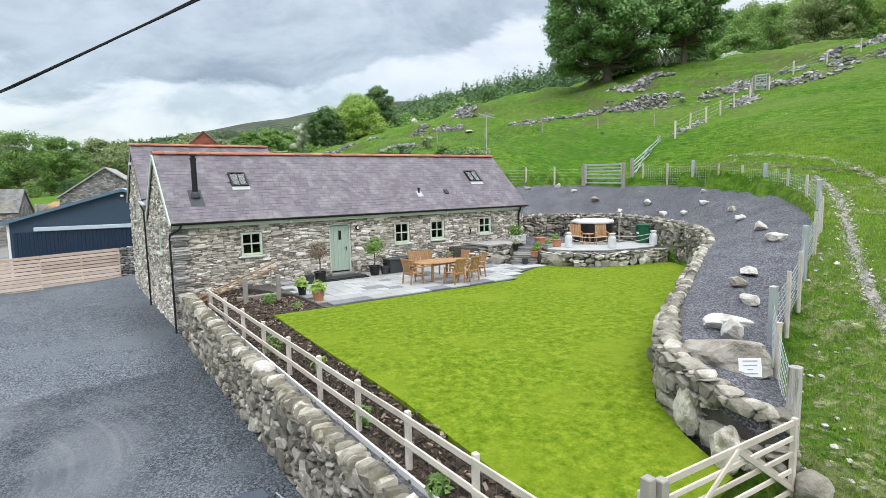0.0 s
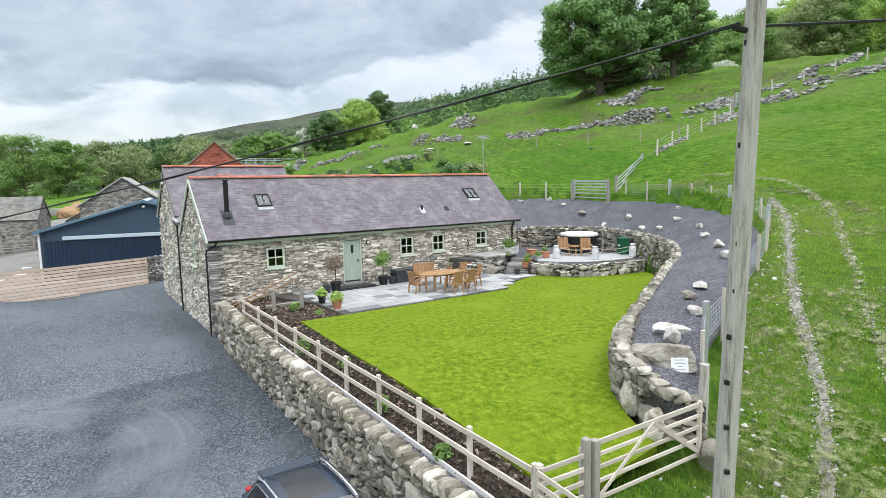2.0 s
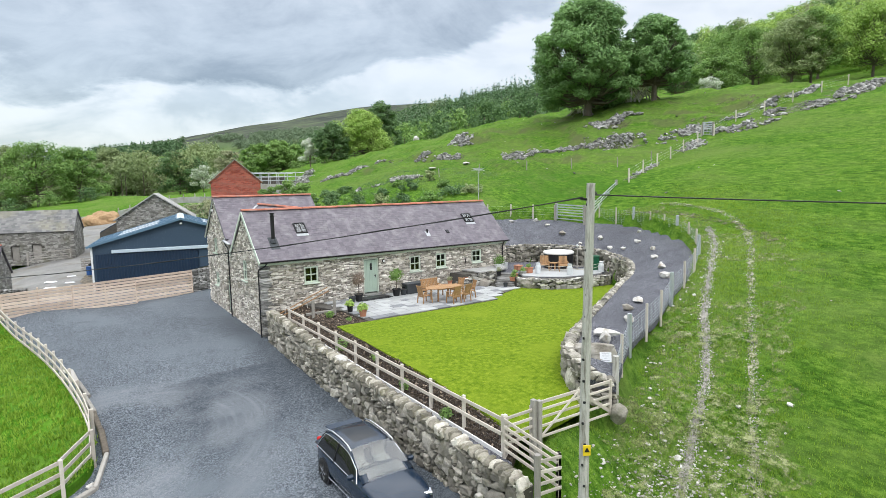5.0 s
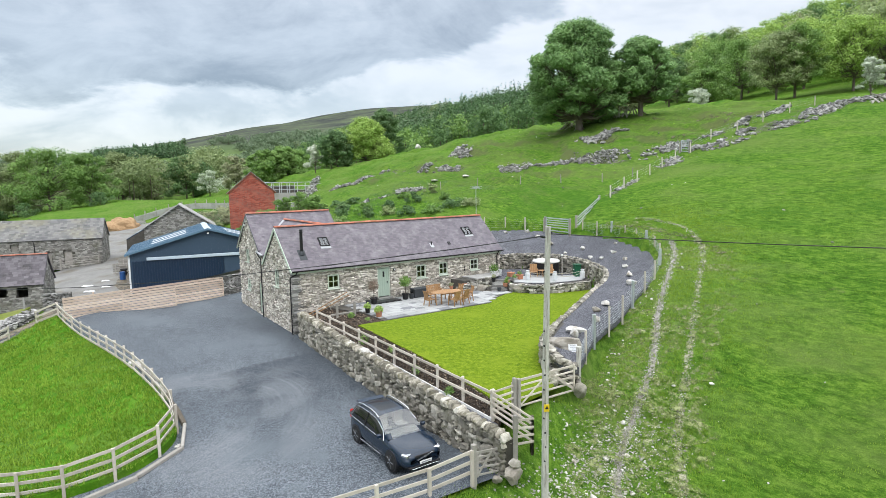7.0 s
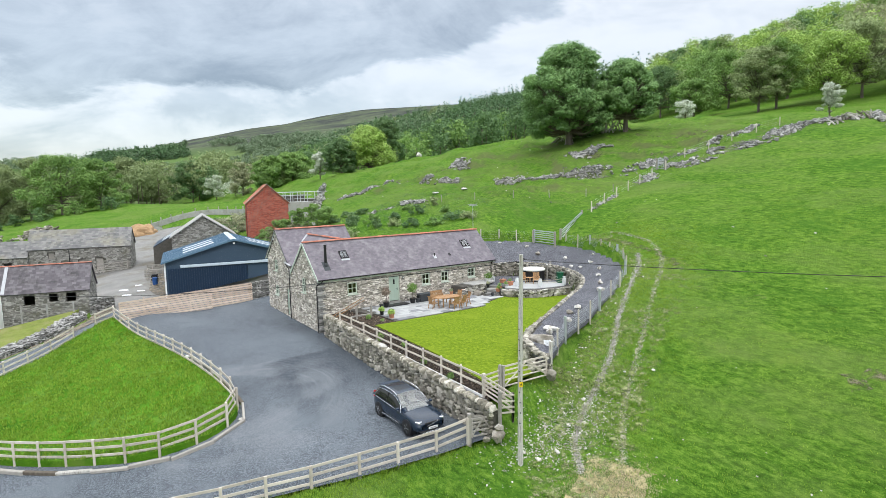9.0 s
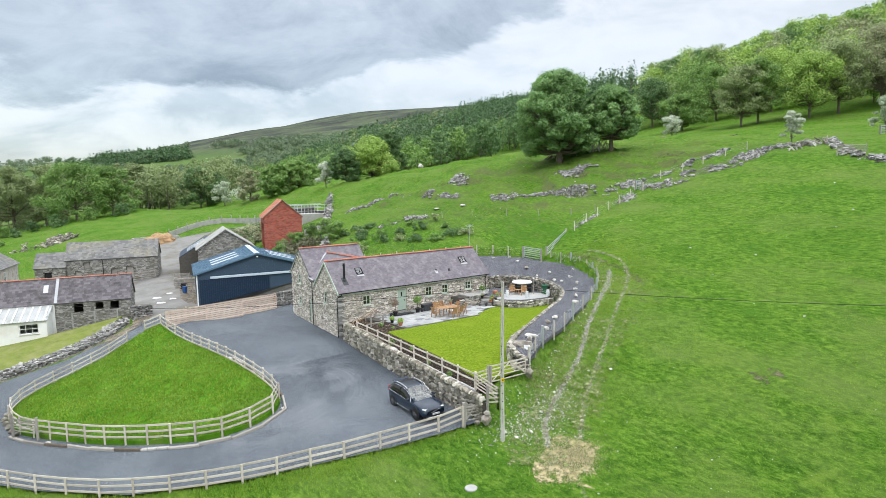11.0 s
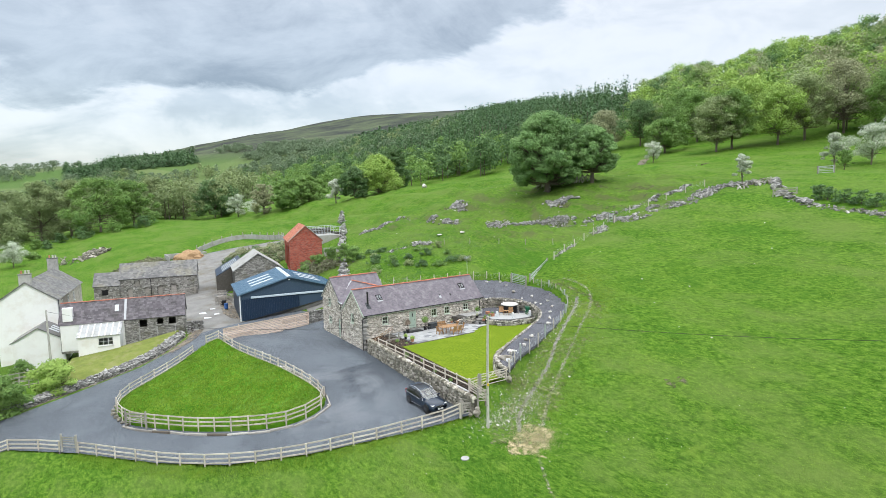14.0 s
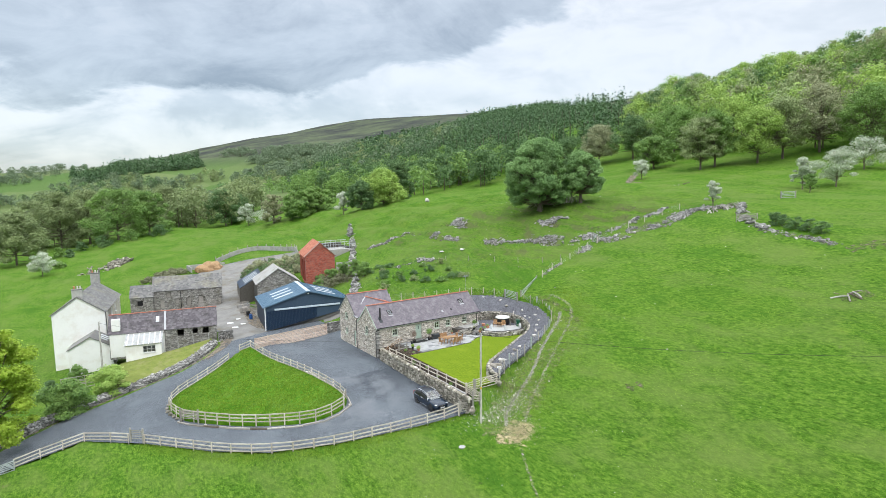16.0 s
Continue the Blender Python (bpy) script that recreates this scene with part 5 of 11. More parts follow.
    for y0, z0, y1, z1 in ((-0.28, EAVE - 0.06, RIDGE_Y, RIDGE - 0.03), (5.6, EAVE - 0.06, RIDGE_Y, RIDGE - 0.03), (6.3, WING_EAVE + 0.05, WING_Y, WING_RIDGE - 0.03), (11.8, WING_EAVE - 0.16, WING_Y, WING_RIDGE - 0.03)):
        b.beam((-0.02, y0, z0 - 0.06), (-0.02, y1, z1 - 0.06), 0.05, 0.18, 0.01)
    part("bargeboard", b, "cream", h, "pale painted bargeboards")
    part("fascia", Shape().beam((0.05, -0.16, EAVE - 0.13), (17.6, -0.16, EAVE - 0.13), 0.05, 0.18, 0.01), "cream", h, "pale painted fascia board")
    g = Shape()
    n = 8
    for i in range(2):
        x = (0.0, 17.7)[i]
        for k in range(n + 1):
            a = math.pi + math.pi * k / n
            for r in (0.065, 0.05):
                g.v.append((x, -0.31 + math.cos(a) * r, EAVE - 0.02 + math.sin(a) * r))
    for k in range(n):
        i, j = 2 * k, 2 * (n + 1) + 2 * k
        g.f += [(i, i + 2, j + 2, j), (i + 1, j + 1, j + 3, i + 3)]
    part("gutter", g, "black", h, "black half-round gutter")
    part("downpipe", Shape().tube([(0.35, -0.31, EAVE - 0.08), (0.3, -0.25, EAVE - 0.22), (-0.02, -0.06, EAVE - 0.42), (-0.03, -0.02, EAVE - 0.6), (-0.03, -0.02, -1.85), (-0.16, -0.06, -1.98)], 0.04, 8), "black", h, "black rainwater pipe")
    part("downpipe", Shape().tube([(-0.08, 6.5, 3.1), (-0.08, 6.2, 2.95), (-0.06, 5.72, 2.75), (-0.06, 5.68, -1.7), (-0.14, 5.6, -1.8)], 0.04, 8), "black", h, "black rainwater pipe")
    part("downpipe", Shape().tube([(17.2, -0.31, EAVE - 0.08), (17.2, -0.2, EAVE - 0.3), (17.2, -0.12, EAVE - 0.4), (17.2, -0.12, 0.45)], 0.04, 8), "black", h, "black rainwater pipe")
    # openings
    for x, z, w, hh in ((2.55, 1.02, 0.85, 0.94), (9.55, 0.98, 0.83, 0.98), (11.56, 1.02, 0.82, 0.94), (14.53, 1.1, 0.83, 0.86)):
        window(h, (x, 0, z), 0, w, hh)
    window(h, (0.12, 3.29, 1.11), -90, 0.89, 1.17)
    window(h, (0.12, 9.75, 2.2), -90, 0.9, 0.95)
    window(h, (0.12, 9.75, 0.0), -90, 0.9, 0.85)
    d = Shape()
    for i in range(5):
        d.box((6.46 + 0.178 * i, 0.12, 0.98), (0.174, 0.05, 1.98), 0.008)
    door = part("door", d, "sage", h, "sage-green boarded stable door")
    part("door_frame", Shape().box((6.335, 0.09, 0.98), (0.075, 0.12, 2.14), 0.01).box((7.295, 0.09, 0.98), (0.075, 0.12, 2.14), 0.01).box((6.815, 0.09, 2.04), (0.885, 0.12, 0.075), 0.01), "cream", h)
    part("glazing", Shape().box((6.84, 0.09, 1.56), (0.13, 0.02, 0.4)), "black", door, "narrow dark glazed slot")
    part("handle", Shape().box((7.15, 0.085, 0.95), (0.035, 0.03, 0.18), 0.006).beam((7.15, 0.07, 0.98), (7.04, 0.07, 0.98), 0.02, 0.025), "black", door)
    part("threshold", Shape().box((6.8, -0.06, -0.13), (1.15, 0.42, 0.12), 0.015), "slate_stone", h)
    sd = part("door", Shape().box((0.22, 6.65, -0.24), (0.05, 0.68, 2.3), 0.01), "sage", h, "narrow boarded side door")
    part("handle", Shape().box((0.17, 6.4, -0.3), (0.03, 0.035, 0.16), 0.005), "black", sd)
    # quoins of thin dark slate at the corner
    q = []
    z = -1.95
    while z < 2.3:
        t = rng.uniform(0.05, 0.12)
        w = rng.uniform(0.35, 0.75)
        q.append((rng.choice(STONES), Matrix.Translation((0.1 + w / 2 - 0.06, 0.12 - 0.09, z + t / 2)) @ Matrix.Diagonal((w, 0.30, t * 1.02, 1))))
        z += t
    pieces("quoin", q, "slate_stone", wall, 300)
    # things fixed to the roof
    for x0, x1 in ((2.68, 3.3), (14.95, 15.65)):
        k = 0.911
        y0, y1 = 1.18, 1.74
        z0, z1 = EAVE + (y0 + 0.25) * k, EAVE + (y1 + 0.25) * k
        u = Vector((0, y1 - y0, z1 - z0))
        nn = Vector((0, -(z1 - z0), y1 - y0)).normalized()
        m = Matrix((Vector((1, 0, 0)), u.normalized(), nn)).transposed().to_4x4()
        m.translation = Vector(((x0 + x1) / 2, (y0 + y1) / 2, (z0 + z1) / 2)) + nn * 0.06
        w, l = x1 - x0, u.length
        f = Shape()
        for sx in (-1, 1):
            f.box(Matrix.Translation((sx * w / 2, 0, 0)), (0.07, l + 0.07, 0.1), 0.01)
            f.box(Matrix.Translation((0, sx * l / 2, 0)), (w - 0.07, 0.07, 0.1), 0.01)
        f.box((0, 0, 0.02), (0.035, l - 0.07, 0.05))
        rw = part("roof_window", f, "black", h, "small black conservation rooflight", at=m)
        for sx in (-1, 1):
            part("pane", Shape().box((sx * w / 4, 0, 0.015), (w / 2 - 0.06, l - 0.07, 0.012)), "car_glass", rw)
        part("flashing", Shape().box((0, -l / 2 - 0.13, -0.025), (w + 0.1, 0.2, 0.015)), "lead", rw)
        # White panel added under the glass, in place of sky reflected in it.
        part("blind", Shape().box((0, 0, 0.002), (w - 0.06, l - 0.06, 0.008)), "white", rw)
    fx, fy = 1.14, 0.78
    fz = EAVE + (fy + 0.25) * 0.911
    flue = part("flue", Shape().lathe((fx, fy, fz - 0.1), [(0.105, 0), (0.105, 1.52), (0.125, 1.53), (0.125, 1.6), (0.09, 1.62), (0.09, 1.66), (0.13, 1.67), (0.13, 1.74), (0.05, 1.76)], 16), "black", h, "tall black stove flue")
    part("flashing", Shape().lathe((fx, fy, fz - 0.12), [(0.2, 0.1), (0.16, 0.25), (0.115, 0.32)], 12).beam((fx, fy - 0.42, fz - 0.36), (fx, fy + 0.26, fz + 0.26), 0.5, 0.03), "grey_plastic", flue)
    part("vent", Shape().lathe((11.36, 0.63, 3.2), [(0.05, 0), (0.05, 0.26), (0.075, 0.27), (0.075, 0.33), (0.02, 0.35)], 10), "black", h, "small black soil vent")
    part("flashing", Shape().beam((11.36, 0.42, 3.11), (11.36, 0.72, 3.385), 0.3, 0.02), "lead", h, "pale lead flashing")
    part("vent", Shape().beam((12.98, 0.5, 3.2), (12.98, 0.72, 3.4), 0.24, 0.07, 0.02), "black", h, "low black slate vent")
    lamp = part("wall_lamp", Shape().lathe(Matrix.Translation((7.62, -0.1, 1.85)) @ Matrix.Rotation(radians(90), 4, "X"), [(0.1, -0.02), (0.1, 0.03), (0.085, 0.05), (0.04, 0.06)], 16), "black", h, "round bulkhead wall lamp")
    part("diffuser", Shape().lathe(Matrix.Translation((7.62, -0.145, 1.85)) @ Matrix.Rotation(radians(90), 4, "X"), [(0.07, 0), (0.06, 0.02), (0.02, 0.03)], 14), "white", lamp)
    part("sensor", Shape().box((12.45, -0.22, 2.3), (0.09, 0.07, 0.1), 0.015), "white", h, "small white box under the gutter")
    part("sensor", Shape().box((4.55, -0.22, 2.3), (0.09, 0.07, 0.1), 0.015), "white", h, "small white box under the gutter")
    part("security_light", Shape().box((-0.02, 9.35, 5.0), (0.12, 0.16, 0.14), 0.02), "white", h, "white floodlight under the gable")
    part("cable", Shape().tube([(13.9, -0.07, 1.5), (13.95, -0.09, 1.3), (13.9, -0.08, 1.1)], 0.03, 6), "black", h, "dark hook on the wall")
    # aerial
    part("aerial_mast", Shape().tube([(17.5, 2.9, 4.6), (17.5, 2.9, 7.55)], 0.025, 6), "galv", h, "thin aerial mast")
    a = Shape().beam((16.9, 2.6, 7.5), (18.1, 3.2, 7.5), 0.03, 0.03)
    for i in range(9):
        c = Vector((16.95 + i * 0.14, 2.62 + i * 0.07, 7.5))
        a.beam(c - Vector((0.1, -0.25, 0.1)), c + Vector((0.1, -0.25, 0.1)), 0.012, 0.012)
        a.beam(c - Vector((0.1, -0.25, -0.1)), c + Vector((0.1, -0.25, -0.1)), 0.012, 0.012)
    part("aerial", a, "galv", h)


cottage()


def simple_block(name, label, category, at, turn, length, depth, eave, ridge, base, wall_mat, roof_mat, slate_size=None, over=0.2, ridge_mat=None, openings=(), stone=None, end_open=(), slope_slate=("front",), tile_rows=True):
    """A gabled building: at is its front left corner, length runs along its front, the ridge along its length."""
    m = Matrix.Translation((at[0], at[1], 0)) @ Matrix.Rotation(radians(turn), 4, "Z")
    h = thing(name, label, category, m)
    mid = depth / 2
    k = (ridge - eave) / (mid + over)
    side_top = lambda u: ridge - abs(u - mid) * k - 0.1
    f = part("wall", panels((0, 0), (1, 0), length, lambda u: base, lambda u: eave + over * k - 0.1, (), 0.45, list(openings)), wall_mat, h)
    part("wall", panels((length, 0), (0, 1), depth, lambda u: base, side_top, [mid], 0.45, []), wall_mat, h)
    left = part("wall", panels((0, depth), (0, -1), depth, lambda u: base, side_top, [mid], 0.45, list(end_open)), wall_mat, h)
    part("wall", panels((length, depth), (-1, 0), length, lambda u: base, lambda u: eave + over * k - 0.1, (), 0.45, []), wall_mat, h)
    if stone:
        w, hh, vis = stone
        fr = wall_run([(0, 0), (length / 2, 0), (length, 0)], lambda u: base, lambda u: eave + 0.05)
        pieces("stone", rubble(fr, (w * 0.72, hh * 0.72), 0.12, gaps=openings), "farm_stone", f, vis, "stonework")
        fr = wall_run([(0, depth), (0, mid), (0, 0)], lambda u: base, lambda u: ridge)
        pieces("stone", rubble(fr, (w * 0.72, hh * 0.72), 0.12, gaps=end_open, keep=lambda u, z: z < side_top(u) - 0.1), "farm_stone", left, 0, "stonework")
        fr = wall_run([(length, 0), (length, mid), (length, depth)], lambda u: base, lambda u: ridge)
        pieces("stone", rubble(fr, (w * 0.72, hh * 0.72), 0.12, keep=lambda u, z: z < side_top(u) - 0.1), "farm_stone", f, 0, "stonework")
    rise = math.hypot(mid + over, ridge - eave)
    fo = part("roof", pitched([(-over, -over, eave), (length + over, -over, eave)], [(length + over, mid, ridge), (-over, mid, ridge)]), roof_mat, h)
    ba = part("roof", pitched([(length + over, depth + over, eave), (-over, depth + over, eave)], [(-over, mid, ridge), (length + over, mid, ridge)]), roof_mat, h)
    if slate_size:
        pieces("slate", slope_slates((-over, -over, eave), (1, 0, 0), (0, mid + over, ridge - eave), length + 2 * over, rise - 0.04, slate_size, 0.015), roof_mat, fo, 0, "slating")
        if "back" in slope_slate:
            pieces("slate", slope_slates((length + over, depth + over, eave), (-1, 0, 0), (0, -mid - over, ridge - eave), length + 2 * over, rise - 0.04, slate_size, 0.015), roof_mat, ba, 0, "slating")
    if ridge_mat:
        ridge_tiles(fo, (-over, mid, ridge + 0.02), (length + over, mid, ridge + 0.02), ridge_mat)
    return h, fo, ba


def sheet_ribs(s, a, b, c, d, n, r=0.025):
    """Raised ribs on a sheeted slope from edge a-b up to edge d-c."""
    a, b, c, d = (Vector(p) for p in (a, b, c, d))
    nrm = (b - a).cross(d - a).normalized()
    if nrm.z < -0.01:
        nrm = -nrm
    for i in range(n):
        t = (i + 0.5) / n
        p, q = a.lerp(b, t), d.lerp(c, t)
        s.beam(p + nrm * r * 0.5, q + nrm * r * 0.5, r * 2, r, upright=nrm)


def navy_shed():
    m = Matrix.Translation((-5.9, 29.0, 0)) @ Matrix.Rotation(radians(-10.5), 4, "Z")
    h = thing("steel_shed", "navy profiled-steel farm shed with blue roof and pale rooflights", "barn", m)
    W, D, E, R, B = 14.9, 11.5, 1.55, 3.75, -2.7
    part("wall", Shape().solid([(0, 0, B), (W, 0, B), (W, 0, E), (W / 2, 0, R - 0.05), (0, 0, E)], (0, 0.12, 0)), "navy_pale", h, "slate-blue sheeted gable")
    rib = Shape()
    for i in range(62):
        x = 0.12 + i * 0.238
        z = E + (R - 0.12 - E) * (1 - abs(x - W / 2) / (W / 2))
        rib.box((x, -0.012, (B + z) / 2), (0.06, 0.03, z - B))
    part("cladding_rib", rib, "navy_pale", h, kind="stuff")
    part("wall", Shape().solid([(0, 0.12, B), (0, D, B), (0, D, E - 0.05), (0, 0.12, E - 0.05)], (0.12, 0, 0)).solid([(W, 0.12, B), (W, D, B), (W, D, E - 0.05), (W, 0.12, E - 0.05)], (-0.12, 0, 0)).solid(
        [(0, D, B), (W, D, B), (W, D, E), (W / 2, D, R - 0.05), (0, D, E)], (0, -0.12, 0)), "navy", h)
    fold = []
    for i in range(34):
        x = 0.3 + i * 0.25
        fold += [(x, -0.16), (x + 0.17, -0.16), (x + 0.185, -0.195), (x + 0.235, -0.195)]
    dr = Shape().solid([(x, y, B) for x, y in fold + [(8.8, -0.16), (8.8, -0.08), (0.3, -0.08)]], (0, 0, 0.75 - B))
    part("sliding_door", dr, "navy", h, "dark navy sliding door")
    dr = Shape().box((11.5, -0.06, (B + 0.7) / 2), (5.3, 0.05, 0.7 - B), 0.01)
    part("sliding_door", dr, "navy_pale", h, "slate-blue sliding door leaf")
    part("door_track", Shape().box((7.3, -0.22, 0.95), (11.4, 0.22, 0.3), 0.03), "pale_trim", h, "pale blue door track cover")
    part("corner_trim", Shape().box((0.02, -0.03, (B + E) / 2), (0.16, 0.16, E - B), 0.02), "white", h, "white corner post")
    part("floodlight", Shape().box((W / 2, -0.16, R - 0.5), (0.22, 0.14, 0.16), 0.02), "white", h)
    for sx, nm in ((0, "left"), (1, "right")):
        x0 = -0.35 if sx == 0 else W + 0.35
        z0 = E - 0.35 * (R - E) / (W / 2)
        ring = ([(x0, -0.35, z0), (x0, D + 0.3, z0)], [(W / 2, D + 0.3, R), (W / 2, -0.35, R)])
        r = part("roof", pitched(*ring, thick=0.08), "roof_blue", h, "blue profiled-steel roof slope")
        s = Shape()
        sheet_ribs(s, ring[0][0], ring[0][1], ring[1][0], ring[1][1], 36, 0.03)
        part("roof_rib", s, "roof_blue", r, kind="stuff")
        for y in (3.2, 5.6, 8.0):
            a = Vector((x0, y, z0)).lerp(Vector((W / 2, y, R)), 0.30)
            b = Vector((x0, y, z0)).lerp(Vector((W / 2, y, R)), 0.74)
            part("rooflight", Shape().beam(a + Vector((0, 0, 0.035)), b + Vector((0, 0, 0.035)), 0.75, 0.05, 0.01), "rooflight", r, "pale translucent rooflight sheet")
    part("ridge_cap", Shape().beam((W / 2 - 0.16, -0.38, R), (W / 2 - 0.16, D + 0.3, R), 0.36, 0.03, upright=(-0.3, 0, 1)).beam((W / 2 + 0.16, -0.38, R), (W / 2 + 0.16, D + 0.3, R), 0.36, 0.03, upright=(0.3, 0, 1)), "pale_trim", h, "pale ridge capping")
    v = Shape()
    k = (R - E) / (W / 2)
    v.beam((-0.35, -0.37, E - 0.42 * k), (W / 2, -0.37, R - 0.06), 0.05, 0.2).beam((W + 0.35, -0.37, E - 0.42 * k), (W / 2, -0.37, R - 0.06), 0.05, 0.2)
    part("verge_trim", v, "roof_blue", h)


navy_shed()


def plank_fence():
    h = thing("plank_fence", "tall new horizontal larch board fence with open gaps", "fence")
    a, b = Vector((-11.95, 14.95, 0)), Vector((-0.2, 16.02, 0))
    n = 7
    for i in range(n):
        p = a.lerp(b, (i + 0.02) / (n - 0.96))
        z = float(hill(p.x, p.y))
        part("post", Shape().box((p.x + 0.02, p.y + 0.09, z + 0.75), (0.1, 0.1, 1.7), 0.01), "new_timber", h)
    for k in range(12):
        for i in range(3):
            p, q = a.lerp(b, i / 3), a.lerp(b, (i + 1) / 3)
            top_p, top_q = 0.0 + 0.28 * i / 3, 0.28 * (i + 1) / 3
            if top_q - 0.2 - k * 0.205 < float(hill(q.x, q.y)) - 0.12:
                continue
            part("board", Shape().beam((p.x, p.y, top_p - 0.09 - k * 0.205), (q.x - 0.01, q.y, top_q - 0.09 - k * 0.205), 0.025, 0.165, 0.004), "new_timber", h)
    w = thing("dry_stone_wall", "short dark dry stone wall end beside the cottage", "stone wall")
    core = part("core", Shape().box((1.9, 16.6, -0.7), (4.4, 0.5, 1.8)), "dark_core", w)
    fr = wall_run([(-0.2, 16.25), (1.9, 16.3), (4.1, 16.35)], lambda u: -1.6, lambda u: 0.3)
    pieces("stone", rubble(fr, (0.3, 0.12), 0.16, meshes=ROUNDED), "slate_stone", core, 300)


plank_fence()


def red_barn():
    t = -15.0
    m = Matrix.Translation((9.2, 48.3, 0)) @ Matrix.Rotation(radians(t), 4, "Z")
    h = thing("brick_barn", "tall red brick barn with red clay-tiled roof", "barn", m)
    W, D, E, R, B = 6.2, 11.0, 7.35, 10.1, 1.2
    k = (R - E) / (W / 2)
    top = lambda u: R - abs(u - W / 2) * k - 0.12
    g = part("wall", panels((0, 0), (1, 0), W, lambda u: B, top, [W / 2], 0.35, []), "mortar", h, "red brick gable wall")
    bricks = []
    unit = outward(Shape().box((0, 0, 0), (1, 1, 1)).mesh("brick"))
    for r in range(int((R - B) / 0.15)):
        z = B + 0.075 + r * 0.15
        x = -0.22 if r % 2 else 0.0
        while x < W:
            x0, x1 = max(x, 0), min(x + 0.44, W)
            x += 0.44
            if x1 - x0 > 0.05 and z < top((x0 + x1) / 2):
                bricks.append((unit, Matrix.Translation(((x0 + x1) / 2, 0.04 + rng.uniform(-0.004, 0.004), z)) @ Matrix.Diagonal((x1 - x0 - 0.02, 0.1, 0.13, 1))))
    pieces("brick", bricks, "brick", g, 300, "brickwork")
    left_open = [(1.2, 3.6, 1.6, 6.2), (4.4, 6.8, 1.6, 6.2), (7.6, 10.0, 1.6, 6.2)]
    part("wall", panels((0, D), (0, -1), D - 0.35, lambda u: B, lambda u: E, (), 0.35, left_open), "brick", h, "brick side wall with tall dark openings")
    part("wall", panels((W, 0.35), (0, 1), D - 0.35, lambda u: B, lambda u: E, (), 0.35, []), "brick", h)
    part("wall", panels((W - 0.35, D), (-1, 0), W - 0.7, lambda u: B, lambda u: top(u + 0.35), [W / 2 - 0.35], 0.35, []), "brick", h)
    for x0 in (-0.25, W + 0.25):
        z0 = R - (W / 2 + 0.25) * k
        low, high = [(x0, -0.12, z0), (x0, D + 0.12, z0)], [(W / 2, D + 0.12, R), (W / 2, -0.12, R)]
        r = part("roof", pitched(low, high), "red_tile", h, "weathered red clay tiles")
        if x0 < 0:
            pieces("tile", slope_slates((x0, D + 0.12, z0), (0, -1, 0), (W / 2 + 0.25, 0, R - z0), D + 0.24, math.hypot(W / 2 + 0.25, R - z0), (0.34, 0.3), 0.02), "red_tile", r, 300, "tiling")
    v = Shape()
    for x0 in (-0.28, W + 0.28):
        v.beam((x0, -0.15, R - (W / 2 + 0.28) * k + 0.06), (W / 2, -0.15, R + 0.06), 0.3, 0.06, 0.01)
    part("coping", v, "concrete", h, "pale coping along the gable")
    lat = Shape()
    for i in range(-4, 5):
        lat.beam((W / 2 + i * 0.12 - 0.25, -0.03, E + 1.0), (W / 2 + i * 0.12 + 0.25, -0.03, E + 1.5), 0.02, 0.03)
        lat.beam((W / 2 + i * 0.12 + 0.25, -0.03, E + 1.0), (W / 2 + i * 0.12 - 0.25, -0.03, E + 1.5), 0.02, 0.03)
    part("vent_brickwork", lat, "brick", h, "diamond brick vent")


red_barn()

# old stone ranges of the farmyard
OPEN_V = [(1.2, 2.0, -2.2, -0.4), (4.0, 4.8, -1.5, -0.4), (6.2, 7.0, -2.2, -0.3), (8.4, 9.4, -2.2, -0.2), (2.4, 3.2, -0.1, 0.9)]
stone_barn, sb_front, _ = simple_block("stone_barn", "old rubble-stone barn with mossy slate roof", "barn", (-18.6, 60.6), -14, 13.0, 5.6, 1.35, 4.0, -2.8, "dark_core", "old_slate", (0.4, 0.3), openings=OPEN_V, stone=(0.45, 0.2, 200), slope_slate=("front",))
for g in OPEN_V[:4]:
    part("door", Shape().box(((g[0] + g[1]) / 2, 0.2, (g[2] + g[3]) / 2), (g[1] - g[0] - 0.04, 0.06, g[3] - g[2] - 0.04), 0.01), "old_timber", stone_barn, "grey weathered plank door")
part("shutter", Shape().box((2.8, 0.2, 0.4), (0.76, 0.06, 0.96), 0.01), "old_timber", stone_barn, "grey boarded loft shutter")
part("downpipe", Shape().tube([(5.0, -0.25, 1.25), (5.1, -0.15, 1.0), (5.1, -0.15, -2.4)], 0.06, 6), "black", stone_barn)
low_barn, _, _ = simple_block("lean_barn", "lower stone outbuilding with dark slate roof", "outbuilding", (-22.7, 61.0), -14, 4.0, 4.6, 0.4, 2.6, -3.0, "dark_core", "old_slate", (0.4, 0.3), openings=[(1.2, 2.2, -1.3, -0.3)], stone=(0.45, 0.2, 100))
part("window", Shape().box((1.7, 0.15, -0.8), (0.95, 0.05, 0.95), 0.01), "black", low_barn, "dark window opening")

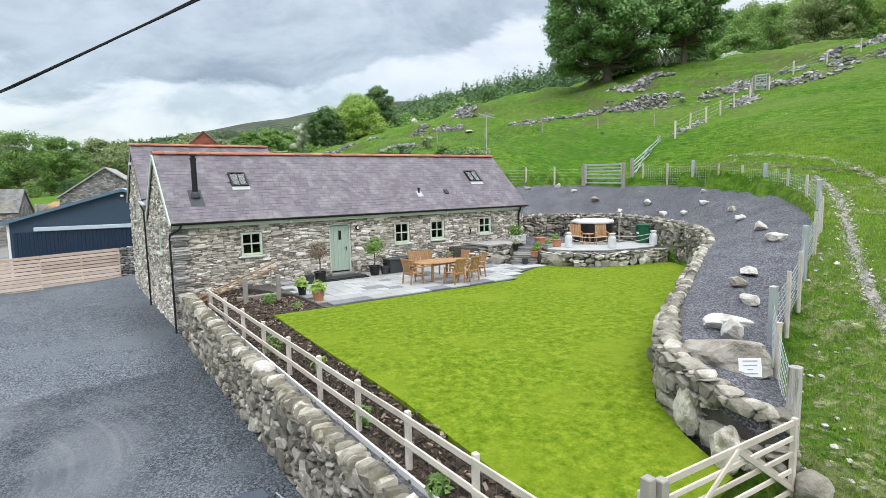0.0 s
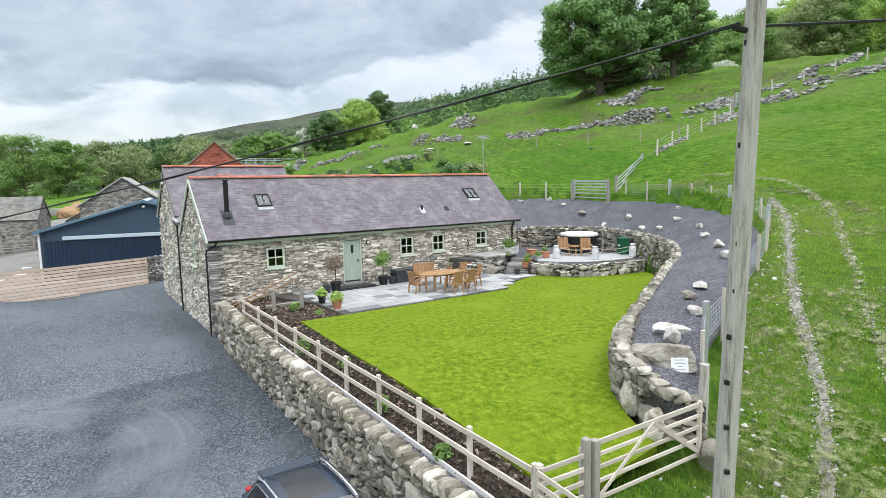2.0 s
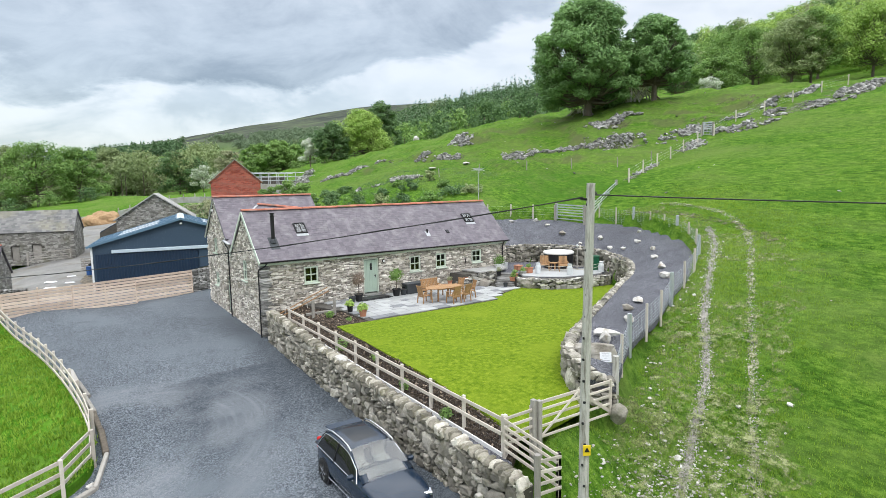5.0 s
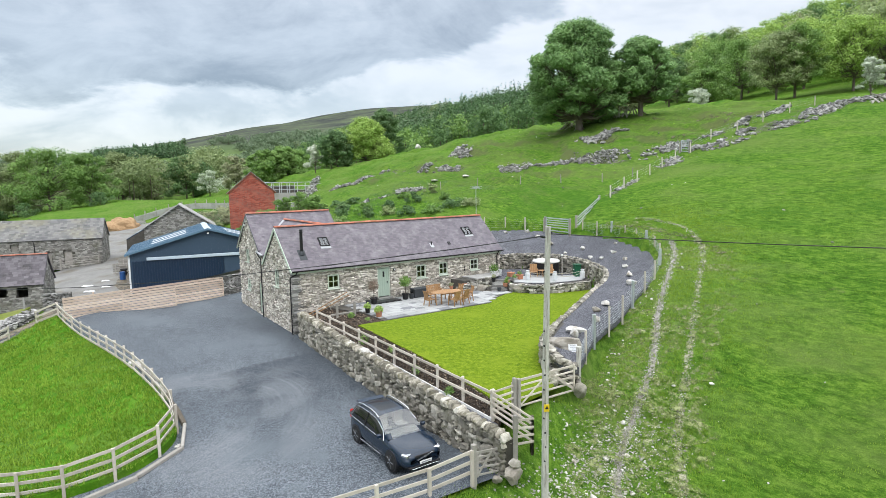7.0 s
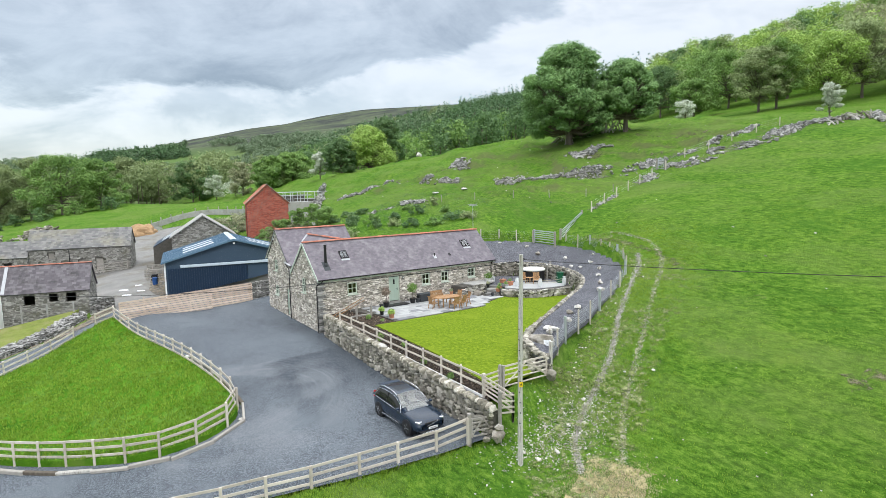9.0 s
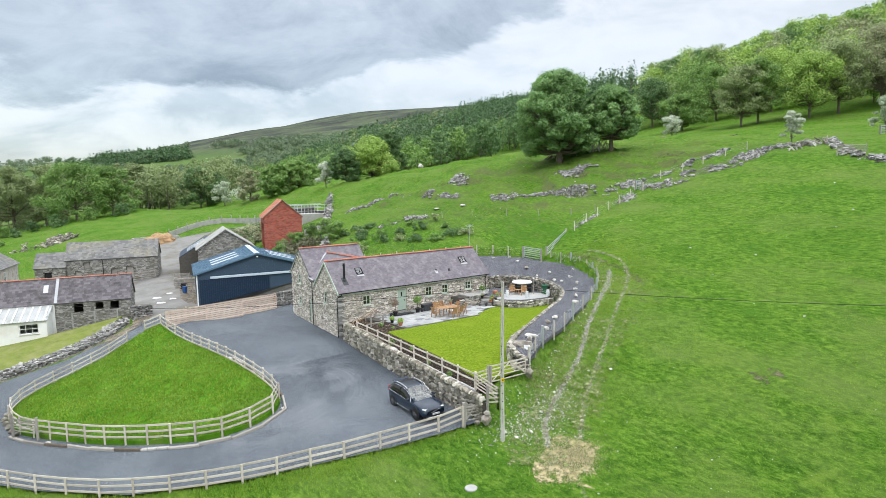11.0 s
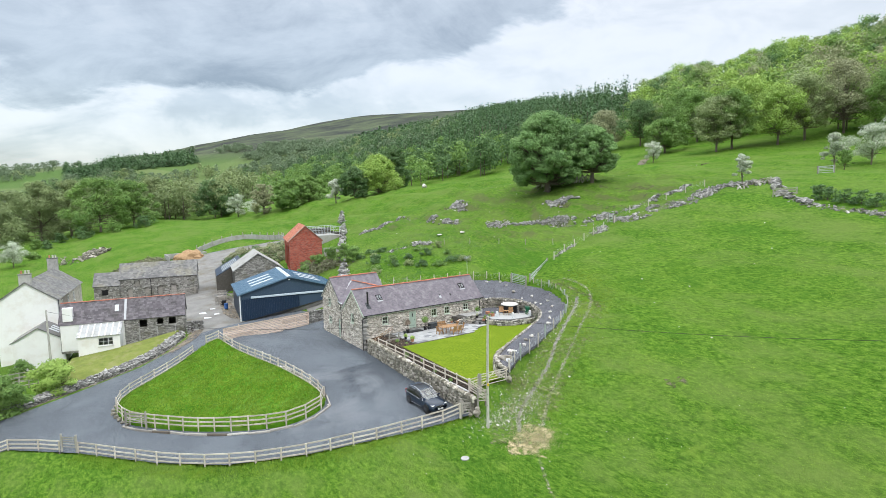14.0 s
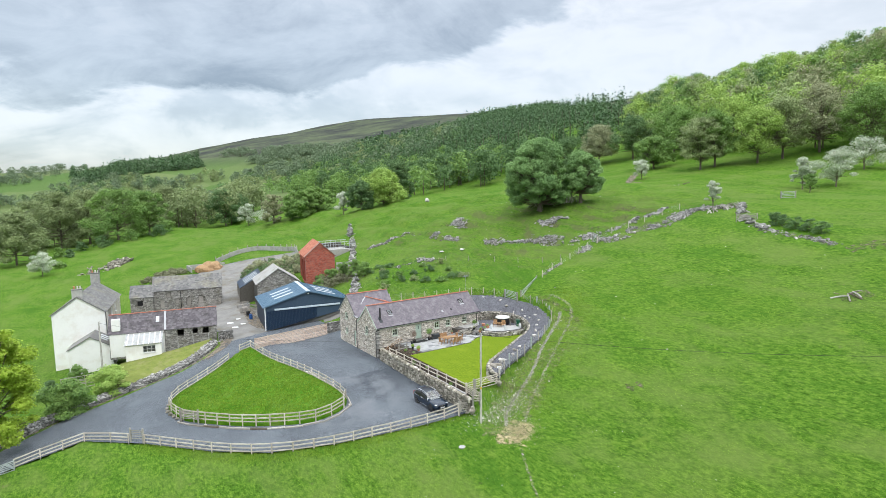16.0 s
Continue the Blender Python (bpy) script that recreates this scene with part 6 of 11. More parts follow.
OPEN_W = [(9.9, 10.9, -2.4, -1.35), (12.2, 13.0, -2.2, -1.35), (13.8, 14.7, -2.3, -1.35)]
byre, byre_front, _ = simple_block("stone_byre", "long low stone byre with slate roof and red ridge", "byre", (-28.6, 36.35), -13.5, 15.9, 4.4, -1.1, 1.65, -5.2, "dark_core", "byre_slate", (0.35, 0.26), ridge_mat="ridge_tile", openings=OPEN_W, stone=(0.42, 0.16, 200))
part("rooflight", Shape().beam((7.0, 0.8, 0.18), (7.0, 1.4, 0.98), 0.5, 0.04), "rooflight", byre, "small pale rooflight")
part("flashing", Shape().beam((8.1, -0.2, -1.0), (8.1, 2.2, 1.72), 0.3, 0.06), "lead", byre, "pale lead parting strip")
part("white_render", Shape().box((4.0, -0.08, -3.0), (7.9, 0.14, 3.7), 0.02), "white_wall", byre, "whitewashed front")
part("chimney", Shape().box((1.0, 0.4, 0.3), (1.2, 0.8, 1.9), 0.03), "white_wall", byre, "short white chimney stack")
for x in (10.6, 12.9, 15.3):
    part("post", Shape().box((x - 0.6, -1.6, -3.6), (0.14, 0.14, 3.0), 0.02), "concrete", byre, "concrete fence post")
part("porch_roof", pitched([(2.4, -3.0, -2.45), (7.8, -3.0, -2.45)], [(7.8, 0.0, -1.2), (2.4, 0.0, -1.2)], 0.08), "porch_sheet", byre, "clouded sheeted porch roof")
pr = Shape()
sheet_ribs(pr, (2.4, -3.0, -2.45), (7.8, -3.0, -2.45), (7.8, 0, -1.2), (2.4, 0, -1.2), 7, 0.07)
part("roof_batten", pr, "white", byre, kind="stuff")
part("porch_wall", panels((2.55, -2.8), (1, 0), 5.1, lambda u: -5.6, lambda u: -2.4, (), 0.15, [(2.4, 4.3, -3.9, -2.75)]), "white_wall", byre, "white porch wall")
part("porch_wall", Shape().box((2.62, -1.4, -3.6), (0.14, 2.5, 3.2)).box((7.58, -1.4, -3.6), (0.14, 2.5, 3.2)), "white_wall", byre)
window(byre, (4.95, -2.8, -3.9), 0, 1.9, 1.15, "white", (2, 1), 0.08)


def farmhouse():
    m = Matrix.Translation((-35.95, 43.95, 0)) @ Matrix.Rotation(radians(-13), 4, "Z")
    h = thing("farmhouse", "tall white-rendered farmhouse with grey slate roof and stone chimneys", "house", m)
    W, D, E, R, B = 7.6, 17.2, 1.9, 4.6, -8.0
    k = (R - E) / (W / 2)
    top = lambda u: R - abs(u - W / 2) * k - 0.1
    part("wall", panels((0, 0), (1, 0), W, lambda u: B, top, [W / 2], 0.5, []), "white_wall", h, "blank white gable wall")
    op = [(2.0, 3.0, -0.2, 1.2), (6.0, 7.0, -0.2, 1.2), (10.0, 11.0, -0.2, 1.2), (6.0, 7.0, -3.5, -2.0), (10.0, 11.0, -3.5, -2.0)]
    part("wall", panels((W, 0.5), (0, 1), D - 0.5, lambda u: B, lambda u: E - 0.05, (), 0.5, op), "stone", h, "grey stone side wall")
    for g in op:
        window(h, (W, 0.5 + g[0], g[2]), 90, g[1] - g[0], g[3] - g[2], "white", (1, 1))
    part("wall", panels((0, D), (0, -1), D - 0.5, lambda u: B, lambda u: E - 0.05, (), 0.5, []), "white_wall", h)
    part("wall", panels((W, D), (-1, 0), W, lambda u: B, top, [W / 2], 0.5, []), "white_wall", h)
    for x0, sgn in ((-0.25, -1), (W + 0.25, 1)):
        z0 = R - (W / 2 + 0.25) * k
        r = part("roof", pitched([(x0, -0.2, z0), (x0, D + 0.2, z0)], [(W / 2, D + 0.2, R), (W / 2, -0.2, R)]), "old_slate", h, "grey slate roof")
        org = (x0, -0.2, z0) if sgn > 0 else (x0, D + 0.2, z0)
        pieces("slate", slope_slates(org, (0, sgn, 0), (-sgn * (W / 2 + 0.25), 0, R - z0), D + 0.4, math.hypot(W / 2 + 0.25, R - z0), (0.42, 0.3), 0.018), "old_slate", r, 0, "slating")
    for y, hh in ((0.5, 1.1), (D - 0.5, 1.7)):
        c = part("chimney", Shape().box((W / 2, y, R + hh / 2 - 0.4), (1.5, 0.8, hh + 0.8), 0.04).box((W / 2, y, R + hh + 0.02), (1.66, 0.95, 0.14), 0.03), "slate_stone", h, "stone chimney stack")
        for dx in (-0.4, 0.1, 0.5):
            part("chimney_pot", Shape().lathe((W / 2 + dx, y, R + hh + 0.05), [(0.14, 0), (0.12, 0.4), (0.15, 0.42), (0.15, 0.5), (0.1, 0.5)], 10), "terracotta" if dx < 0 else "seat_cream", c)
    part("downpipe", Shape().tube([(W + 0.08, 0.45, E), (W + 0.08, 0.45, B + 1)], 0.06, 6), "grey_plastic", h)


farmhouse()


def white_lean():
    m = Matrix.Translation((-34.2, 38.4, 0)) @ Matrix.Rotation(radians(-13), 4, "Z")
    h = thing("white_annexe", "small whitewashed annexe with slate roof and rooflights", "outbuilding", m)
    W, D, E, R, B = 6.2, 5.4, -3.0, -1.2, -8.0
    top = lambda u: R - abs(u - W / 2) * (R - E) / (W / 2) - 0.1
    part("wall", panels((0, 0), (1, 0), W, lambda u: B, top, [W / 2], 0.4, []), "white_wall", h)
    part("wall", Shape().box((0.2, D / 2 + 0.2, (B + E) / 2), (0.4, D - 0.4, E - B)).box((W - 0.2, D / 2 + 0.2, (B + E) / 2), (0.4, D - 0.4, E - B)), "white_wall", h)
    for x0 in (-0.25, W + 0.25):
        k = (R - E) / (W / 2)
        z0 = R - (W / 2 + 0.25) * k
        r = part("roof", pitched([(x0, -0.2, z0), (x0, D, z0)], [(W / 2, D, R), (W / 2, -0.2, R)]), "old_slate", h)
        if x0 > 0:
            for y in (1.6, 2.6, 3.6):
                a, b = Vector((x0, y, z0)).lerp(Vector((W / 2, y, R)), 0.35), Vector((x0, y, z0)).lerp(Vector((W / 2, y, R)), 0.7)
                part("rooflight", Shape().beam(a + Vector((0, 0, 0.03)), b + Vector((0, 0, 0.03)), 0.5, 0.04), "rooflight", r)


white_lean()

# the stone barn behind the shed and its dark sheeted lean-to
gable_barn, _, _ = simple_block("gabled_barn", "stone barn with grey roof, its gable to the yard", "barn", (5.8, 43.2), -12 + 90, 8.2, 8.2, 3.0, 6.0, -2.4, "dark_core", "concrete", stone=(0.42, 0.18, 100), over=0.3)


def lean_to():
    m = Matrix.Translation((-3.3, 53.6, 0)) @ Matrix.Rotation(radians(-12), 4, "Z")
    h = thing("open_shed", "dark open-fronted lean-to shed with pale roof strips", "shed", m)
    part("roof", pitched([(0, 0, 1.2), (0, 10, 1.2)], [(4.6, 10, 3.9), (4.6, 0, 3.9)], 0.1), "navy", h, "dark sheeted roof")
    for y in (2.0, 3.8, 5.6, 7.4):
        a, b = Vector((0, y, 1.24)).lerp(Vector((4.6, y, 3.94)), 0.25), Vector((0, y, 1.24)).lerp(Vector((4.6, y, 3.94)), 0.85)
        part("rooflight", Shape().beam(a, b, 0.5, 0.05), "rooflight", h)
    part("wall", Shape().box((4.5, 5, 0.6), (0.2, 10, 6.4)).solid([(0, 0, -2.6), (4.4, 0, -2.6), (4.4, 0, 3.7), (0, 0, 1.1)], (0, 0.2, 0)), "dark_core", h)
    for y in (0.1, 3.3, 6.6, 9.9):
        part("post", Shape().box((0.15, y, -0.7), (0.18, 0.18, 3.7), 0.02), "old_timber", h)


lean_to()


# ---- garden walls ----
def wall_top(y):
    return float(np.interp(y, (-20.6, -15, -9.5, -5, -1), (-1.42, -1.02, -0.68, -0.38, -0.12)))


COPING = ROUNDED + STONES


def garden_wall():
    h = thing("dry_stone_wall", "lichened dry stone garden wall with rounded coping stones", "stone wall")
    path = [(0.12, -0.95), (0.1, -6), (0.12, -12), (0.3, -20.4)]
    pts = along([(p[0] + 0.15, p[1]) for p in path], 0.5)
    s = Shape()
    for a, b in zip(pts, pts[1:]):
        z0 = float(hill(a[0], a[1])) - 0.4
        za, zb = wall_top(a[1]) - 0.12, wall_top(b[1]) - 0.12
        s.solid([(a[0] - 0.12, a[1], z0), (b[0] - 0.12, b[1], z0), (b[0] - 0.06, b[1], zb), (a[0] - 0.06, a[1], za)], (0.34, 0, 0))
    core = part("core", s, "wall_fill", h)
    ys = lambda u: -0.95 - u
    fr = wall_run(path, lambda u: float(hill(0, ys(u))) - 0.1, lambda u: wall_top(ys(u)) - 0.1)
    spots = rubble(fr, (0.25, 0.185), 0.24, side=1, meshes=ROUNDED + STONES, jut=0.13, warp=0.12, vary=(0.5, 0.7, 1.0, 1.5, 2.0, 2.4), tilt=0.4)
    inner = rubble(wall_run([(p[0] + 0.32, p[1]) for p in path], lambda u: wall_top(ys(u)) - 0.4, lambda u: wall_top(ys(u)) - 0.1), (0.3, 0.13), 0.2, side=-1, meshes=ROUNDED)
    pieces("stone", nearest_first(spots, 0, -9) + inner, "field_stone", core, 300, "stonework")
    cope, y = [], -1.0
    while y > -20.4:
        w = rng.choice((0.06, 0.08, 0.1, 0.13, 0.17, 0.24))
        x = float(np.interp(-y, (0.95, 6, 12, 20.4), (0.12, 0.1, 0.12, 0.3))) + 0.1
        hh = rng.uniform(0.2, 0.34)
        m = Matrix.Translation((x + rng.uniform(-0.05, 0.05), y - w / 2, wall_top(y) - 0.02 + hh * 0.1)) @ Euler((rng.uniform(-0.5, 0.05), rng.uniform(-0.12, 0.12), rng.uniform(-0.2, 0.2))).to_matrix().to_4x4() @ Matrix.Diagonal((rng.uniform(0.36, 0.5), w * 1.25, hh, 1))
        cope.append((rng.choice(COPING), m))
        y -= w
    pieces("coping_stone", cope, "coping", h, 300)
    part("coping_stone", boulder_mesh("coping_stone", 5, 2, 0.2), "quartz", h, "one bright white quartz coping stone", at=Matrix.Translation((0.3, -9.54, wall_top(-9.54) + 0.08)) @ Matrix.Diagonal((0.5, 0.8, 0.3, 1)))
    for k, (x, y, z, sz) in enumerate(((0.2, -20.95, -2.6, 0.72), (0.25, -21.0, -2.12, 0.5), (0.5, -20.8, -2.65, 0.55), (-0.2, -20.55, -2.75, 0.45))):
        part("end_boulder", boulder_mesh("end_boulder", 20 + k, 4, 0.5), "boulder", h, at=Matrix.Translation((x, y, z)) @ Matrix.Rotation(k, 4, "Z") @ Matrix.Diagonal((sz, sz * 0.85, sz * (1.15 if k == 0 else 0.75), 1)))
    e = Shape()
    for a, b in zip((-2.2, -6, -10, -14), (-6, -10, -14, -18.9)):
        f = lambda q: (float(np.interp(q, (-19.1, -14, -6, -2.2), (0.93, 0.84, 0.72, 0.66))), q, float(strip_height(0, q)) + 0.05)
        e.beam(f(a), f(b), 0.045, 0.14)
    tagged(part("timber_edging", e, "white", None, "white-painted timber edging along the soil bed"), category="edging")


garden_wall()


def retaining_wall():
    h = thing("retaining_wall", "curved dry stone retaining wall of mixed boulders and slate", "stone wall")
    pts = along(RETAIN, 0.35)
    d = np.gradient(pts[:, :2], axis=0)
    d /= np.linalg.norm(d, axis=1)[:, None]
    nrm = np.stack([-d[:, 1], d[:, 0]], 1)
    s = Shape()
    for i in range(len(pts) - 1):
        a, b = pts[i], pts[i + 1]
        na, nb = nrm[i], nrm[i + 1]
        s.add([(a[0] + na[0] * o, a[1] + na[1] * o, z) for o, z in ((-0.3, -0.9), (0.0, -0.9), (-0.06, a[2] - 0.1), (-0.4, a[2] - 0.1))] + [(b[0] + nb[0] * o, b[1] + nb[1] * o, z) for o, z in ((-0.3, -0.9), (0.0, -0.9), (-0.06, b[2] - 0.1), (-0.4, b[2] - 0.1))],
              [(1, 5, 6, 2), (2, 6, 7, 3), (3, 7, 4, 0), (0, 4, 5, 1)])
    core = part("core", s, "dark_core", h)
    run = np.concatenate([[0], np.cumsum(np.hypot(*np.diff(pts[:, :2], axis=0).T))])
    top = lambda u: float(np.interp(u, run, pts[:, 2])) - 0.06
    path = [(p[0], p[1]) for p in RETAIN]
    low = wall_run(path, lambda u: -0.75 if u < 3 else -0.3, top)
    L = low[0]
    big = rubble((L, low[1], low[2], lambda u: low[2](u) + (top(u) - low[2](u)) * 0.5), (0.5, 0.36), 0.34, side=-1, meshes=ROUNDED, keep=lambda u, z: u < 3.2)
    small = rubble(low, (0.26, 0.17), 0.3, side=-1, meshes=ROUNDED + STONES, vary=(0.5, 0.7, 1.0, 1.5, 2.0), tilt=0.35, keep=lambda u, z: u >= 2.6 or z > -0.02)
    pieces("stone", nearest_first(big + small, 6, -16), "field_stone", core, 300, "stonework")
    cope, u = [], 0.0
    while u < L:
        w = rng.uniform(0.16, 0.4) if u < 5 else rng.uniform(0.1, 0.26)
        x, y, a = low[1](u + w / 2)
        sz = rng.uniform(0.34, 0.5) if u < 5 else rng.uniform(0.2, 0.36)
        cope.append((rng.choice(ROUNDED), Matrix.Translation((x + math.sin(a) * 0.14, y - math.cos(a) * 0.14, top(u) + 0.04)) @ Euler((rng.uniform(-0.2, 0.2), rng.uniform(-0.2, 0.2), a + rng.uniform(-0.3, 0.3))).to_matrix().to_4x4() @ Matrix.Diagonal((w * 1.15, sz, rng.uniform(0.14, 0.26), 1))))
        u += w
    pieces("coping_stone", cope, "field_stone", h, 300)
    for k, (x, y, z, a, b, c) in enumerate(((5.15, -17.75, -0.2, 0.75, 0.5, 0.95), (5.85, -16.75, -0.15, 0.7, 0.45, 1.0), (4.6, -18.7, -0.45, 0.7, 0.5, 0.7), (6.9, -15.95, 0.0, 0.6, 0.5, 0.6), (14.1, -12.2, 0.05, 0.8, 0.6, 0.75), (19.9, -8.7, 0.0, 0.8, 0.5, 0.8), (5.0, -19.78, -0.85, 0.62, 0.55, 0.62))):
        part("facing_boulder", boulder_mesh("facing_boulder", 40 + k, 4, 0.25), "field_stone", h, at=Matrix.Translation((x, y, z)) @ Matrix.Rotation(0.6 + 0.1 * k, 4, "Z") @ Matrix.Diagonal((a, b, c, 1)))


retaining_wall()


def terrace():
    front = [(15.35, -3.75), (15.75, -4.5), (16.4, -5.55), (17.5, -6.2), (19.0, -6.6), (20.4, -6.75), (21.3, -6.3)]
    h = thing("terrace_wall", "low curved stone wall holding up the hot tub terrace", "stone wall")
    pts = along(front, 0.4)
    s = Shape()
    for a, b in zip(pts, pts[1:]):
        s.solid([(a[0], a[1] + 0.06, -0.7), (b[0], b[1] + 0.06, -0.7), (b[0], b[1] + 0.06, 0.43), (a[0], a[1] + 0.06, 0.43)], (0.1, 0.4, 0))
    core = part("core", s, "dark_core", h)
    fr = wall_run(front, lambda u: -0.25, lambda u: 0.42)
    pieces("stone", rubble(fr, (0.36, 0.2), 0.28, side=1, meshes=ROUNDED + STONES[:6], vary=(0.4, 0.6, 1.0, 1.5, 2.0), tilt=0.3), "terrace_stone", core, 300)
    part("facing_boulder", boulder_mesh("facing_boulder", 60, 3, 0.2), "boulder", h, at=Matrix.Translation((15.75, -4.4, 0.08)) @ Matrix.Rotation(-0.9, 4, "Z") @ Matrix.Diagonal((1.15, 0.5, 0.8, 1)))
    part("facing_boulder", boulder_mesh("facing_boulder", 61, 3, 0.2), "quartz", h, at=Matrix.Translation((19.3, -6.62, 0.02)) @ Matrix.Diagonal((0.75, 0.4, 0.6, 1)))
    deck = [(17.7, 2.3), (17.6, 0.2), (15.9, -0.2), (15.2, -1.4), (16.6, -2.6), (15.9, -3.8), (16.3, -4.7), (17.4, -5.75), (19.0, -6.2), (20.4, -6.35), (21.6, -5.7), (22.0, -4.0), (22.0, -1.6), (20.9, 0.8), (19.4, 1.8)]
    sheet("terrace_gravel", deck, 0.5, lambda x, y: 0 * x + 0.46, "chip", 0.6, label="slate-chipping terrace beside the cottage end", category="terrace")
    sheet("terrace_slab", [(16.6, -2.6), (15.85, -3.7), (16.25, -4.65), (17.35, -5.7), (18.95, -6.15), (20.35, -6.3), (21.2, -5.8), (21.3, -4.4), (20.0, -3.6), (18.6, -2.2)], 0.5, lambda x, y: 0 * x + 0.5, "slab", 0.12, label="pale paved front of the terrace", category="paving")
    w = thing("raised_bed_wall", "low rubble wall and slate ledge under the end window", "stone wall")
    c = part("core", Shape().solid([(12.6, -0.1, -0.6), (12.9, -1.35, -0.6), (15.3, -1.75, -0.6), (15.9, -0.1, -0.6)], (0, 0, 1.2)), "dark_core", w)
    fr = wall_run([(12.4, -1.0), (13.2, -1.5), (14.4, -1.85), (15.3, -1.95)], lambda u: -0.25, lambda u: 0.12 + 0.58 * min(1, u / 1.8))
    pieces("stone", rubble(fr, (0.32, 0.15), 0.25, side=1, meshes=ROUNDED + STONES, vary=(0.5, 0.7, 1.0, 1.6), tilt=0.25), "terrace_stone", c, 200)
    part("ledge", Shape().solid([(13.6, -0.12, 0.63), (13.8, -1.75, 0.63), (15.2, -2.05, 0.63), (16.6, -1.3, 0.63), (17.2, -0.12, 0.63)], (0, 0, 0.08)), "slate_stone", w)
    part("facing_boulder", boulder_mesh("facing_boulder", 62, 3, 0.2), "boulder", w, at=Matrix.Translation((14.0, -2.0, -0.05)) @ Matrix.Rotation(-0.2, 4, "Z") @ Matrix.Diagonal((0.9, 0.5, 0.55, 1)))
    st = thing("slate_steps", "rough steps of stacked slate up to the terrace", "steps")
    for i in range(4):
        part("step", Shape().box(Matrix.Translation((15.05 + i * 0.28, -2.9 + i * 0.2, -0.2 + (i + 0.5) * 0.17)) @ Matrix.Rotation(radians(-55), 4, "Z"), (1.3, 0.62, 0.17), 0.03), "slate_stone", st)
        part("riser_slate", Shape().box(Matrix.Translation((14.93 + i * 0.28, -3.0 + i * 0.2, -0.24 + (i + 0.5) * 0.17)) @ Matrix.Rotation(radians(-52), 4, "Z"), (1.1, 0.5, 0.06), 0.01), "slate_stone", st)


terrace()


def patio():
    h = thing("patio", "pale grey paved patio with scattered dark slabs", "patio", kind="structure")
    part("bed", Shape().solid([(3.5, -5.9, -0.3), (11.6, -5.9, -0.3), (12.2, -5.2, -0.3), (13.6, -4.5, -0.3), (15.4, -3.8, -0.3), (15.3, -1.2, -0.3), (12.6, -0.4, -0.3), (12.6, -0.02, -0.3), (2.4, -0.02, -0.3), (3.5, -3.0, -0.3)], (0, 0, 0.1)), "dark_core", h)
    base = {k: outward(Shape().box((0, 0, 0), (k[0] - 0.02, k[1] - 0.02, 0.05), 0.006).mesh("slab")) for k in ((0.9, 0.6), (0.6, 0.6), (0.6, 0.45), (0.45, 0.45))}
    dark = {k: outward(Shape().box((0, 0, 0), (k[0] - 0.02, k[1] - 0.02, 0.05), 0.006).mesh("slab")) for k in base}
    lo, lights, darks = -0.05, [], []
    y = -0.3
    rows = [0.6, 0.45, 0.6, 0.6, 0.45, 0.6, 0.6, 0.45, 0.6, 0.6]
    for r, rh in enumerate(rows):
        yc = y - rh / 2
        x = 3.5 + (0.3 if r % 2 else 0)
        y -= rh
        while x < 15.2:
            opts = [k for k in base if k[1] == rh]
            k = rng.choice(opts)
            xc = x + k[0] / 2
            x += k[0]
            end = float(np.interp(yc, (-5.9, -5.2, -4.4, -3.8, -1), (11.5, 12.3, 13.6, 15.2, 12.6))) + rng.uniform(-0.3, 0.2)
            if xc > end or (yc > -3.2 and xc < 3.6) or yc < -5.75:
                continue
            m = Matrix.Translation((xc, yc, -0.17 + rng.uniform(-0.003, 0.003))) @ Euler((rng.uniform(-0.006, 0.006), rng.uniform(-0.006, 0.006), rng.uniform(-0.01, 0.01))).to_matrix().to_4x4()
            edge = yc < -5.2 or xc > end - 2.2
            if rng.random() < (0.38 if edge else 0.13):
                darks.append((dark[k], m))
            else:
                lights.append((base[k], m))
    pieces("slab", lights, "slab", h, 300)
    pieces("slab", darks, "slab_dark", h, 300)
    tagged(part("door_mat", Shape().box((6.35, -1.1, -0.1), (1.9, 0.75, 0.06), 0.015).box((6.35, -1.1, -0.13), (2.05, 0.95, 0.05), 0.01), "black", None, "wide black rubber mat before the door"), category="mat")


patio()


# ---- fences and gates ----
def upright(name, p, height, w, mat, parent, z=None, cut=0.012, sink=0.3):
    z = float(hill(p[0], p[1])) if z is None else z
    return part(name, Shape().box((p[0], p[1], z + (height - sink) / 2), (w, w, height + sink), cut), mat, parent)


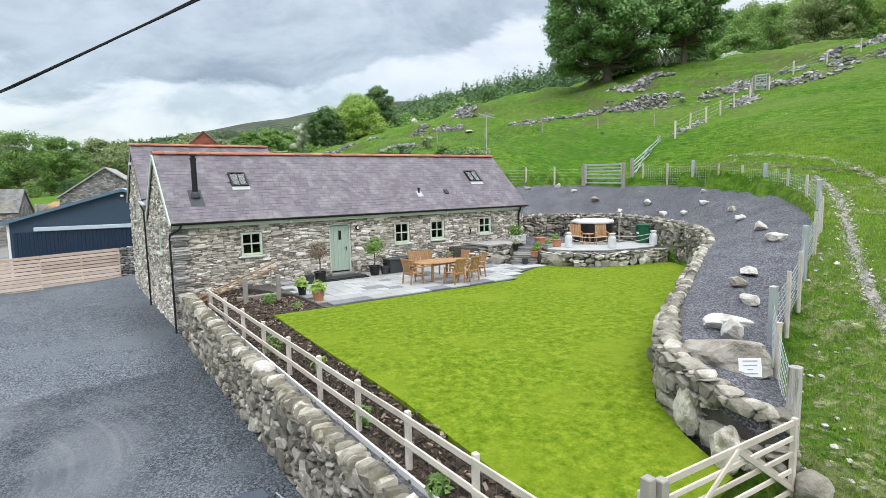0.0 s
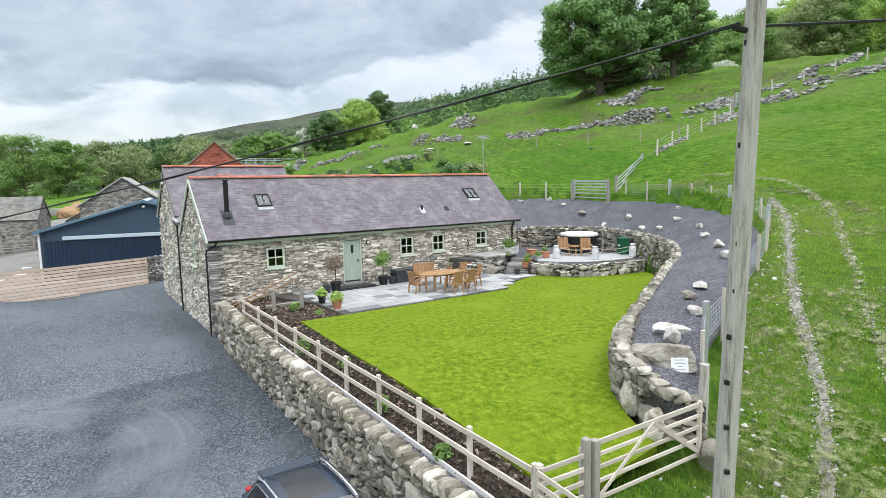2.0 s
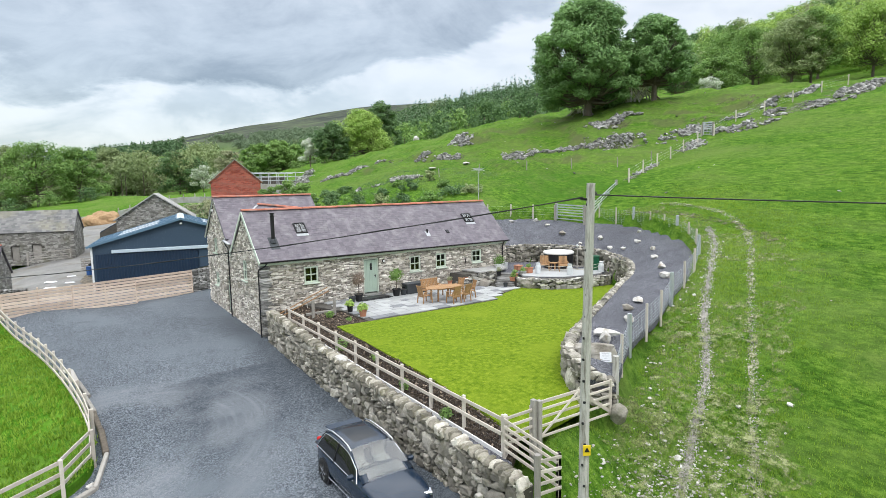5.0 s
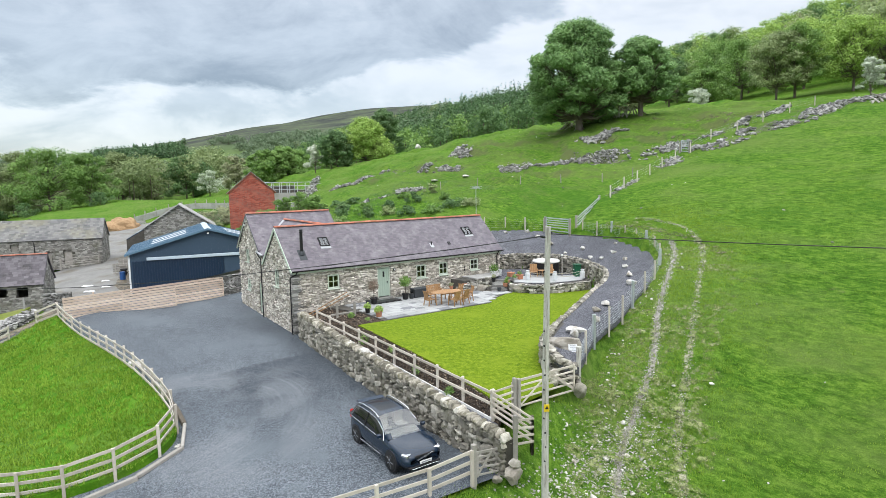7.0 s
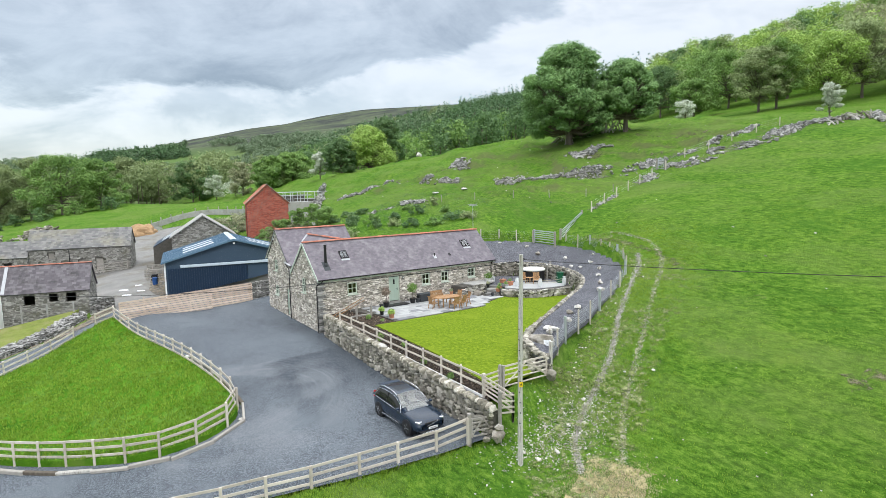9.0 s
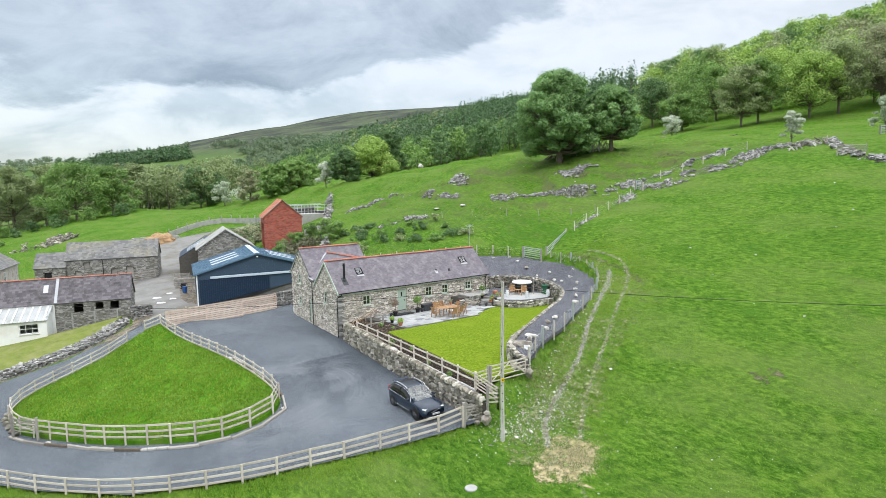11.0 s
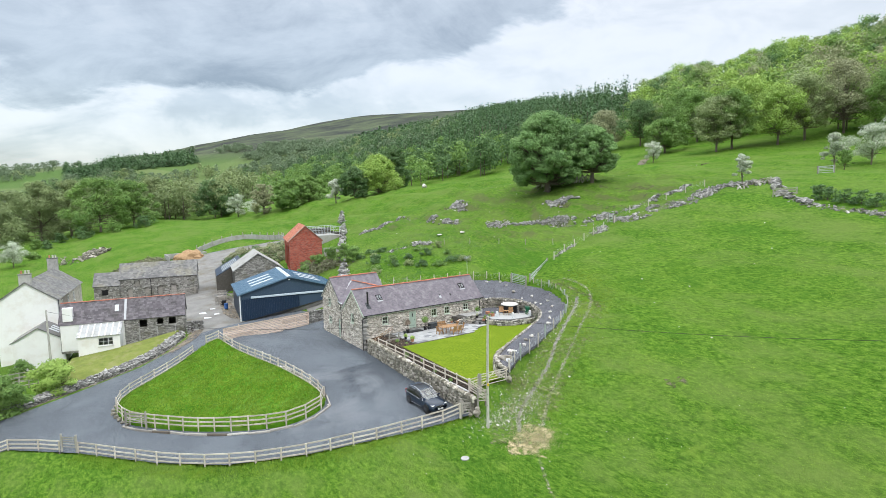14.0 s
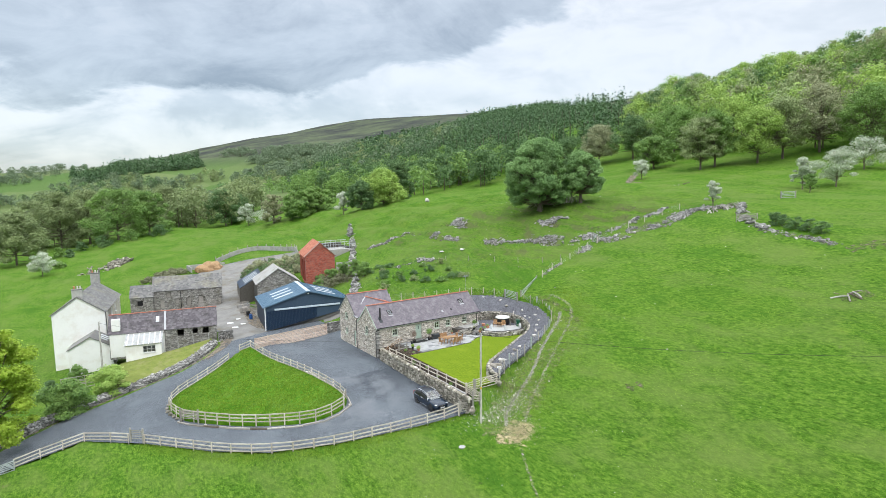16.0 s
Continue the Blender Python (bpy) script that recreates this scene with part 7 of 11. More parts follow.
def rail_fence(name, label, posts, tops, rails, mat, w=0.1, height=1.1, rail_h=0.09, wire=False, group=""):
    """Posts with rails from post to post; tops are the post tops' heights, rails the drops below them."""
    h = thing(name, label, "fence", group=group)
    for (x, y), t in zip(posts, tops):
        part("post", Shape().box((x, y, t - (height + 0.3) / 2), (w, w, height + 0.3), 0.012), mat, h)
    for i in range(len(posts) - 1):
        (x0, y0), (x1, y1) = posts[i], posts[i + 1]
        dx, dy = x1 - x0, y1 - y0
        l = math.hypot(dx, dy)
        ox, oy = dy / l * w * 0.72, -dx / l * w * 0.72
        for r in rails:
            j = rng.uniform(-0.012, 0.012)
            part("rail", Shape().beam((x0 + ox, y0 + oy, tops[i] - r + j), (x1 + ox, y1 + oy, tops[i + 1] - r + rng.uniform(-0.012, 0.012)), 0.04, rail_h, 0.006), mat, h)
    if wire:
        s = Shape()
        for i in range(len(posts) - 1):
            (x0, y0), (x1, y1) = posts[i], posts[i + 1]
            l = math.hypot(x1 - x0, y1 - y0)
            for k in range(6):
                q = height * (0.12 + 0.125 * k)
                s.beam((x0, y0, tops[i] - height + q), (x1, y1, tops[i + 1] - height + q), 0.0016, 0.0016)
            n = max(1, int(l / 0.3))
            for k in range(n):
                t = (k + 0.5) / n
                z = tops[i] + (tops[i + 1] - tops[i]) * t - height
                s.beam((x0 + (x1 - x0) * t, y0 + (y1 - y0) * t, z + 0.1), (x0 + (x1 - x0) * t, y0 + (y1 - y0) * t, z + height * 0.76), 0.0014, 0.0014)
        part("wire_netting", s, "wire", h, "galvanised stock netting", kind="stuff")
    return h


ys = np.linspace(-2.28, -18.8, 10)
gp = [(float(np.interp(y, (-18.8, -2.28), (1.05, 0.77))), float(y)) for y in ys]
rail_fence("garden_fence", "pale two-rail timber fence with netting along the wall", gp, [float(np.interp(y, (-18.8, -2.28), (-0.18, 0.26))) for y in ys], (0.1, 0.55), "timber", 0.1, 1.1, 0.115, wire=True)
rail_fence("corner_hurdle", "short sloping five-rail timber fence at the garden corner", [(0.95, -19.0), (1.62, -20.45)], [-0.13, -0.84], (0.06, 0.28, 0.50, 0.72, 0.94), "timber", 0.11, 1.6, 0.085)
rail_fence("corner_hurdle", "short four-rail timber fence closing the wall end", [(0.5, -20.8), (1.62, -20.45)], [-0.5, -0.84], (0.12, 0.42, 0.72, 1.0), "timber", 0.11, 1.6, 0.085)
rail_fence("corner_hurdle", "short four-rail timber fence beside the garden gate", [(0.98, -18.98), (1.73, -19.3)], [-0.1, 0.1], (0.1, 0.35, 0.6, 0.85), "timber", 0.12, 1.3, 0.085)
tall = thing("fence_post", "tall round timber post at the wall end", "post")
part("post", Shape().tube([(0.44, -20.84, -3.2), (0.44, -20.84, -0.42)], 0.09, 10), "old_timber", tall)

# lane fences
loop = along(ISLAND, 1.75, closed=True)
loop_posts = [(float(p[0]), float(p[1])) for p in loop]
loop_tops = [float(hill(*p)) + (1.42 if p[0] < -14 else 1.38) for p in loop_posts]
k0 = max(range(len(loop_posts)), key=lambda i: loop_posts[i][1])
loop_posts, loop_tops = loop_posts[k0:] + loop_posts[:k0], loop_tops[k0:] + loop_tops[:k0]
rail_fence("paddock_fence", "pale timber post and rail fence curving round the paddock", loop_posts, loop_tops, (0.1, 0.5, 0.9), "timber", 0.12, 1.1, 0.13, wire=True)
OUTER = [(-0.85, -19.95), (-2.3, -19.35), (-4.2, -18.95), (-6.0, -18.55), (-8.1, -18.0), (-9.9, -17.3), (-11.6, -16.5), (-13.3, -15.5), (-15.0, -14.3), (-16.7, -12.95), (-18.4, -11.4), (-20.0, -9.8), (-21.6, -8.0), (-23.1, -6.1), (-24.5, -4.2), (-25.9, -2.3), (-27.2, -0.5), (-28.5, 1.3)]
rail_fence("lane_fence", "pale timber post and rail fence along the lane edge", OUTER, [-1.68] + [float(hill(*p)) + 1.05 for p in OUTER[1:]], (0.1, 0.5, 0.88), "timber", 0.12, 1.1, 0.13)
OUT2 = [(-29.9, 3.0), (-31.5, 5.0), (-33.9, 7.5), (-36.0, 7.3), (-38.1, 7.0), (-40.4, 6.4)]
rail_fence("lane_fence", "pale timber post and rail fence along the lower lane", OUT2, [float(hill(*p)) + 1.05 for p in OUT2], (0.1, 0.5, 0.88), "timber", 0.12, 1.1, 0.13)


def field_gate(p, q, z0, z1, top, mat, label, bars=5, brace=True, posts=True, lift=0.15):
    """A barred gate from the hanging post p to the latch post q; z0, z1 are the ground heights at its ends."""
    h = thing("field_gate", label, "gate")
    P, Q = Vector((p[0], p[1], 0)), Vector((q[0], q[1], 0))
    d = (Q - P).normalized()
    a, b = P + d * 0.14, Q - d * 0.12
    zz = lambda t: z0 + (z1 - z0) * t + lift
    H = top - lift
    for k in range(bars):
        o = H * (k / (bars - 1)) ** 0.85
        part("bar", Shape().beam((a.x, a.y, zz(0) + o), (b.x, b.y, zz(1) + o), 0.035, 0.1 if k == bars - 1 else 0.075, 0.006), mat, h)
    for e, t in ((a, 0), (b, 1)):
        part("stile", Shape().box((e.x, e.y, zz(t) + H / 2), (0.08, 0.08, H + 0.14), 0.008), mat, h)
    if brace:
        m = a.lerp(b, 0.5)
        off = Vector((d.y, -d.x, 0)) * 0.045
        for s, e in ((a, m), (b, m)):
            t0, t1 = (0, 0.5) if s is a else (1, 0.5)
            part("brace", Shape().beam(s + off + Vector((0, 0, zz(t0) + 0.03)), e + off + Vector((0, 0, zz(t1) + H)), 0.03, 0.075, 0.005), mat, h)
        part("brace", Shape().beam(m.lerp(b, 0.1) - off + Vector((0, 0, zz(0.55) + H)), b - off + Vector((0, 0, zz(1) + 0.1)), 0.03, 0.075, 0.005), mat, h)
    if posts:
        for e, z in ((P, z0), (Q, z1)):
            part("gate_post", Shape().box((e.x, e.y, z + 0.5), (0.17, 0.17, 1.7), 0.02), "old_timber", h)
    return h


field_gate((1.82, -19.38), (4.95, -19.6), -1.05, -0.98, 1.2, "timber", "pale five-bar timber garden gate with crossed braces", posts=False)
for x, y, t, lab in ((1.73, -19.36, 0.29, "square weathered hanging post of the garden gate"), (1.9, -19.42, 0.24, "second square post fixed beside the gate post")):
    gs = thing("gate_post", lab, "post", (x, y, 0))
    part("post", Shape().box((0, 0, t - 1.0), (0.14, 0.14, 2.0), 0.015), "old_timber", gs)
field_gate((-0.75, -19.92), (0.62, -20.25), -2.85, -2.85, 1.0, "old_timber", "small weathered timber hand gate by the wall end", 5, True)
field_gate((-28.6, 1.4), (-29.7, 2.8), -5.95, -6.05, 1.05, "old_timber", "narrow timber wicket in the lane fence", 5, False)
field_gate((-24.4, 3.1), (-22.9, 0.9), -5.1, -5.0, 1.0, "old_timber", "weathered boarded wicket in the paddock fence", 6, False)
field_gate((-42.0, 4.6), (-40.2, 5.0), -7.5, -7.4, 1.1, "galv", "galvanised tubular gate at the lane foot", 6, True, False)
field_gate((24.75, 2.0), (24.5, -1.2), 3.4, 3.35, 1.25, "galv", "galvanised field gate behind the gravel bank", 6, False)
field_gate((25.3, -1.2), (30.3, 0.5), 3.6, 5.2, 1.1, "galv", "galvanised field gate standing open up the slope", 5, True)
field_gate((46.6, 2.75), (46.2, 1.4), float(land(np.array([46.6]), np.array([2.75]))[0]), float(land(np.array([46.2]), np.array([1.4]))[0]), 1.3, "galv", "small galvanised hurdle in the hillside fence", 6, False)
field_gate((78.3, -15.0), (79.6, -17.0), 18.0, 18.1, 1.2, "galv", "distant galvanised gate by the hawthorns", 5, False)
gp2 = thing("fence_post", "thick round timber post by the garden gate", "post")
part("post", Shape().tube([(5.47, -19.28, -1.0), (5.45, -19.3, 0.85)], 0.105, 12), "pole", gp2)


def stock_fence():
    h = thing("stock_fence", "post and wire stock fence along the gravel bank", "fence")
    pts = along([(5.5, -19.25, -0.4), (6.8, -18.45, -0.1), (8.1, -17.65, 0.1), (9.5, -17.2, 0.3), (11.4, -16.7, 0.55), (13.4, -15.95, 1.0), (16.7, -15.0, 1.85), (19.1, -13.8, 2.4), (21.2, -11.9, 2.85), (23.1, -9.1, 3.1), (24.3, -6.3, 3.3), (25.0, -2.2, 3.4)], 1.75)
    top = []
    for i, p in enumerate(pts):
        steel = i % 3 == 2
        t = p[2] + 1.2
        top.append(t)
        if steel:
            part("post", Shape().box((p[0], p[1], p[2] + 0.45), (0.14, 0.14, 1.75), 0.015), "galv", h, "galvanised box-section post")
        else:
            part("post", Shape().tube([(p[0], p[1], p[2] - 0.4), (p[0], p[1], t - 0.02)], 0.055, 8), "timber", h)
    s = Shape()
    for a, b in zip(pts, pts[1:]):
        for k in range(8):
            s.beam((a[0], a[1], a[2] + 0.1 + 0.13 * k), (b[0], b[1], b[2] + 0.1 + 0.13 * k), 0.007, 0.007)
        l = math.hypot(b[0] - a[0], b[1] - a[1])
        n = max(1, int(l / 0.16))
        for k in range(n):
            c = a + (b - a) * (k + 0.5) / n
            s.beam((c[0], c[1], c[2] + 0.1), (c[0], c[1], c[2] + 1.0), 0.005, 0.005)
    part("wire_netting", s, "galv", h, "galvanised stock netting", kind="stuff")
    h = thing("stock_fence", "post and wire fence behind the gravel bank and cottage", "fence")
    pts = along([(24.8, 2.2, 3.45), (23.5, 5.6, 3.5), (20.6, 8.1, 3.5), (17.7, 9.0, 3.4), (13, 12.5, 3.0), (9, 16, 2.6)], 1.9)
    for p in pts:
        part("post", Shape().tube([(p[0], p[1], p[2] - 0.4), (p[0], p[1], p[2] + 1.15)], 0.06, 8), "timber", h)
    s = Shape()
    for a, b in zip(pts, pts[1:]):
        for k in range(5):
            s.beam((a[0], a[1], a[2] + 0.15 + 0.2 * k), (b[0], b[1], b[2] + 0.15 + 0.2 * k), 0.006, 0.006)
    part("wire_netting", s, "galv", h, kind="stuff")
    h = thing("hill_fence", "grey post and wire fence climbing the hillside", "fence")
    pts = [(30.9, -0.3), (34.0, 0.6), (36.5, 0.95), (39.2, 1.4), (42.0, 1.9), (44.2, 1.8), (46.6, 2.9), (46.2, 1.3), (50.0, 1.2), (53.1, -0.1), (55.6, -1.7), (59.2, -2.9), (63.3, -3.8)]
    pts3 = [(p[0], p[1], float(land(np.array([p[0]]), np.array([p[1]]))[0])) for p in pts]
    for p in pts3:
        part("post", Shape().tube([(p[0], p[1], p[2] - 0.3), (p[0] + rng.uniform(-0.05, 0.05), p[1], p[2] + 1.15)], 0.065, 7), "timber", h)
    s = Shape()
    for a, b in zip(pts3, pts3[1:]):
        for k in range(4):
            s.beam((a[0], a[1], a[2] + 0.3 + 0.25 * k), (b[0], b[1], b[2] + 0.3 + 0.25 * k), 0.008, 0.008)
    part("wire", s, "galv", h, kind="stuff")
    h = thing("hill_fence", "old grey fence posts straggling across the slope", "fence")
    for x, y in ((27.2, 22.0), (29.0, 17.2), (31.2, 12.3), (33.0, 7.9), (36.0, 4.9), (38.4, 2.9)):
        z = float(land(np.array([x]), np.array([y]))[0])
        part("post", Shape().tube([(x, y, z - 0.3), (x + rng.uniform(-0.1, 0.1), y, z + 0.95)], 0.05, 7), "old_timber", h)


stock_fence()


# ---- pole and line ----
def utility_pole():
    h = thing("utility_pole", "tall silvered wooden service pole with a yellow plate", "pole")
    lean = Vector((0.12, 0.05, 0))
    part("pole", Shape().tube([(0, -22.75, -3.2), (0.05, -22.72, 1.5), (-0.02, -22.9, 6.45)], [0.125, 0.108, 0.088], 14), "pole", h)
    part("warning_plate", Shape().box(Matrix.Translation((-0.06, -22.89, 0.62)) @ Matrix.Rotation(radians(-30), 4, "Z"), (0.17, 0.02, 0.24), 0.004), "yellow", h, "yellow warning plate with a black triangle")
    tri_m = Matrix.Translation((-0.07, -22.905, 0.63)) @ Matrix.Rotation(radians(-30), 4, "Z")
    tri_s = Shape()
    ring = [(-0.06, -0.04), (0.06, -0.04), (0, 0.07)]
    tri_s.solid([tri_m @ Vector((x, 0, z)) for x, z in ring], tri_m.to_3x3() @ Vector((0, -0.006, 0)))
    part("warning_mark", tri_s, "black", h)
    b = Shape()
    for z, s in ((6.2, 1), (6.1, -1)):
        b.tube([(0.0, -22.88, z), (0.22 * s, -22.8, z + 0.03)], 0.03, 6)
    b.lathe((0.22, -22.8, 6.2), [(0.03, 0), (0.05, 0.03), (0.03, 0.07)], 8)
    part("line_bracket", b, "black", h, "dark clamp holding the line")
    for i in range(16):
        z = -1.2 + i * 0.48
        a = rng.uniform(-2.85, -2.3)
        r = 0.118 - 0.0022 * i
        part("bolt_hole", Shape().box(Matrix.Translation((0.03 + math.cos(a) * r - 0.005 * max(0, i - 8), -22.74 + math.sin(a) * r - 0.012 * max(0, i - 8), z)) @ Matrix.Rotation(a, 4, "Z"), (0.03, 0.055, 0.06), 0.01), "black", h)
    e = Vector((-0.2, -22.85, 6.15))
    f = Vector((-30.0, 34.0, 1.5))
    pts = [e.lerp(f, t) + Vector((0, 0, -4 * 1.5 * t * (1 - t))) for t in np.linspace(0, 1, 40)]
    w = Shape().tube(pts, 0.012, 6)
    pts2 = [p + Vector((0.02 * math.sin(i * 1.9), 0.0, 0.02 * math.cos(i * 1.9))) for i, p in enumerate(pts)]
    w.tube(pts2, 0.008, 5)
    tagged(part("overhead_cable", w, "black", None, "black twisted overhead cable from pole to farm"), category="cable")
    f = Vector((29.0, -60.0, 7.4))
    e = Vector((0.2, -22.8, 6.2))
    tagged(part("overhead_cable", Shape().tube([e.lerp(f, t) + Vector((0, 0, -4 * 0.9 * t * (1 - t))) for t in np.linspace(0, 1, 30)], 0.015, 5), "black", None, "thin black cable running up the hill"), category="cable")
    h = thing("utility_pole", "grey wooden service pole beside the farmhouse", "pole")
    part("pole", Shape().tube([(-30.0, 34.0, -7.2), (-30.0, 34.0, 1.7)], [0.16, 0.11], 10), "pole", h)


utility_pole()


# ---- car ----
def car():
    z0 = float(hill(-1.7, -15.8)) + 0.03
    m = Matrix.Translation((-1.72, -13.5, z0)) @ Matrix.Rotation(radians(-90), 4, "Z") @ Matrix.Rotation(radians(1.0), 4, "Y")
    h = thing("parked_car", "dark blue family estate car parked beside the garden wall", "car", m)
    xs = [0.0, 0.06, 0.25, 0.7, 1.3, 2.0, 2.8, 3.3, 3.7, 4.15, 4.45, 4.62, 4.69]
    hw = [0.66, 0.80, 0.90, 0.94, 0.95, 0.95, 0.95, 0.95, 0.94, 0.91, 0.84, 0.72, 0.58]
    zt = [0.92, 1.00, 1.06, 1.07, 1.06, 1.05, 1.03, 1.03, 1.00, 0.94, 0.87, 0.78, 0.70]
    zb = [0.48, 0.36, 0.30, 0.27, 0.25, 0.25, 0.25, 0.26, 0.27, 0.28, 0.30, 0.34, 0.42]
    s = Shape()
    for x, w, t, b in zip(xs, hw, zt, zb):
        half = [(0, b), (w * 0.82, b), (w * 0.98, b + 0.12), (w, b + 0.3), (w * 0.985, t - 0.2), (w * 0.93, t - 0.05), (w * 0.82, t), (w * 0.4, t + 0.025), (0, t + 0.035)]
        s.v += [(x, y, z) for y, z in half] + [(x, -y, z) for y, z in half[-2:0:-1]]
    n = 16
    for i in range(len(xs) - 1):
        for k in range(n):
            s.f.append((i * n + k, i * n + (k + 1) % n, (i + 1) * n + (k + 1) % n, (i + 1) * n + k))
    s.f += [tuple(range(n)), tuple(range((len(xs) - 1) * n, len(xs) * n))]
    body = part("body", s, "car_paint", h, "glossy deep blue bodywork", smoothed=True)
    top = 1.66
    rx = [0.08, 0.2, 0.34, 0.48, 0.66, 0.92, 1.3, 1.7, 2.05, 2.3, 2.48, 2.7, 2.92, 3.14, 3.38]
    rz = [1.10, 1.24, 1.40, 1.52, 1.60, 1.645, 1.67, 1.67, 1.65, 1.615, 1.56, 1.44, 1.31, 1.18, 1.04]
    cab = {"roof": Shape(), "sunroof": Shape(), "windscreen": Shape(), "rear_window": Shape(), "near_glass": Shape(), "far_glass": Shape()}
    grid = []
    for x, z in zip(rx, rz):
        belt = 1.07 - 0.03 * x
        dz = max(0.004, z - belt)
        o = max(0, (x - 2.3) / 1.08) * 0.2
        half = [(0.915, belt - 0.02), (0.855, belt + dz * 0.42), (0.735 + o * 0.5, belt + dz * 0.84), (0.66 + o, belt + dz * 0.955), (0.44 + o, belt + dz), (0, belt + dz + 0.015)]
        grid.append([(x, y, q) for y, q in half] + [(x, -y, q) for y, q in half[-2::-1]])
    for i in range(len(rx) - 1):
        for k in range(10):
            e = min(k, 9 - k)
            if e <= 1:
                key = ("near_glass" if k < 5 else "far_glass") if 2 <= i <= 11 else "roof"
            elif e == 2:
                key = "roof"
            elif e == 3:
                key = "roof" if i < 9 or i > 12 else "windscreen"
                key = "rear_window" if i < 3 else key
            else:
                key = "sunroof" if 5 <= i <= 7 else "roof" if 3 <= i <= 8 else "rear_window" if i < 3 else "windscreen"
            cab[key].add([grid[i][k], grid[i][k + 1], grid[i + 1][k + 1], grid[i + 1][k]], [(0, 1, 2, 3)])
    for key, name, mat, lab in (("roof", "roof", "car_paint", ""), ("sunroof", "sunroof", "tint_glass", "dark glass panoramic roof"), ("windscreen", "windscreen", "car_glass", ""), ("rear_window", "rear_window", "tint_glass", ""),
                                ("near_glass", "side_window", "tint_glass", "dark tinted side glass"), ("far_glass", "side_window", "tint_glass", "dark tinted side glass")):
        me = cab[key].mesh(name)
        bm = bmesh.new()
        bm.from_mesh(me)
        bmesh.ops.remove_doubles(bm, verts=bm.verts, dist=0.001)
        bmesh.ops.recalc_face_normals(bm, faces=bm.faces)
        bm.to_mesh(me)
        bm.free()
        me.shade_smooth()
        part(name, me, mat, h, lab)
    for sg in (1, -1):
        line = lambda j, i0, i1, out: [(grid[i][j][0], grid[i][j][1] * sg + out * sg, grid[i][j][2]) for i in range(i0, i1 + 1)]
        part("window_trim", Shape().tube(line(0, 2, 12, 0.006), 0.014, 6).tube([line(0, 2, 2, 0.006)[0], line(1, 3, 3, 0.006)[0]] + line(2, 4, 12, 0.008) + [line(0, 13, 13, 0.006)[0]], 0.014, 6), "chrome", h, "bright window surround")
        part("door_pillar", Shape().beam((1.62, 0.922 * sg, 1.0), (1.70, 0.75 * sg, 1.58), 0.02, 0.08), "black", h)
        part("roof_rail", Shape().tube([(0.5, 0.70 * sg, 1.50), (0.66, 0.69 * sg, 1.63), (1.0, 0.68 * sg, 1.695), (1.7, 0.68 * sg, 1.71), (2.15, 0.69 * sg, 1.67), (2.42, 0.71 * sg, 1.59)], 0.026, 8), "chrome", h, "bright silver roof rail")
        part("wing_mirror", Shape().box((2.95, 1.02 * sg, 1.1), (0.14, 0.22, 0.15), 0.04).beam((2.98, 0.84 * sg, 1.05), (2.96, 0.95 * sg, 1.08), 0.05, 0.04), "car_paint", h)
        part("headlamp", Shape().box(Matrix.Translation((4.42, 0.66 * sg, 0.80)) @ Matrix.Rotation(radians(-22 * sg), 4, "Z"), (0.30, 0.30, 0.12), 0.03), "chrome", h, "slim pale headlamp")
        part("tail_lamp", Shape().box((0.06, 0.72 * sg, 0.98), (0.18, 0.16, 0.36), 0.03), "lamp_red", h)
        part("sill_trim", Shape().box((2.0, 0.955 * sg, 0.33), (1.9, 0.02, 0.05), 0.006), "chrome", h)
        for dx in (1.75, 2.7):
            part("door_handle", Shape().box((dx - 0.35, 0.955 * sg, 0.92), (0.2, 0.03, 0.035), 0.01), "car_paint", h)
        for wx in (0.86, 3.73):
            part("wheel_arch", Shape().lathe(Matrix.Translation((wx, 0.80 * sg, 0.37)) @ Matrix.Rotation(radians(90), 4, "X"), [(0.43, -0.155), (0.43, 0.155), (0.40, 0.16), (0.1, 0.16)], 24), "black", h)
            wm = Matrix.Translation((wx, 0.86 * sg, 0.365)) @ Matrix.Rotation(radians(90), 4, "X")
            wheel = part("wheel", Shape().lathe(wm, [(0.27, -0.11), (0.345, -0.12), (0.37, -0.09), (0.37, 0.09), (0.345, 0.12), (0.27, 0.11)], 28), "tyre", h, "black tyre", smoothed=True)
            rim = Shape().lathe(wm, [(0.265, -0.1), (0.265, 0.1), (0.25, 0.1), (0.24, 0.06 if sg < 0 else -0.02), (0.05, 0.06 if sg < 0 else -0.02)], 24)
            for k in range(5):
                a = 2 * math.pi * k / 5
                rim.beam(wm @ Vector((math.cos(a) * 0.04, math.sin(a) * 0.04, -0.115 * sg)), wm @ Vector((math.cos(a) * 0.25, math.sin(a) * 0.25, -0.115 * sg)), 0.06, 0.03)
            part("rim", rim, "chrome", wheel, "five-spoke alloy rim")
    part("spoiler", Shape().box((0.42, 0, 1.56), (0.34, 1.2, 0.05), 0.02), "car_paint", h)
    g = Shape().box((4.66, 0, 0.70), (0.06, 0.86, 0.2), 0.02)
    part("grille", g, "black", h, "black grille with a bright rim")
    part("grille_bar", Shape().beam((4.70, -0.34, 0.62), (4.70, 0.34, 0.78), 0.02, 0.03), "chrome", h)
    part("badge", Shape().lathe(Matrix.Translation((4.69, 0, 0.70)) @ Matrix.Rotation(radians(90), 4, "Y"), [(0.05, 0), (0.05, 0.025), (0.02, 0.025)], 14), "chrome", h)
    plate = part("number_plate", Shape().box((4.735, 0, 0.52), (0.02, 0.52, 0.115), 0.004), "white", h, "white plate with dark bars")
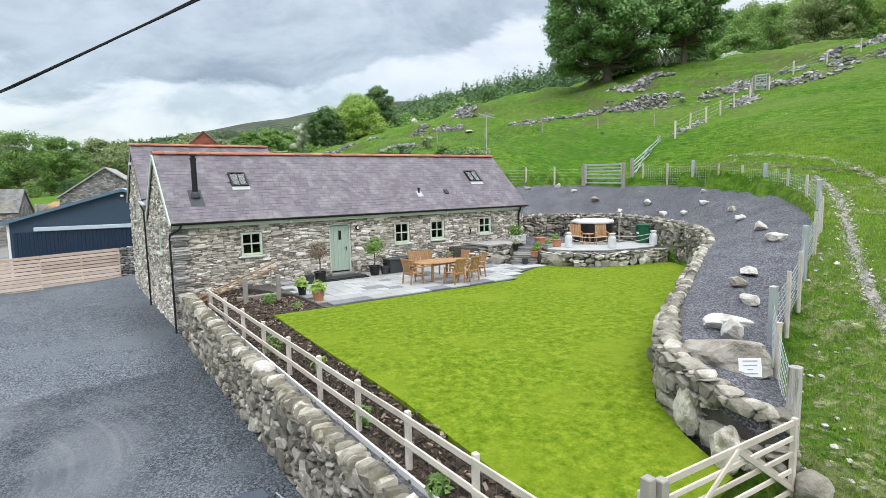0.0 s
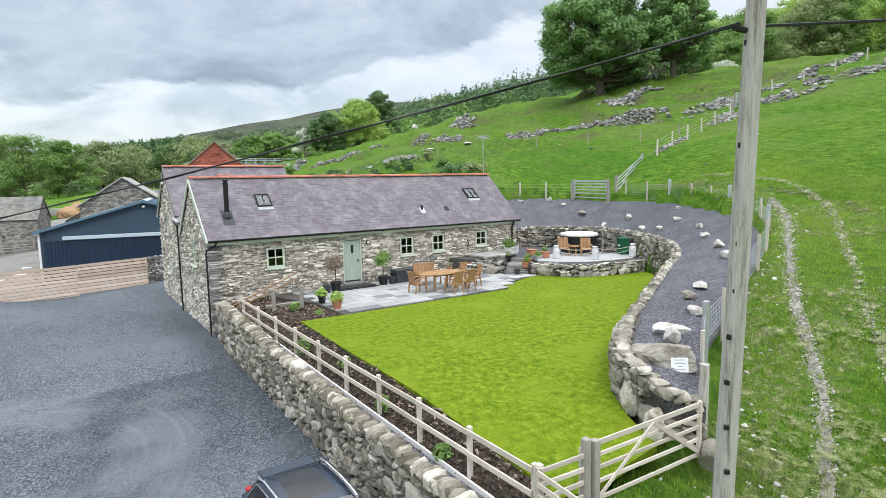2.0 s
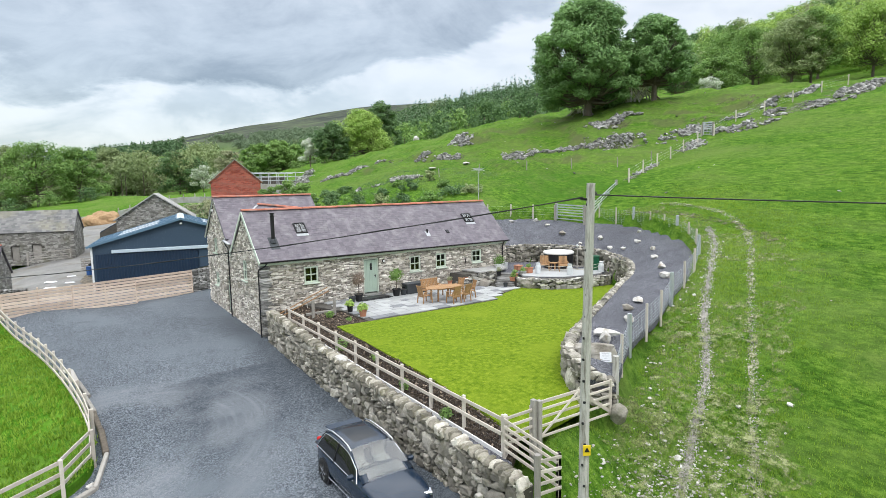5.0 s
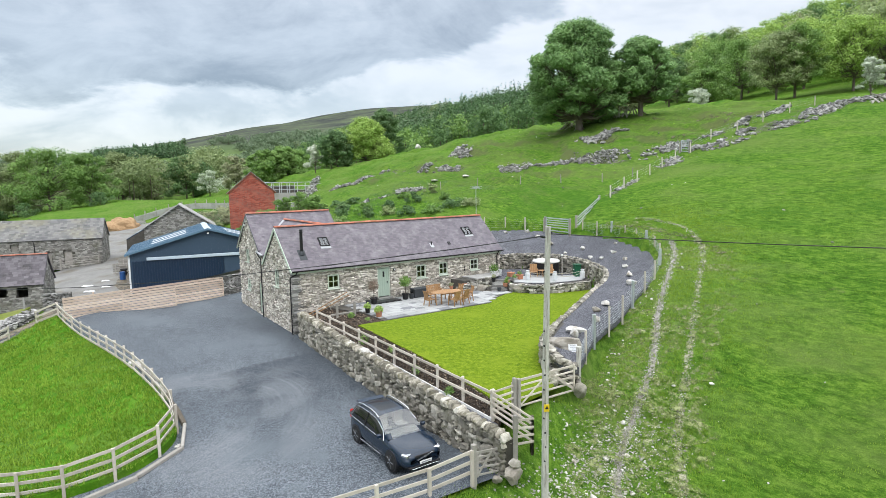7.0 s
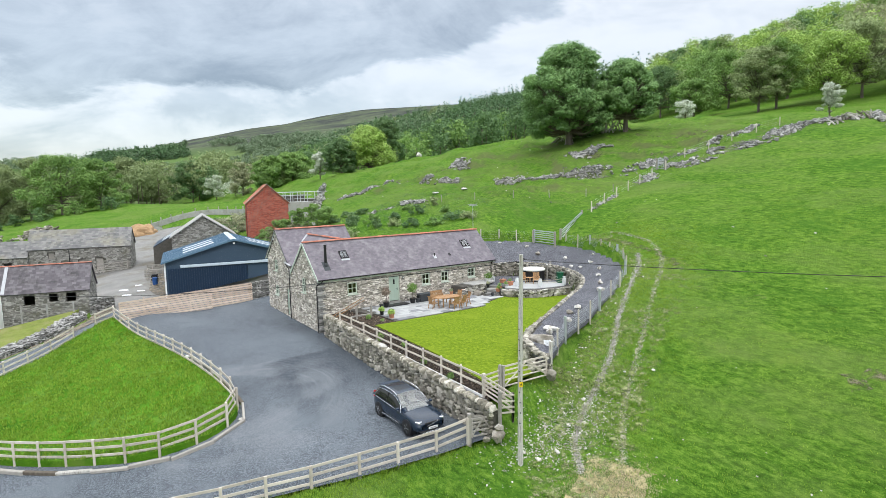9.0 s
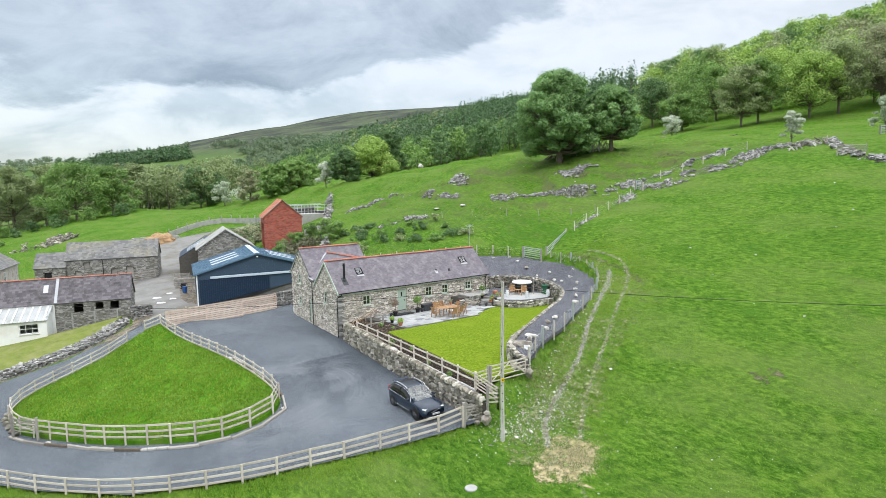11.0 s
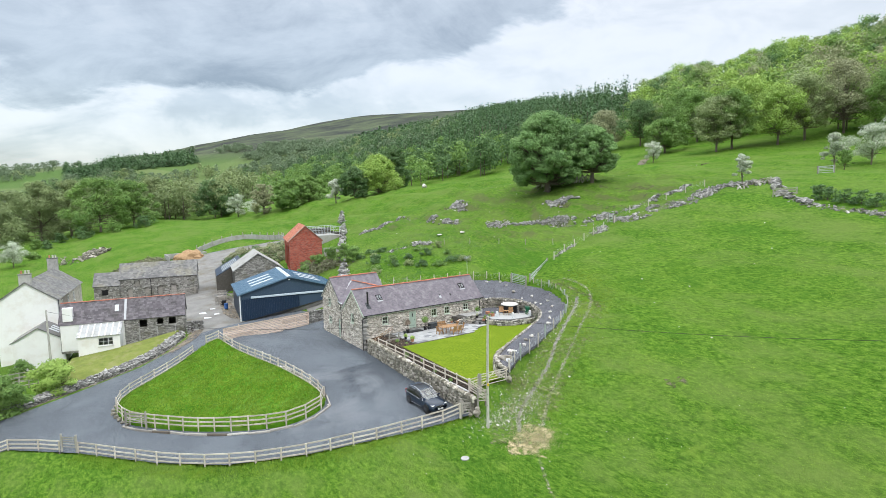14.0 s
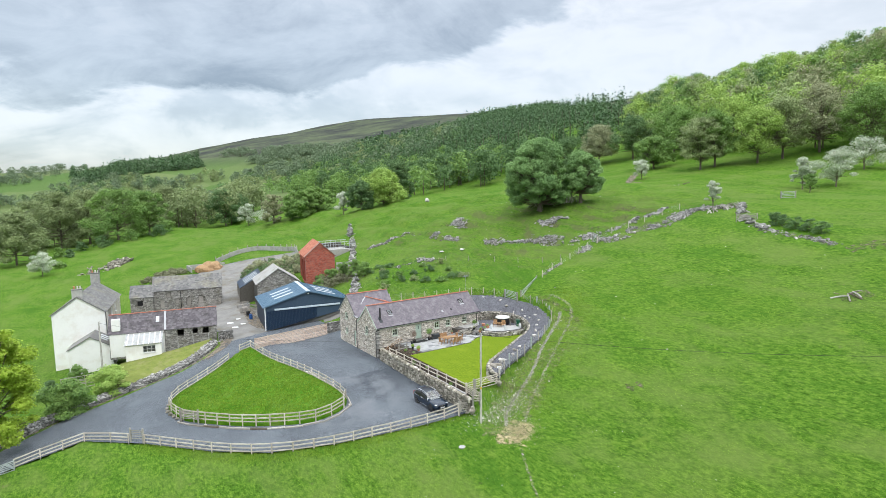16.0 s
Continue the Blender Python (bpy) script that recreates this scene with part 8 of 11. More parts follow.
    part("plate_bar", Shape().box((4.747, 0.0, 0.52), (0.006, 0.4, 0.05)), "ink", plate)
    part("front_bumper", Shape().box((4.62, 0, 0.36), (0.16, 1.4, 0.10), 0.03), "black", h)
    part("bumper_trim", Shape().box((4.69, 0, 0.32), (0.05, 1.2, 0.025), 0.008), "chrome", h)
    part("wiper", Shape().beam((3.3, 0.4, 1.05), (3.2, -0.25, 1.10), 0.015, 0.015), "black", h)
    for x, y in ((2.3, 0.36), (2.3, -0.36), (1.3, 0.36), (1.3, -0.36)):
        part("seat", Shape().box((x, y, 0.95), (0.5, 0.5, 0.3), 0.06).box(Matrix.Translation((x - 0.22, y, 1.22)) @ Matrix.Rotation(radians(-12), 4, "Y"), (0.12, 0.46, 0.6), 0.05), "seat_cream", h)
    part("dashboard", Shape().box((3.0, 0, 1.03), (0.5, 1.4, 0.14), 0.04), "concrete", h)
    part("steering_wheel", Shape().tube([(2.72, -0.36 + 0.18 * math.cos(a), 1.12 + 0.18 * math.sin(a)) for a in np.linspace(0, 6.283, 16)], 0.015, 6, False), "black", h)


car()


# ---- garden furniture ----
def armchair(at, turn):
    h = thing("garden_armchair", "orange-brown hardwood garden armchair with slatted back", "chair", Matrix.Translation(at) @ Matrix.Rotation(radians(turn), 4, "Z"), "chairs round the garden table")
    for x, y, hh, lean in ((0.25, 0.27, 0.62, 0.04), (0.25, -0.27, 0.62, 0.04), (-0.25, 0.27, 0.66, -0.10), (-0.25, -0.27, 0.66, -0.10)):
        part("leg", Shape().beam((x + lean, y, 0), (x, y, hh), 0.055, 0.055, 0.008), "teak", h)
    for k in range(5):
        part("seat_slat", Shape().box((-0.22 + 0.11 * k, 0, 0.42), (0.09, 0.5, 0.025), 0.006), "teak", h)
    part("seat_frame", Shape().box((0.26, 0, 0.385), (0.03, 0.52, 0.06)).box((-0.26, 0, 0.385), (0.03, 0.52, 0.06)), "teak", h)
    b = Matrix.Translation((-0.29, 0, 0.43)) @ Matrix.Rotation(radians(-14), 4, "Y")
    for k in range(6):
        part("back_slat", Shape().box(b @ Matrix.Translation((0, -0.2 + 0.08 * k, 0.28)), (0.022, 0.066, 0.5), 0.006), "teak", h)
    part("top_rail", Shape().box(b @ Matrix.Translation((0, 0, 0.55)), (0.035, 0.54, 0.09), 0.012), "teak", h)
    for y in (0.28, -0.28):
        part("arm", Shape().box((0.0, y, 0.645), (0.62, 0.075, 0.03), 0.01), "teak", h)
    return h


def garden_set():
    z = -0.145
    t = thing("garden_table", "oval orange-brown hardwood garden table on the patio", "table", (9.3, -4.05, z))
    for k in range(9):
        y = -0.56 + 0.14 * k
        l = 1.15 * math.sqrt(max(0.05, 1 - (y / 0.68) ** 2)) * 2
        part("top_slat", Shape().box((0, y, 0.74), (l, 0.132, 0.035), 0.008), "teak", t)
    for x in (-0.6, 0.6):
        for y in (-0.36, 0.36):
            part("leg", Shape().box((x, y, 0.36), (0.085, 0.085, 0.72), 0.01), "teak", t)
    part("apron", Shape().box((0, 0.38, 0.68), (1.2, 0.03, 0.08)).box((0, -0.38, 0.68), (1.2, 0.03, 0.08)), "teak", t)
    c = armchair((7.95, -4.2, z), 5)
    for x, y, a in ((9.15, -5.25, 95), (9.95, -5.1, 100), (10.75, -4.55, 165), (10.6, -3.6, 190)):
        copy_thing(c, Matrix.Translation((x, y, z)) @ Matrix.Rotation(radians(a), 4, "Z"))
    b = thing("garden_bench", "pale hardwood two-seat bench behind the table", "bench", Matrix.Translation((9.4, -2.75, z)) @ Matrix.Rotation(radians(-90), 4, "Z"))
    for k in range(5):
        part("seat_slat", Shape().box((-0.22 + 0.11 * k, 0, 0.42), (0.09, 1.2, 0.025), 0.006), "teak", b)
    for k in range(12):
        part("back_slat", Shape().box(Matrix.Translation((-0.3, -0.55 + 0.1 * k, 0.7)) @ Matrix.Rotation(radians(-12), 4, "Y"), (0.022, 0.085, 0.5), 0.006), "teak", b)
    part("top_rail", Shape().box((-0.36, 0, 0.96), (0.04, 1.25, 0.08), 0.012), "teak", b)
    for y in (-0.6, 0.6):
        for x in (-0.25, 0.25):
            part("leg", Shape().box((x, y, 0.32), (0.06, 0.06, 0.64), 0.008), "teak", b)
        part("arm", Shape().box((0, y, 0.65), (0.6, 0.07, 0.03), 0.01), "teak", b)


garden_set()


def pot(at, r, hh, mat, label, round_=True, square=None):
    h = thing("plant_pot", label, "plant pot", at)
    if square:
        part("pot", Shape().box((0, 0, hh / 2), (square, square, hh), 0.02).box((0, 0, hh - 0.02), (square + 0.05, square + 0.05, 0.05), 0.01), mat, h)
    else:
        part("pot", Shape().lathe((0, 0, 0), [(r * 0.72, 0), (r * 0.95, hh * 0.85), (r * 1.06, hh * 0.86), (r * 1.06, hh), (r * 0.92, hh), (r * 0.88, hh * 0.9)], 16), mat, h)
    part("compost", Shape().lathe((0, 0, hh * 0.88), [(r * 0.9, 0), (r * 0.5, 0.015)], 12), "soil", h)
    return h


def tuft(h, z, r, mat, n, size=0.06, seed=1, tall=1.0):
    part("foliage", leaf_cloud("foliage", [(0, 0, z, r, r, r * tall)], n, size, mat, seed), mat, h)


P0 = -0.145
a = pot((3.62, -3.56, P0), 0.17, 0.32, "black", "black pot with a leafy lime-green plant")
tuft(a, 0.42, 0.2, "leaf_bright", 160, 0.1, 3)
a = pot((3.66, -4.95, P0), 0.21, 0.36, "terracotta", "terracotta pot with pale green and yellow leaves")
tuft(a, 0.46, 0.22, "leaf_bright", 200, 0.11, 4)
for (x, y), mat, r, lab, leaf in (((5.25, -1.35), "bloom", 0.36, "standard shrub with dry brownish bloom in a black pot", 900), ((7.75, -1.35), "leaf_mid", 0.40, "clipped green standard tree in a black pot", 1100)):
    a = pot((x, y, P0), 0.25, 0.42, "black", lab)
    part("stem", Shape().tube([(0, 0, 0.35), (0.02, 0, 0.7), (0, 0.01, 1.1)], 0.025, 7), "bark", a)
    part("crown", leaf_cloud("crown", [(0, 0, 1.28, r, r, r * 0.9), (0.1, 0.05, 1.45, r * 0.6, r * 0.6, r * 0.5), (-0.15, 0, 1.15, r * 0.6, r * 0.6, r * 0.5)], leaf, 0.055, mat, 5), mat, a)
for x, y, w in ((4.75, -1.5, 0.19), (8.25, -1.35, 0.2)):
    a = pot((x, y, P0), w, 0.34, "grey_plastic", "dark plastic tub beside the wall")
a = pot((8.5, -1.05, P0), 0.16, 0.45, "black", "black bucket against the wall")
st = thing("storage_box", "charcoal garden storage box against the cottage", "storage box", (9.1, -1.15, P0))
part("body", Shape().box((0, 0, 0.29), (1.3, 0.62, 0.58), 0.02), "grey_plastic", st)
part("lid", Shape().box((0, 0, 0.60), (1.36, 0.68, 0.06), 0.02), "grey_plastic", st)
for x, y, z, mat, sq, hh, leaf in ((16.0, -1.15, 0.71, "white", 0.0, 0.3, "box_leaf"), (17.4, -1.55, 0.46, "terracotta", 0.42, 0.34, None), (16.9, -3.1, 0.5, "terracotta", 0.42, 0.36, "leaf_mid"), (16.3, -3.2, 0.42, "concrete", 0.34, 0.26, "leaf_mid"),
                                   (15.75, -3.0, 0.30, "terracotta", 0.3, 0.26, "leaf_mid"), (15.4, -3.25, 0.14, "terracotta", 0.32, 0.26, "box_leaf"), (15.55, -3.7, -0.1, "grey_plastic", 0, 0.28, "leaf_mid"), (14.7, -3.3, -0.14, "grey_plastic", 0, 0.26, None),
                                   (15.1, -2.2, 0.4, "black", 0, 0.3, "leaf_brown"), (13.0, -1.3, 0.15, "terracotta", 0, 0.25, None), (12.1, -0.8, -0.05, "terracotta", 0, 0.28, "leaf_brown"), (17.0, -0.7, 0.46, "churn", 0, 0.5, None)):
    lab = {"white": "white bowl planter with a clipped green dome", "terracotta": "terracotta planter on the slate steps", "concrete": "pale stone planter on the steps", "grey_plastic": "dark pot on the steps", "black": "black pot with bare twigs", "churn": "pale metal bin by the cottage corner"}[mat]
    a = pot((x, y, z), 0.28 if mat == "white" else 0.16, hh, mat, lab, square=sq or None)
    if leaf:
        r = 0.36 if leaf == "box_leaf" and mat == "white" else 0.17
        tuft(a, hh + r * 0.6, r, leaf, 500 if r > 0.3 else 140, 0.06, int(x * 10))


def churn(at, label="pale painted milk churn at the terrace edge"):
    h = thing("milk_churn", label, "milk churn", at, "milk churns along the terrace")
    part("body", Shape().lathe((0, 0, 0), [(0.17, 0), (0.185, 0.03), (0.185, 0.44), (0.17, 0.5), (0.11, 0.6), (0.11, 0.66)], 18), "churn", h, smoothed=False)
    part("lid", Shape().lathe((0, 0, 0.66), [(0.15, 0), (0.15, 0.04), (0.06, 0.06)], 16), "churn", h)
    for s in (-1, 1):
        part("handle", Shape().tube([(0.12 * s, 0, 0.58), (0.2 * s, 0, 0.6), (0.19 * s, 0, 0.46)], 0.013, 6), "churn", h)


CH = [(17.3, -3.0), (18.75, -5.3), (20.75, -5.95)]
churn((17.15, -3.75, 0.5))
churn((18.3, -5.45, 0.5))
churn((20.7, -6.0, 0.5))
rp = Shape()
for p, q in (((17.15, -3.75), (18.3, -5.45)), ((18.3, -5.45), (20.7, -6.0))):
    for z, sag in ((1.1, 0.12), (0.95, 0.2)):
        rp.tube([(p[0] + (q[0] - p[0]) * t, p[1] + (q[1] - p[1]) * t, z - sag * 4 * t * (1 - t)) for t in np.linspace(0, 1, 12)], 0.018, 6)
tagged(part("rope", rp, "rope", None, "pale rope slung between the milk churns"), category="rope")

tub = thing("hot_tub", "round hot tub with pale cover and dark sides", "hot tub", (20.35, -2.5, 0.46))
part("shell", Shape().lathe((0, 0, 0), [(1.0, 0), (1.02, 0.05), (1.02, 0.98), (0.95, 1.0)], 36), "black", tub, "dark panelled side")
part("cover", Shape().lathe((0, 0, 1.0), [(1.06, 0), (1.08, 0.03), (1.08, 0.12), (1.0, 0.17), (0.3, 0.2)], 36), "cover", tub, "pale padded cover", smoothed=True)
for x, y in ((18.45, -3.05), (19.15, -4.1)):
    c = thing("terrace_chair", "pale hardwood reclining chair beside the hot tub", "chair", Matrix.Translation((x, y, 0.5)) @ Matrix.Rotation(radians(-130), 4, "Z"), "terrace chairs")
    for k in range(7):
        part("back_slat", Shape().box(Matrix.Translation((-0.28, -0.24 + 0.08 * k, 0.68)) @ Matrix.Rotation(radians(-18), 4, "Y"), (0.02, 0.068, 0.62), 0.005), "teak", c)
    part("seat", Shape().box((0, 0, 0.4), (0.52, 0.54, 0.04), 0.01), "teak", c)
    for sx in (-0.25, 0.25):
        for sy in (-0.28, 0.28):
            part("leg", Shape().box((sx, sy, 0.3), (0.045, 0.045, 0.6), 0.006), "teak", c)
    for sy in (-0.29, 0.29):
        part("arm", Shape().box((0.0, sy, 0.61), (0.6, 0.06, 0.03), 0.008), "teak", c)
t = thing("side_table", "small round hardwood table between two terrace chairs", "table", (18.9, -3.45, 0.5))
part("tabletop", Shape().lathe((0, 0, 0.5), [(0.3, 0), (0.3, 0.03)], 18), "teak", t)
for k in range(3):
    part("leg", Shape().beam((0.22 * math.cos(k * 2.1), 0.22 * math.sin(k * 2.1), 0), (0.1 * math.cos(k * 2.1), 0.1 * math.sin(k * 2.1), 0.5), 0.035, 0.035), "teak", t)
b = thing("wheelie_bin", "dark green wheeled bin against the wall", "bin", Matrix.Translation((21.2, -5.0, 0.46)) @ Matrix.Rotation(radians(-30), 4, "Z"))
part("body", Shape().solid([(-0.24, -0.27, 0), (0.24, -0.27, 0), (0.24, 0.27, 0), (-0.24, 0.27, 0)], (0, 0, 0.9)), "green_plastic", b)
part("lid", Shape().box((0, 0, 0.95), (0.58, 0.62, 0.08), 0.03), "green_plastic", b)
part("mark", Shape().box((-0.25, 0, 0.55), (0.01, 0.26, 0.09)), "paper", b, "pale bar of lettering")
for s in (-1, 1):
    part("wheel", Shape().lathe(Matrix.Translation((0.22, 0.25 * s, 0.1)) @ Matrix.Rotation(radians(90), 4, "X"), [(0.1, -0.03), (0.1, 0.03)], 14), "black", b)
l = thing("lantern_post", "slim grey post with a small lamp beside the hot tub", "lamp post", (20.45, -4.15, 0.46))
part("post", Shape().lathe((0, 0, 0), [(0.06, 0), (0.05, 0.1), (0.05, 1.05), (0.075, 1.06), (0.075, 1.1), (0.04, 1.12), (0.04, 1.6)], 10), "old_timber", l)
part("lamp_head", Shape().lathe((0, 0, 1.6), [(0.04, 0), (0.09, 0.03), (0.09, 0.1), (0.04, 0.14)], 10), "white", l)

# ---- rocks on the bank ----
ROCKS = ((22.96, -0.37, 0.75), (22.47, -2.58, 0.42), (23.0, -4.04, 0.55), (22.17, -7.74, 0.5), (20.71, -9.88, 0.6), (19.18, -11.11, 0.55), (17.4, -12.75, 0.7), (15.9, -14.0, 0.8), (12.5, -14.9, 0.62), (11.4, -15.2, 0.6),
         (10.4, -16.05, 0.55), (21.7, -7.0, 0.45), (22.03, -5.58, 0.45), (23.66, 1.92, 0.5), (24.0, 3.5, 0.55), (22.65, 5.0, 0.55), (23.4, -6.9, 0.4))
for k, (x, y, s) in enumerate(ROCKS):
    z = float(bank_height(np.array([x]), np.array([y]))[0])
    mat = "boulder" if k in (0, 9) else "quartz"
    me = boulder_mesh("landscape_rock", 70 + k, 4, 0.55)
    r = part("landscape_rock", me, mat, None, "brownish boulder set in the slate chippings" if mat == "boulder" else "pale quartz rock set in the slate chippings", at=Matrix.Translation((x, y, z + s * 0.17)) @ Matrix.Rotation(k * 1.7, 4, "Z") @ Matrix.Diagonal((s, s * 0.75, s * 0.62, 1)))
    tagged(r, category="rock", group="rocks on the gravel bank")
for x, y, z, a, sx, sy, sz, mat, lab in ((6.45, -17.8, 0.48, -53, 1.62, 0.9, 1.0, "boulder", "large long brown boulder on the gravel bank"), (8.1, -16.8, 0.66, -50, 0.95, 0.5, 0.42, "quartz", "flat-topped pale boulder on the gravel bank"), (7.45, -17.25, 0.66, 20, 0.52, 0.45, 0.5, "quartz", "white quartz rock behind the big boulder")):
    tagged(part("landscape_rock", boulder_mesh("landscape_rock", int(x * 13), 4, 0.48), mat, None, lab, at=Matrix.Translation((x, y, z)) @ Matrix.Rotation(radians(a), 4, "Z") @ Matrix.Diagonal((sx, sy, sz, 1))), category="rock")
sg = thing("notice_board", "small white notice with grey lettering propped on a boulder", "sign", Matrix.Translation((6.3, -18.2, 0.2)) @ Matrix.Rotation(radians(-38), 4, "Z") @ Matrix.Rotation(radians(-12), 4, "X"))
part("board", Shape().box((0, 0, 0.17), (0.4, 0.015, 0.34), 0.003), "paper", sg)
for k, w in enumerate((0.26, 0.24, 0.1, 0.26)):
    part("lettering_bar", Shape().box((0.0, -0.011, 0.29 - 0.075 * k), (w, 0.004, 0.016)), "ink", sg)

# posts and rails in the soil bed, and the handrail by the wall
for x, y, hh in ((2.85, -3.3, 0.8), (1.75, -3.1, 0.75)):
    tagged(part("bed_post", Shape().tube([(x, y, -0.6), (x, y, hh - 0.15)], 0.085, 9), "old_timber", None, "short round timber post in the soil bed"), category="post")
r = thing("handrail", "unpainted timber handrail slanting along the cottage wall", "handrail")
for o in (0.0, 0.22):
    part("rail", Shape().beam((0.45, -1.35 - o, -0.25 - o * 0.5), (3.75, -0.4 - o, 0.72 - o * 0.8), 0.03, 0.05, 0.006), "teak", r)
for x, y, z in ((0.9, -1.3, -0.1), (2.3, -0.9, 0.2), (3.5, -0.55, 0.55)):
    part("post", Shape().box((x, y, z - 0.45), (0.05, 0.05, 0.95), 0.008), "old_timber", r)
tagged(part("sleeper", Shape().box((2.4, -2.5, -0.22), (1.6, 0.16, 0.16), 0.02), "old_timber", None, "weathered timber sleeper lying in the bed"), category="sleeper")
for k, (x, y, r_) in enumerate(((1.15, -7.8, 0.28), (2.35, -3.8, 0.2), (1.1, -13.2, 0.2), (1.3, -10.6, 0.16), (2.9, -4.9, 0.14), (1.0, -16.0, 0.2))):
    tagged(part("bed_plant", leaf_cloud("bed_plant", [(x, y, float(bed_height(np.array(x), np.array(y))) + r_ * 0.7, r_, r_, r_)], 160, 0.07, "leaf_mid", 30 + k), "leaf_mid", None, "small green shrub in the soil bed"), category="shrub")


# ---- trees ----
def ground_at(x, y):
    """Height of the open ground, away from made surfaces."""
    z = float(hill(x, y))
    z += float(np.maximum(0.3, np.maximum(smooth(12, 15, x), smooth(19, 21, -y))) * humps(x, y))
    return z


def within(poly, x, y):
    res = False
    x0, y0 = poly[-1]
    for x1, y1 in poly:
        if (y0 > y) != (y1 > y) and x < (x1 - x0) * (y - y0) / (y1 - y0) + x0:
            res = not res
        x0, y0 = x1, y1
    return res


def crown_blobs(r, cx, cy, z0, height, width, n, low=0.22, taper=0.5):
    """Clumps over a crown's surface: wide in the middle, lobed and uneven at its outline."""
    res = []
    seed = r.uniform(0, 90)
    for i in range(n):
        k = (i + 0.5) / n
        a = i * 2.399 + r.uniform(-0.6, 0.6)
        lobe = 1 + 0.45 * noise.noise((math.cos(a) * 1.3 + seed, math.sin(a) * 1.3, k * 2.2))
        reach = width / 2 * math.sqrt(max(0.03, 1 - (2 * k - 0.8) ** 2 / 1.5)) * (1 - taper * 0.2 * k) * lobe
        s = width * r.choice((0.06, 0.08, 0.1, 0.12, 0.16)) * (1.45 if n < 16 else 1.2 if n < 30 else 1.0 if n < 90 else 0.8)
        d = max(0.0, reach - s * 0.55) * (1.0 if i % 4 else r.uniform(0.3, 0.8))
        t = low + (1 - low) * k
        res.append((cx + math.cos(a) * d, cy + math.sin(a) * d, z0 + height * t * 0.95 + height * 0.06 * (lobe - 1), s, s, s * r.uniform(0.5, 0.72)))
    res.append((cx, cy, z0 + height * (0.5 + low / 2), width * 0.22, width * 0.22, height * (1 - low) * 0.30))
    res.append((cx, cy, z0 + height * 0.88, width * 0.13, width * 0.13, height * 0.09))
    return res


def tree(name, label, x, y, height, width, leaf, count, size, seed, low=0.22, trunk=0.03, clumps=22, category="tree", group="", bare=False):
    r = random.Random(seed)
    z = ground_at(x, y)
    h = thing(name, label, category, (x, y, z), group)
    blobs = crown_blobs(r, 0, 0, 0, height, width, clumps, low)
    t = Shape()
    rr = height * trunk
    t.tube([(0, 0, -0.4), (0, 0, 0.2), (r.uniform(-0.2, 0.2), r.uniform(-0.2, 0.2), height * 0.35), (r.uniform(-0.4, 0.4), r.uniform(-0.4, 0.4), height * 0.72)], [rr * 1.5, rr, rr * 0.75, rr * 0.25], 9)
    part("trunk", t, "bark", h)
    lm = Shape()
    for b in blobs[:-2]:
        st = height * r.uniform(0.16, 0.5)
        p, q = Vector((0, 0, min(st, b[2] * 0.8))), Vector(b[:3])
        mid_ = p.lerp(q, 0.55) + Vector((0, 0, -0.04 * height))
        lm.tube([p, mid_, q], [rr * 0.36, rr * 0.22, rr * 0.06], 5, False)
    part("branchwork", lm, "bark", h, kind="stuff")
    part("crown", leaf_cloud("crown", blobs, int(count * 1.7), size * 0.82, leaf, seed, upward=1.0), leaf, h)
    return h


def hawthorn(x, y, height, width, seed, leaf="blossom"):
    tree("hawthorn_tree", "small hawthorn covered in white blossom" if leaf == "blossom" else "small green thorn tree on the hillside", x, y, height, width, leaf, 3200, height * 0.03, seed, 0.2, 0.02, 12, "tree", "hawthorns")


tree("sycamore_tree", "large spreading dark green sycamore on the hillside", 55.2, 25.3, 16.2, 14.4, "leaf_syc", 52000, 0.25, 11, 0.14, 0.034, 190)
tree("sycamore_tree", "smaller dark green sycamore beside the large one", 61.3, 18.9, 11.4, 10.0, "leaf_syc", 30000, 0.24, 12, 0.24, 0.034, 140)
tree("hedgerow_tree", "yellow-green broad tree at the field edge", 73.0, 129.0, 13.4, 17.0, "leaf_bright", 18000, 0.34, 13, 0.05, 0.025, 80)
tree("hedgerow_tree", "dark green broad tree at the field edge", 62.0, 126.0, 10.6, 10.5, "leaf_dark", 11000, 0.34, 14, 0.08, 0.025, 70)
tree("hedgerow_tree", "tall dark green tree behind the yellow-green one", 82.0, 133.0, 17.4, 13.0, "leaf_dark", 15000, 0.36, 15, 0.1, 0.025, 70)
tree("hedgerow_tree", "rounded mid-green tree standing alone in grass", 133, 51.5, 10.8, 12.8, "leaf_mid", 12000, 0.28, 16, 0.2, 0.03, 60)
hawthorn(57.0, 131.2, 9.0, 6.0, 21)
hawthorn(111.8, 40.6, 6.2, 5.2, 22)
hawthorn(67.5, -8.0, 4.8, 2.9, 23)
hawthorn(104.7, -7.2, 7.0, 4.6, 24)
hawthorn(109.5, -12.0, 8.0, 8.7, 25)
hawthorn(130.5, -9.8, 8.0, 10.9, 26)
hawthorn(-37.1, 151.7, 8.0, 8.5, 27)
hawthorn(44.8, 211.0, 10.5, 9.5, 28)
hawthorn(49.3, 199.0, 6.5, 9.5, 29)
hawthorn(99.9, -10.8, 4.2, 3.5, 30, "leaf_mid")
tree("lane_tree", "bright lime-green young tree beside the lane wall", -43.6, 14.4, 15.2, 12.0, "leaf_lime", 30000, 0.24, 17, 0.06, 0.022, 90)
tree("garden_shrub", "light green rounded shrub above the lane wall", -29.7, 23.4, 4.2, 5.6, "leaf_bright", 4500, 0.2, 18, 0.02, 0.02, 14, "shrub")
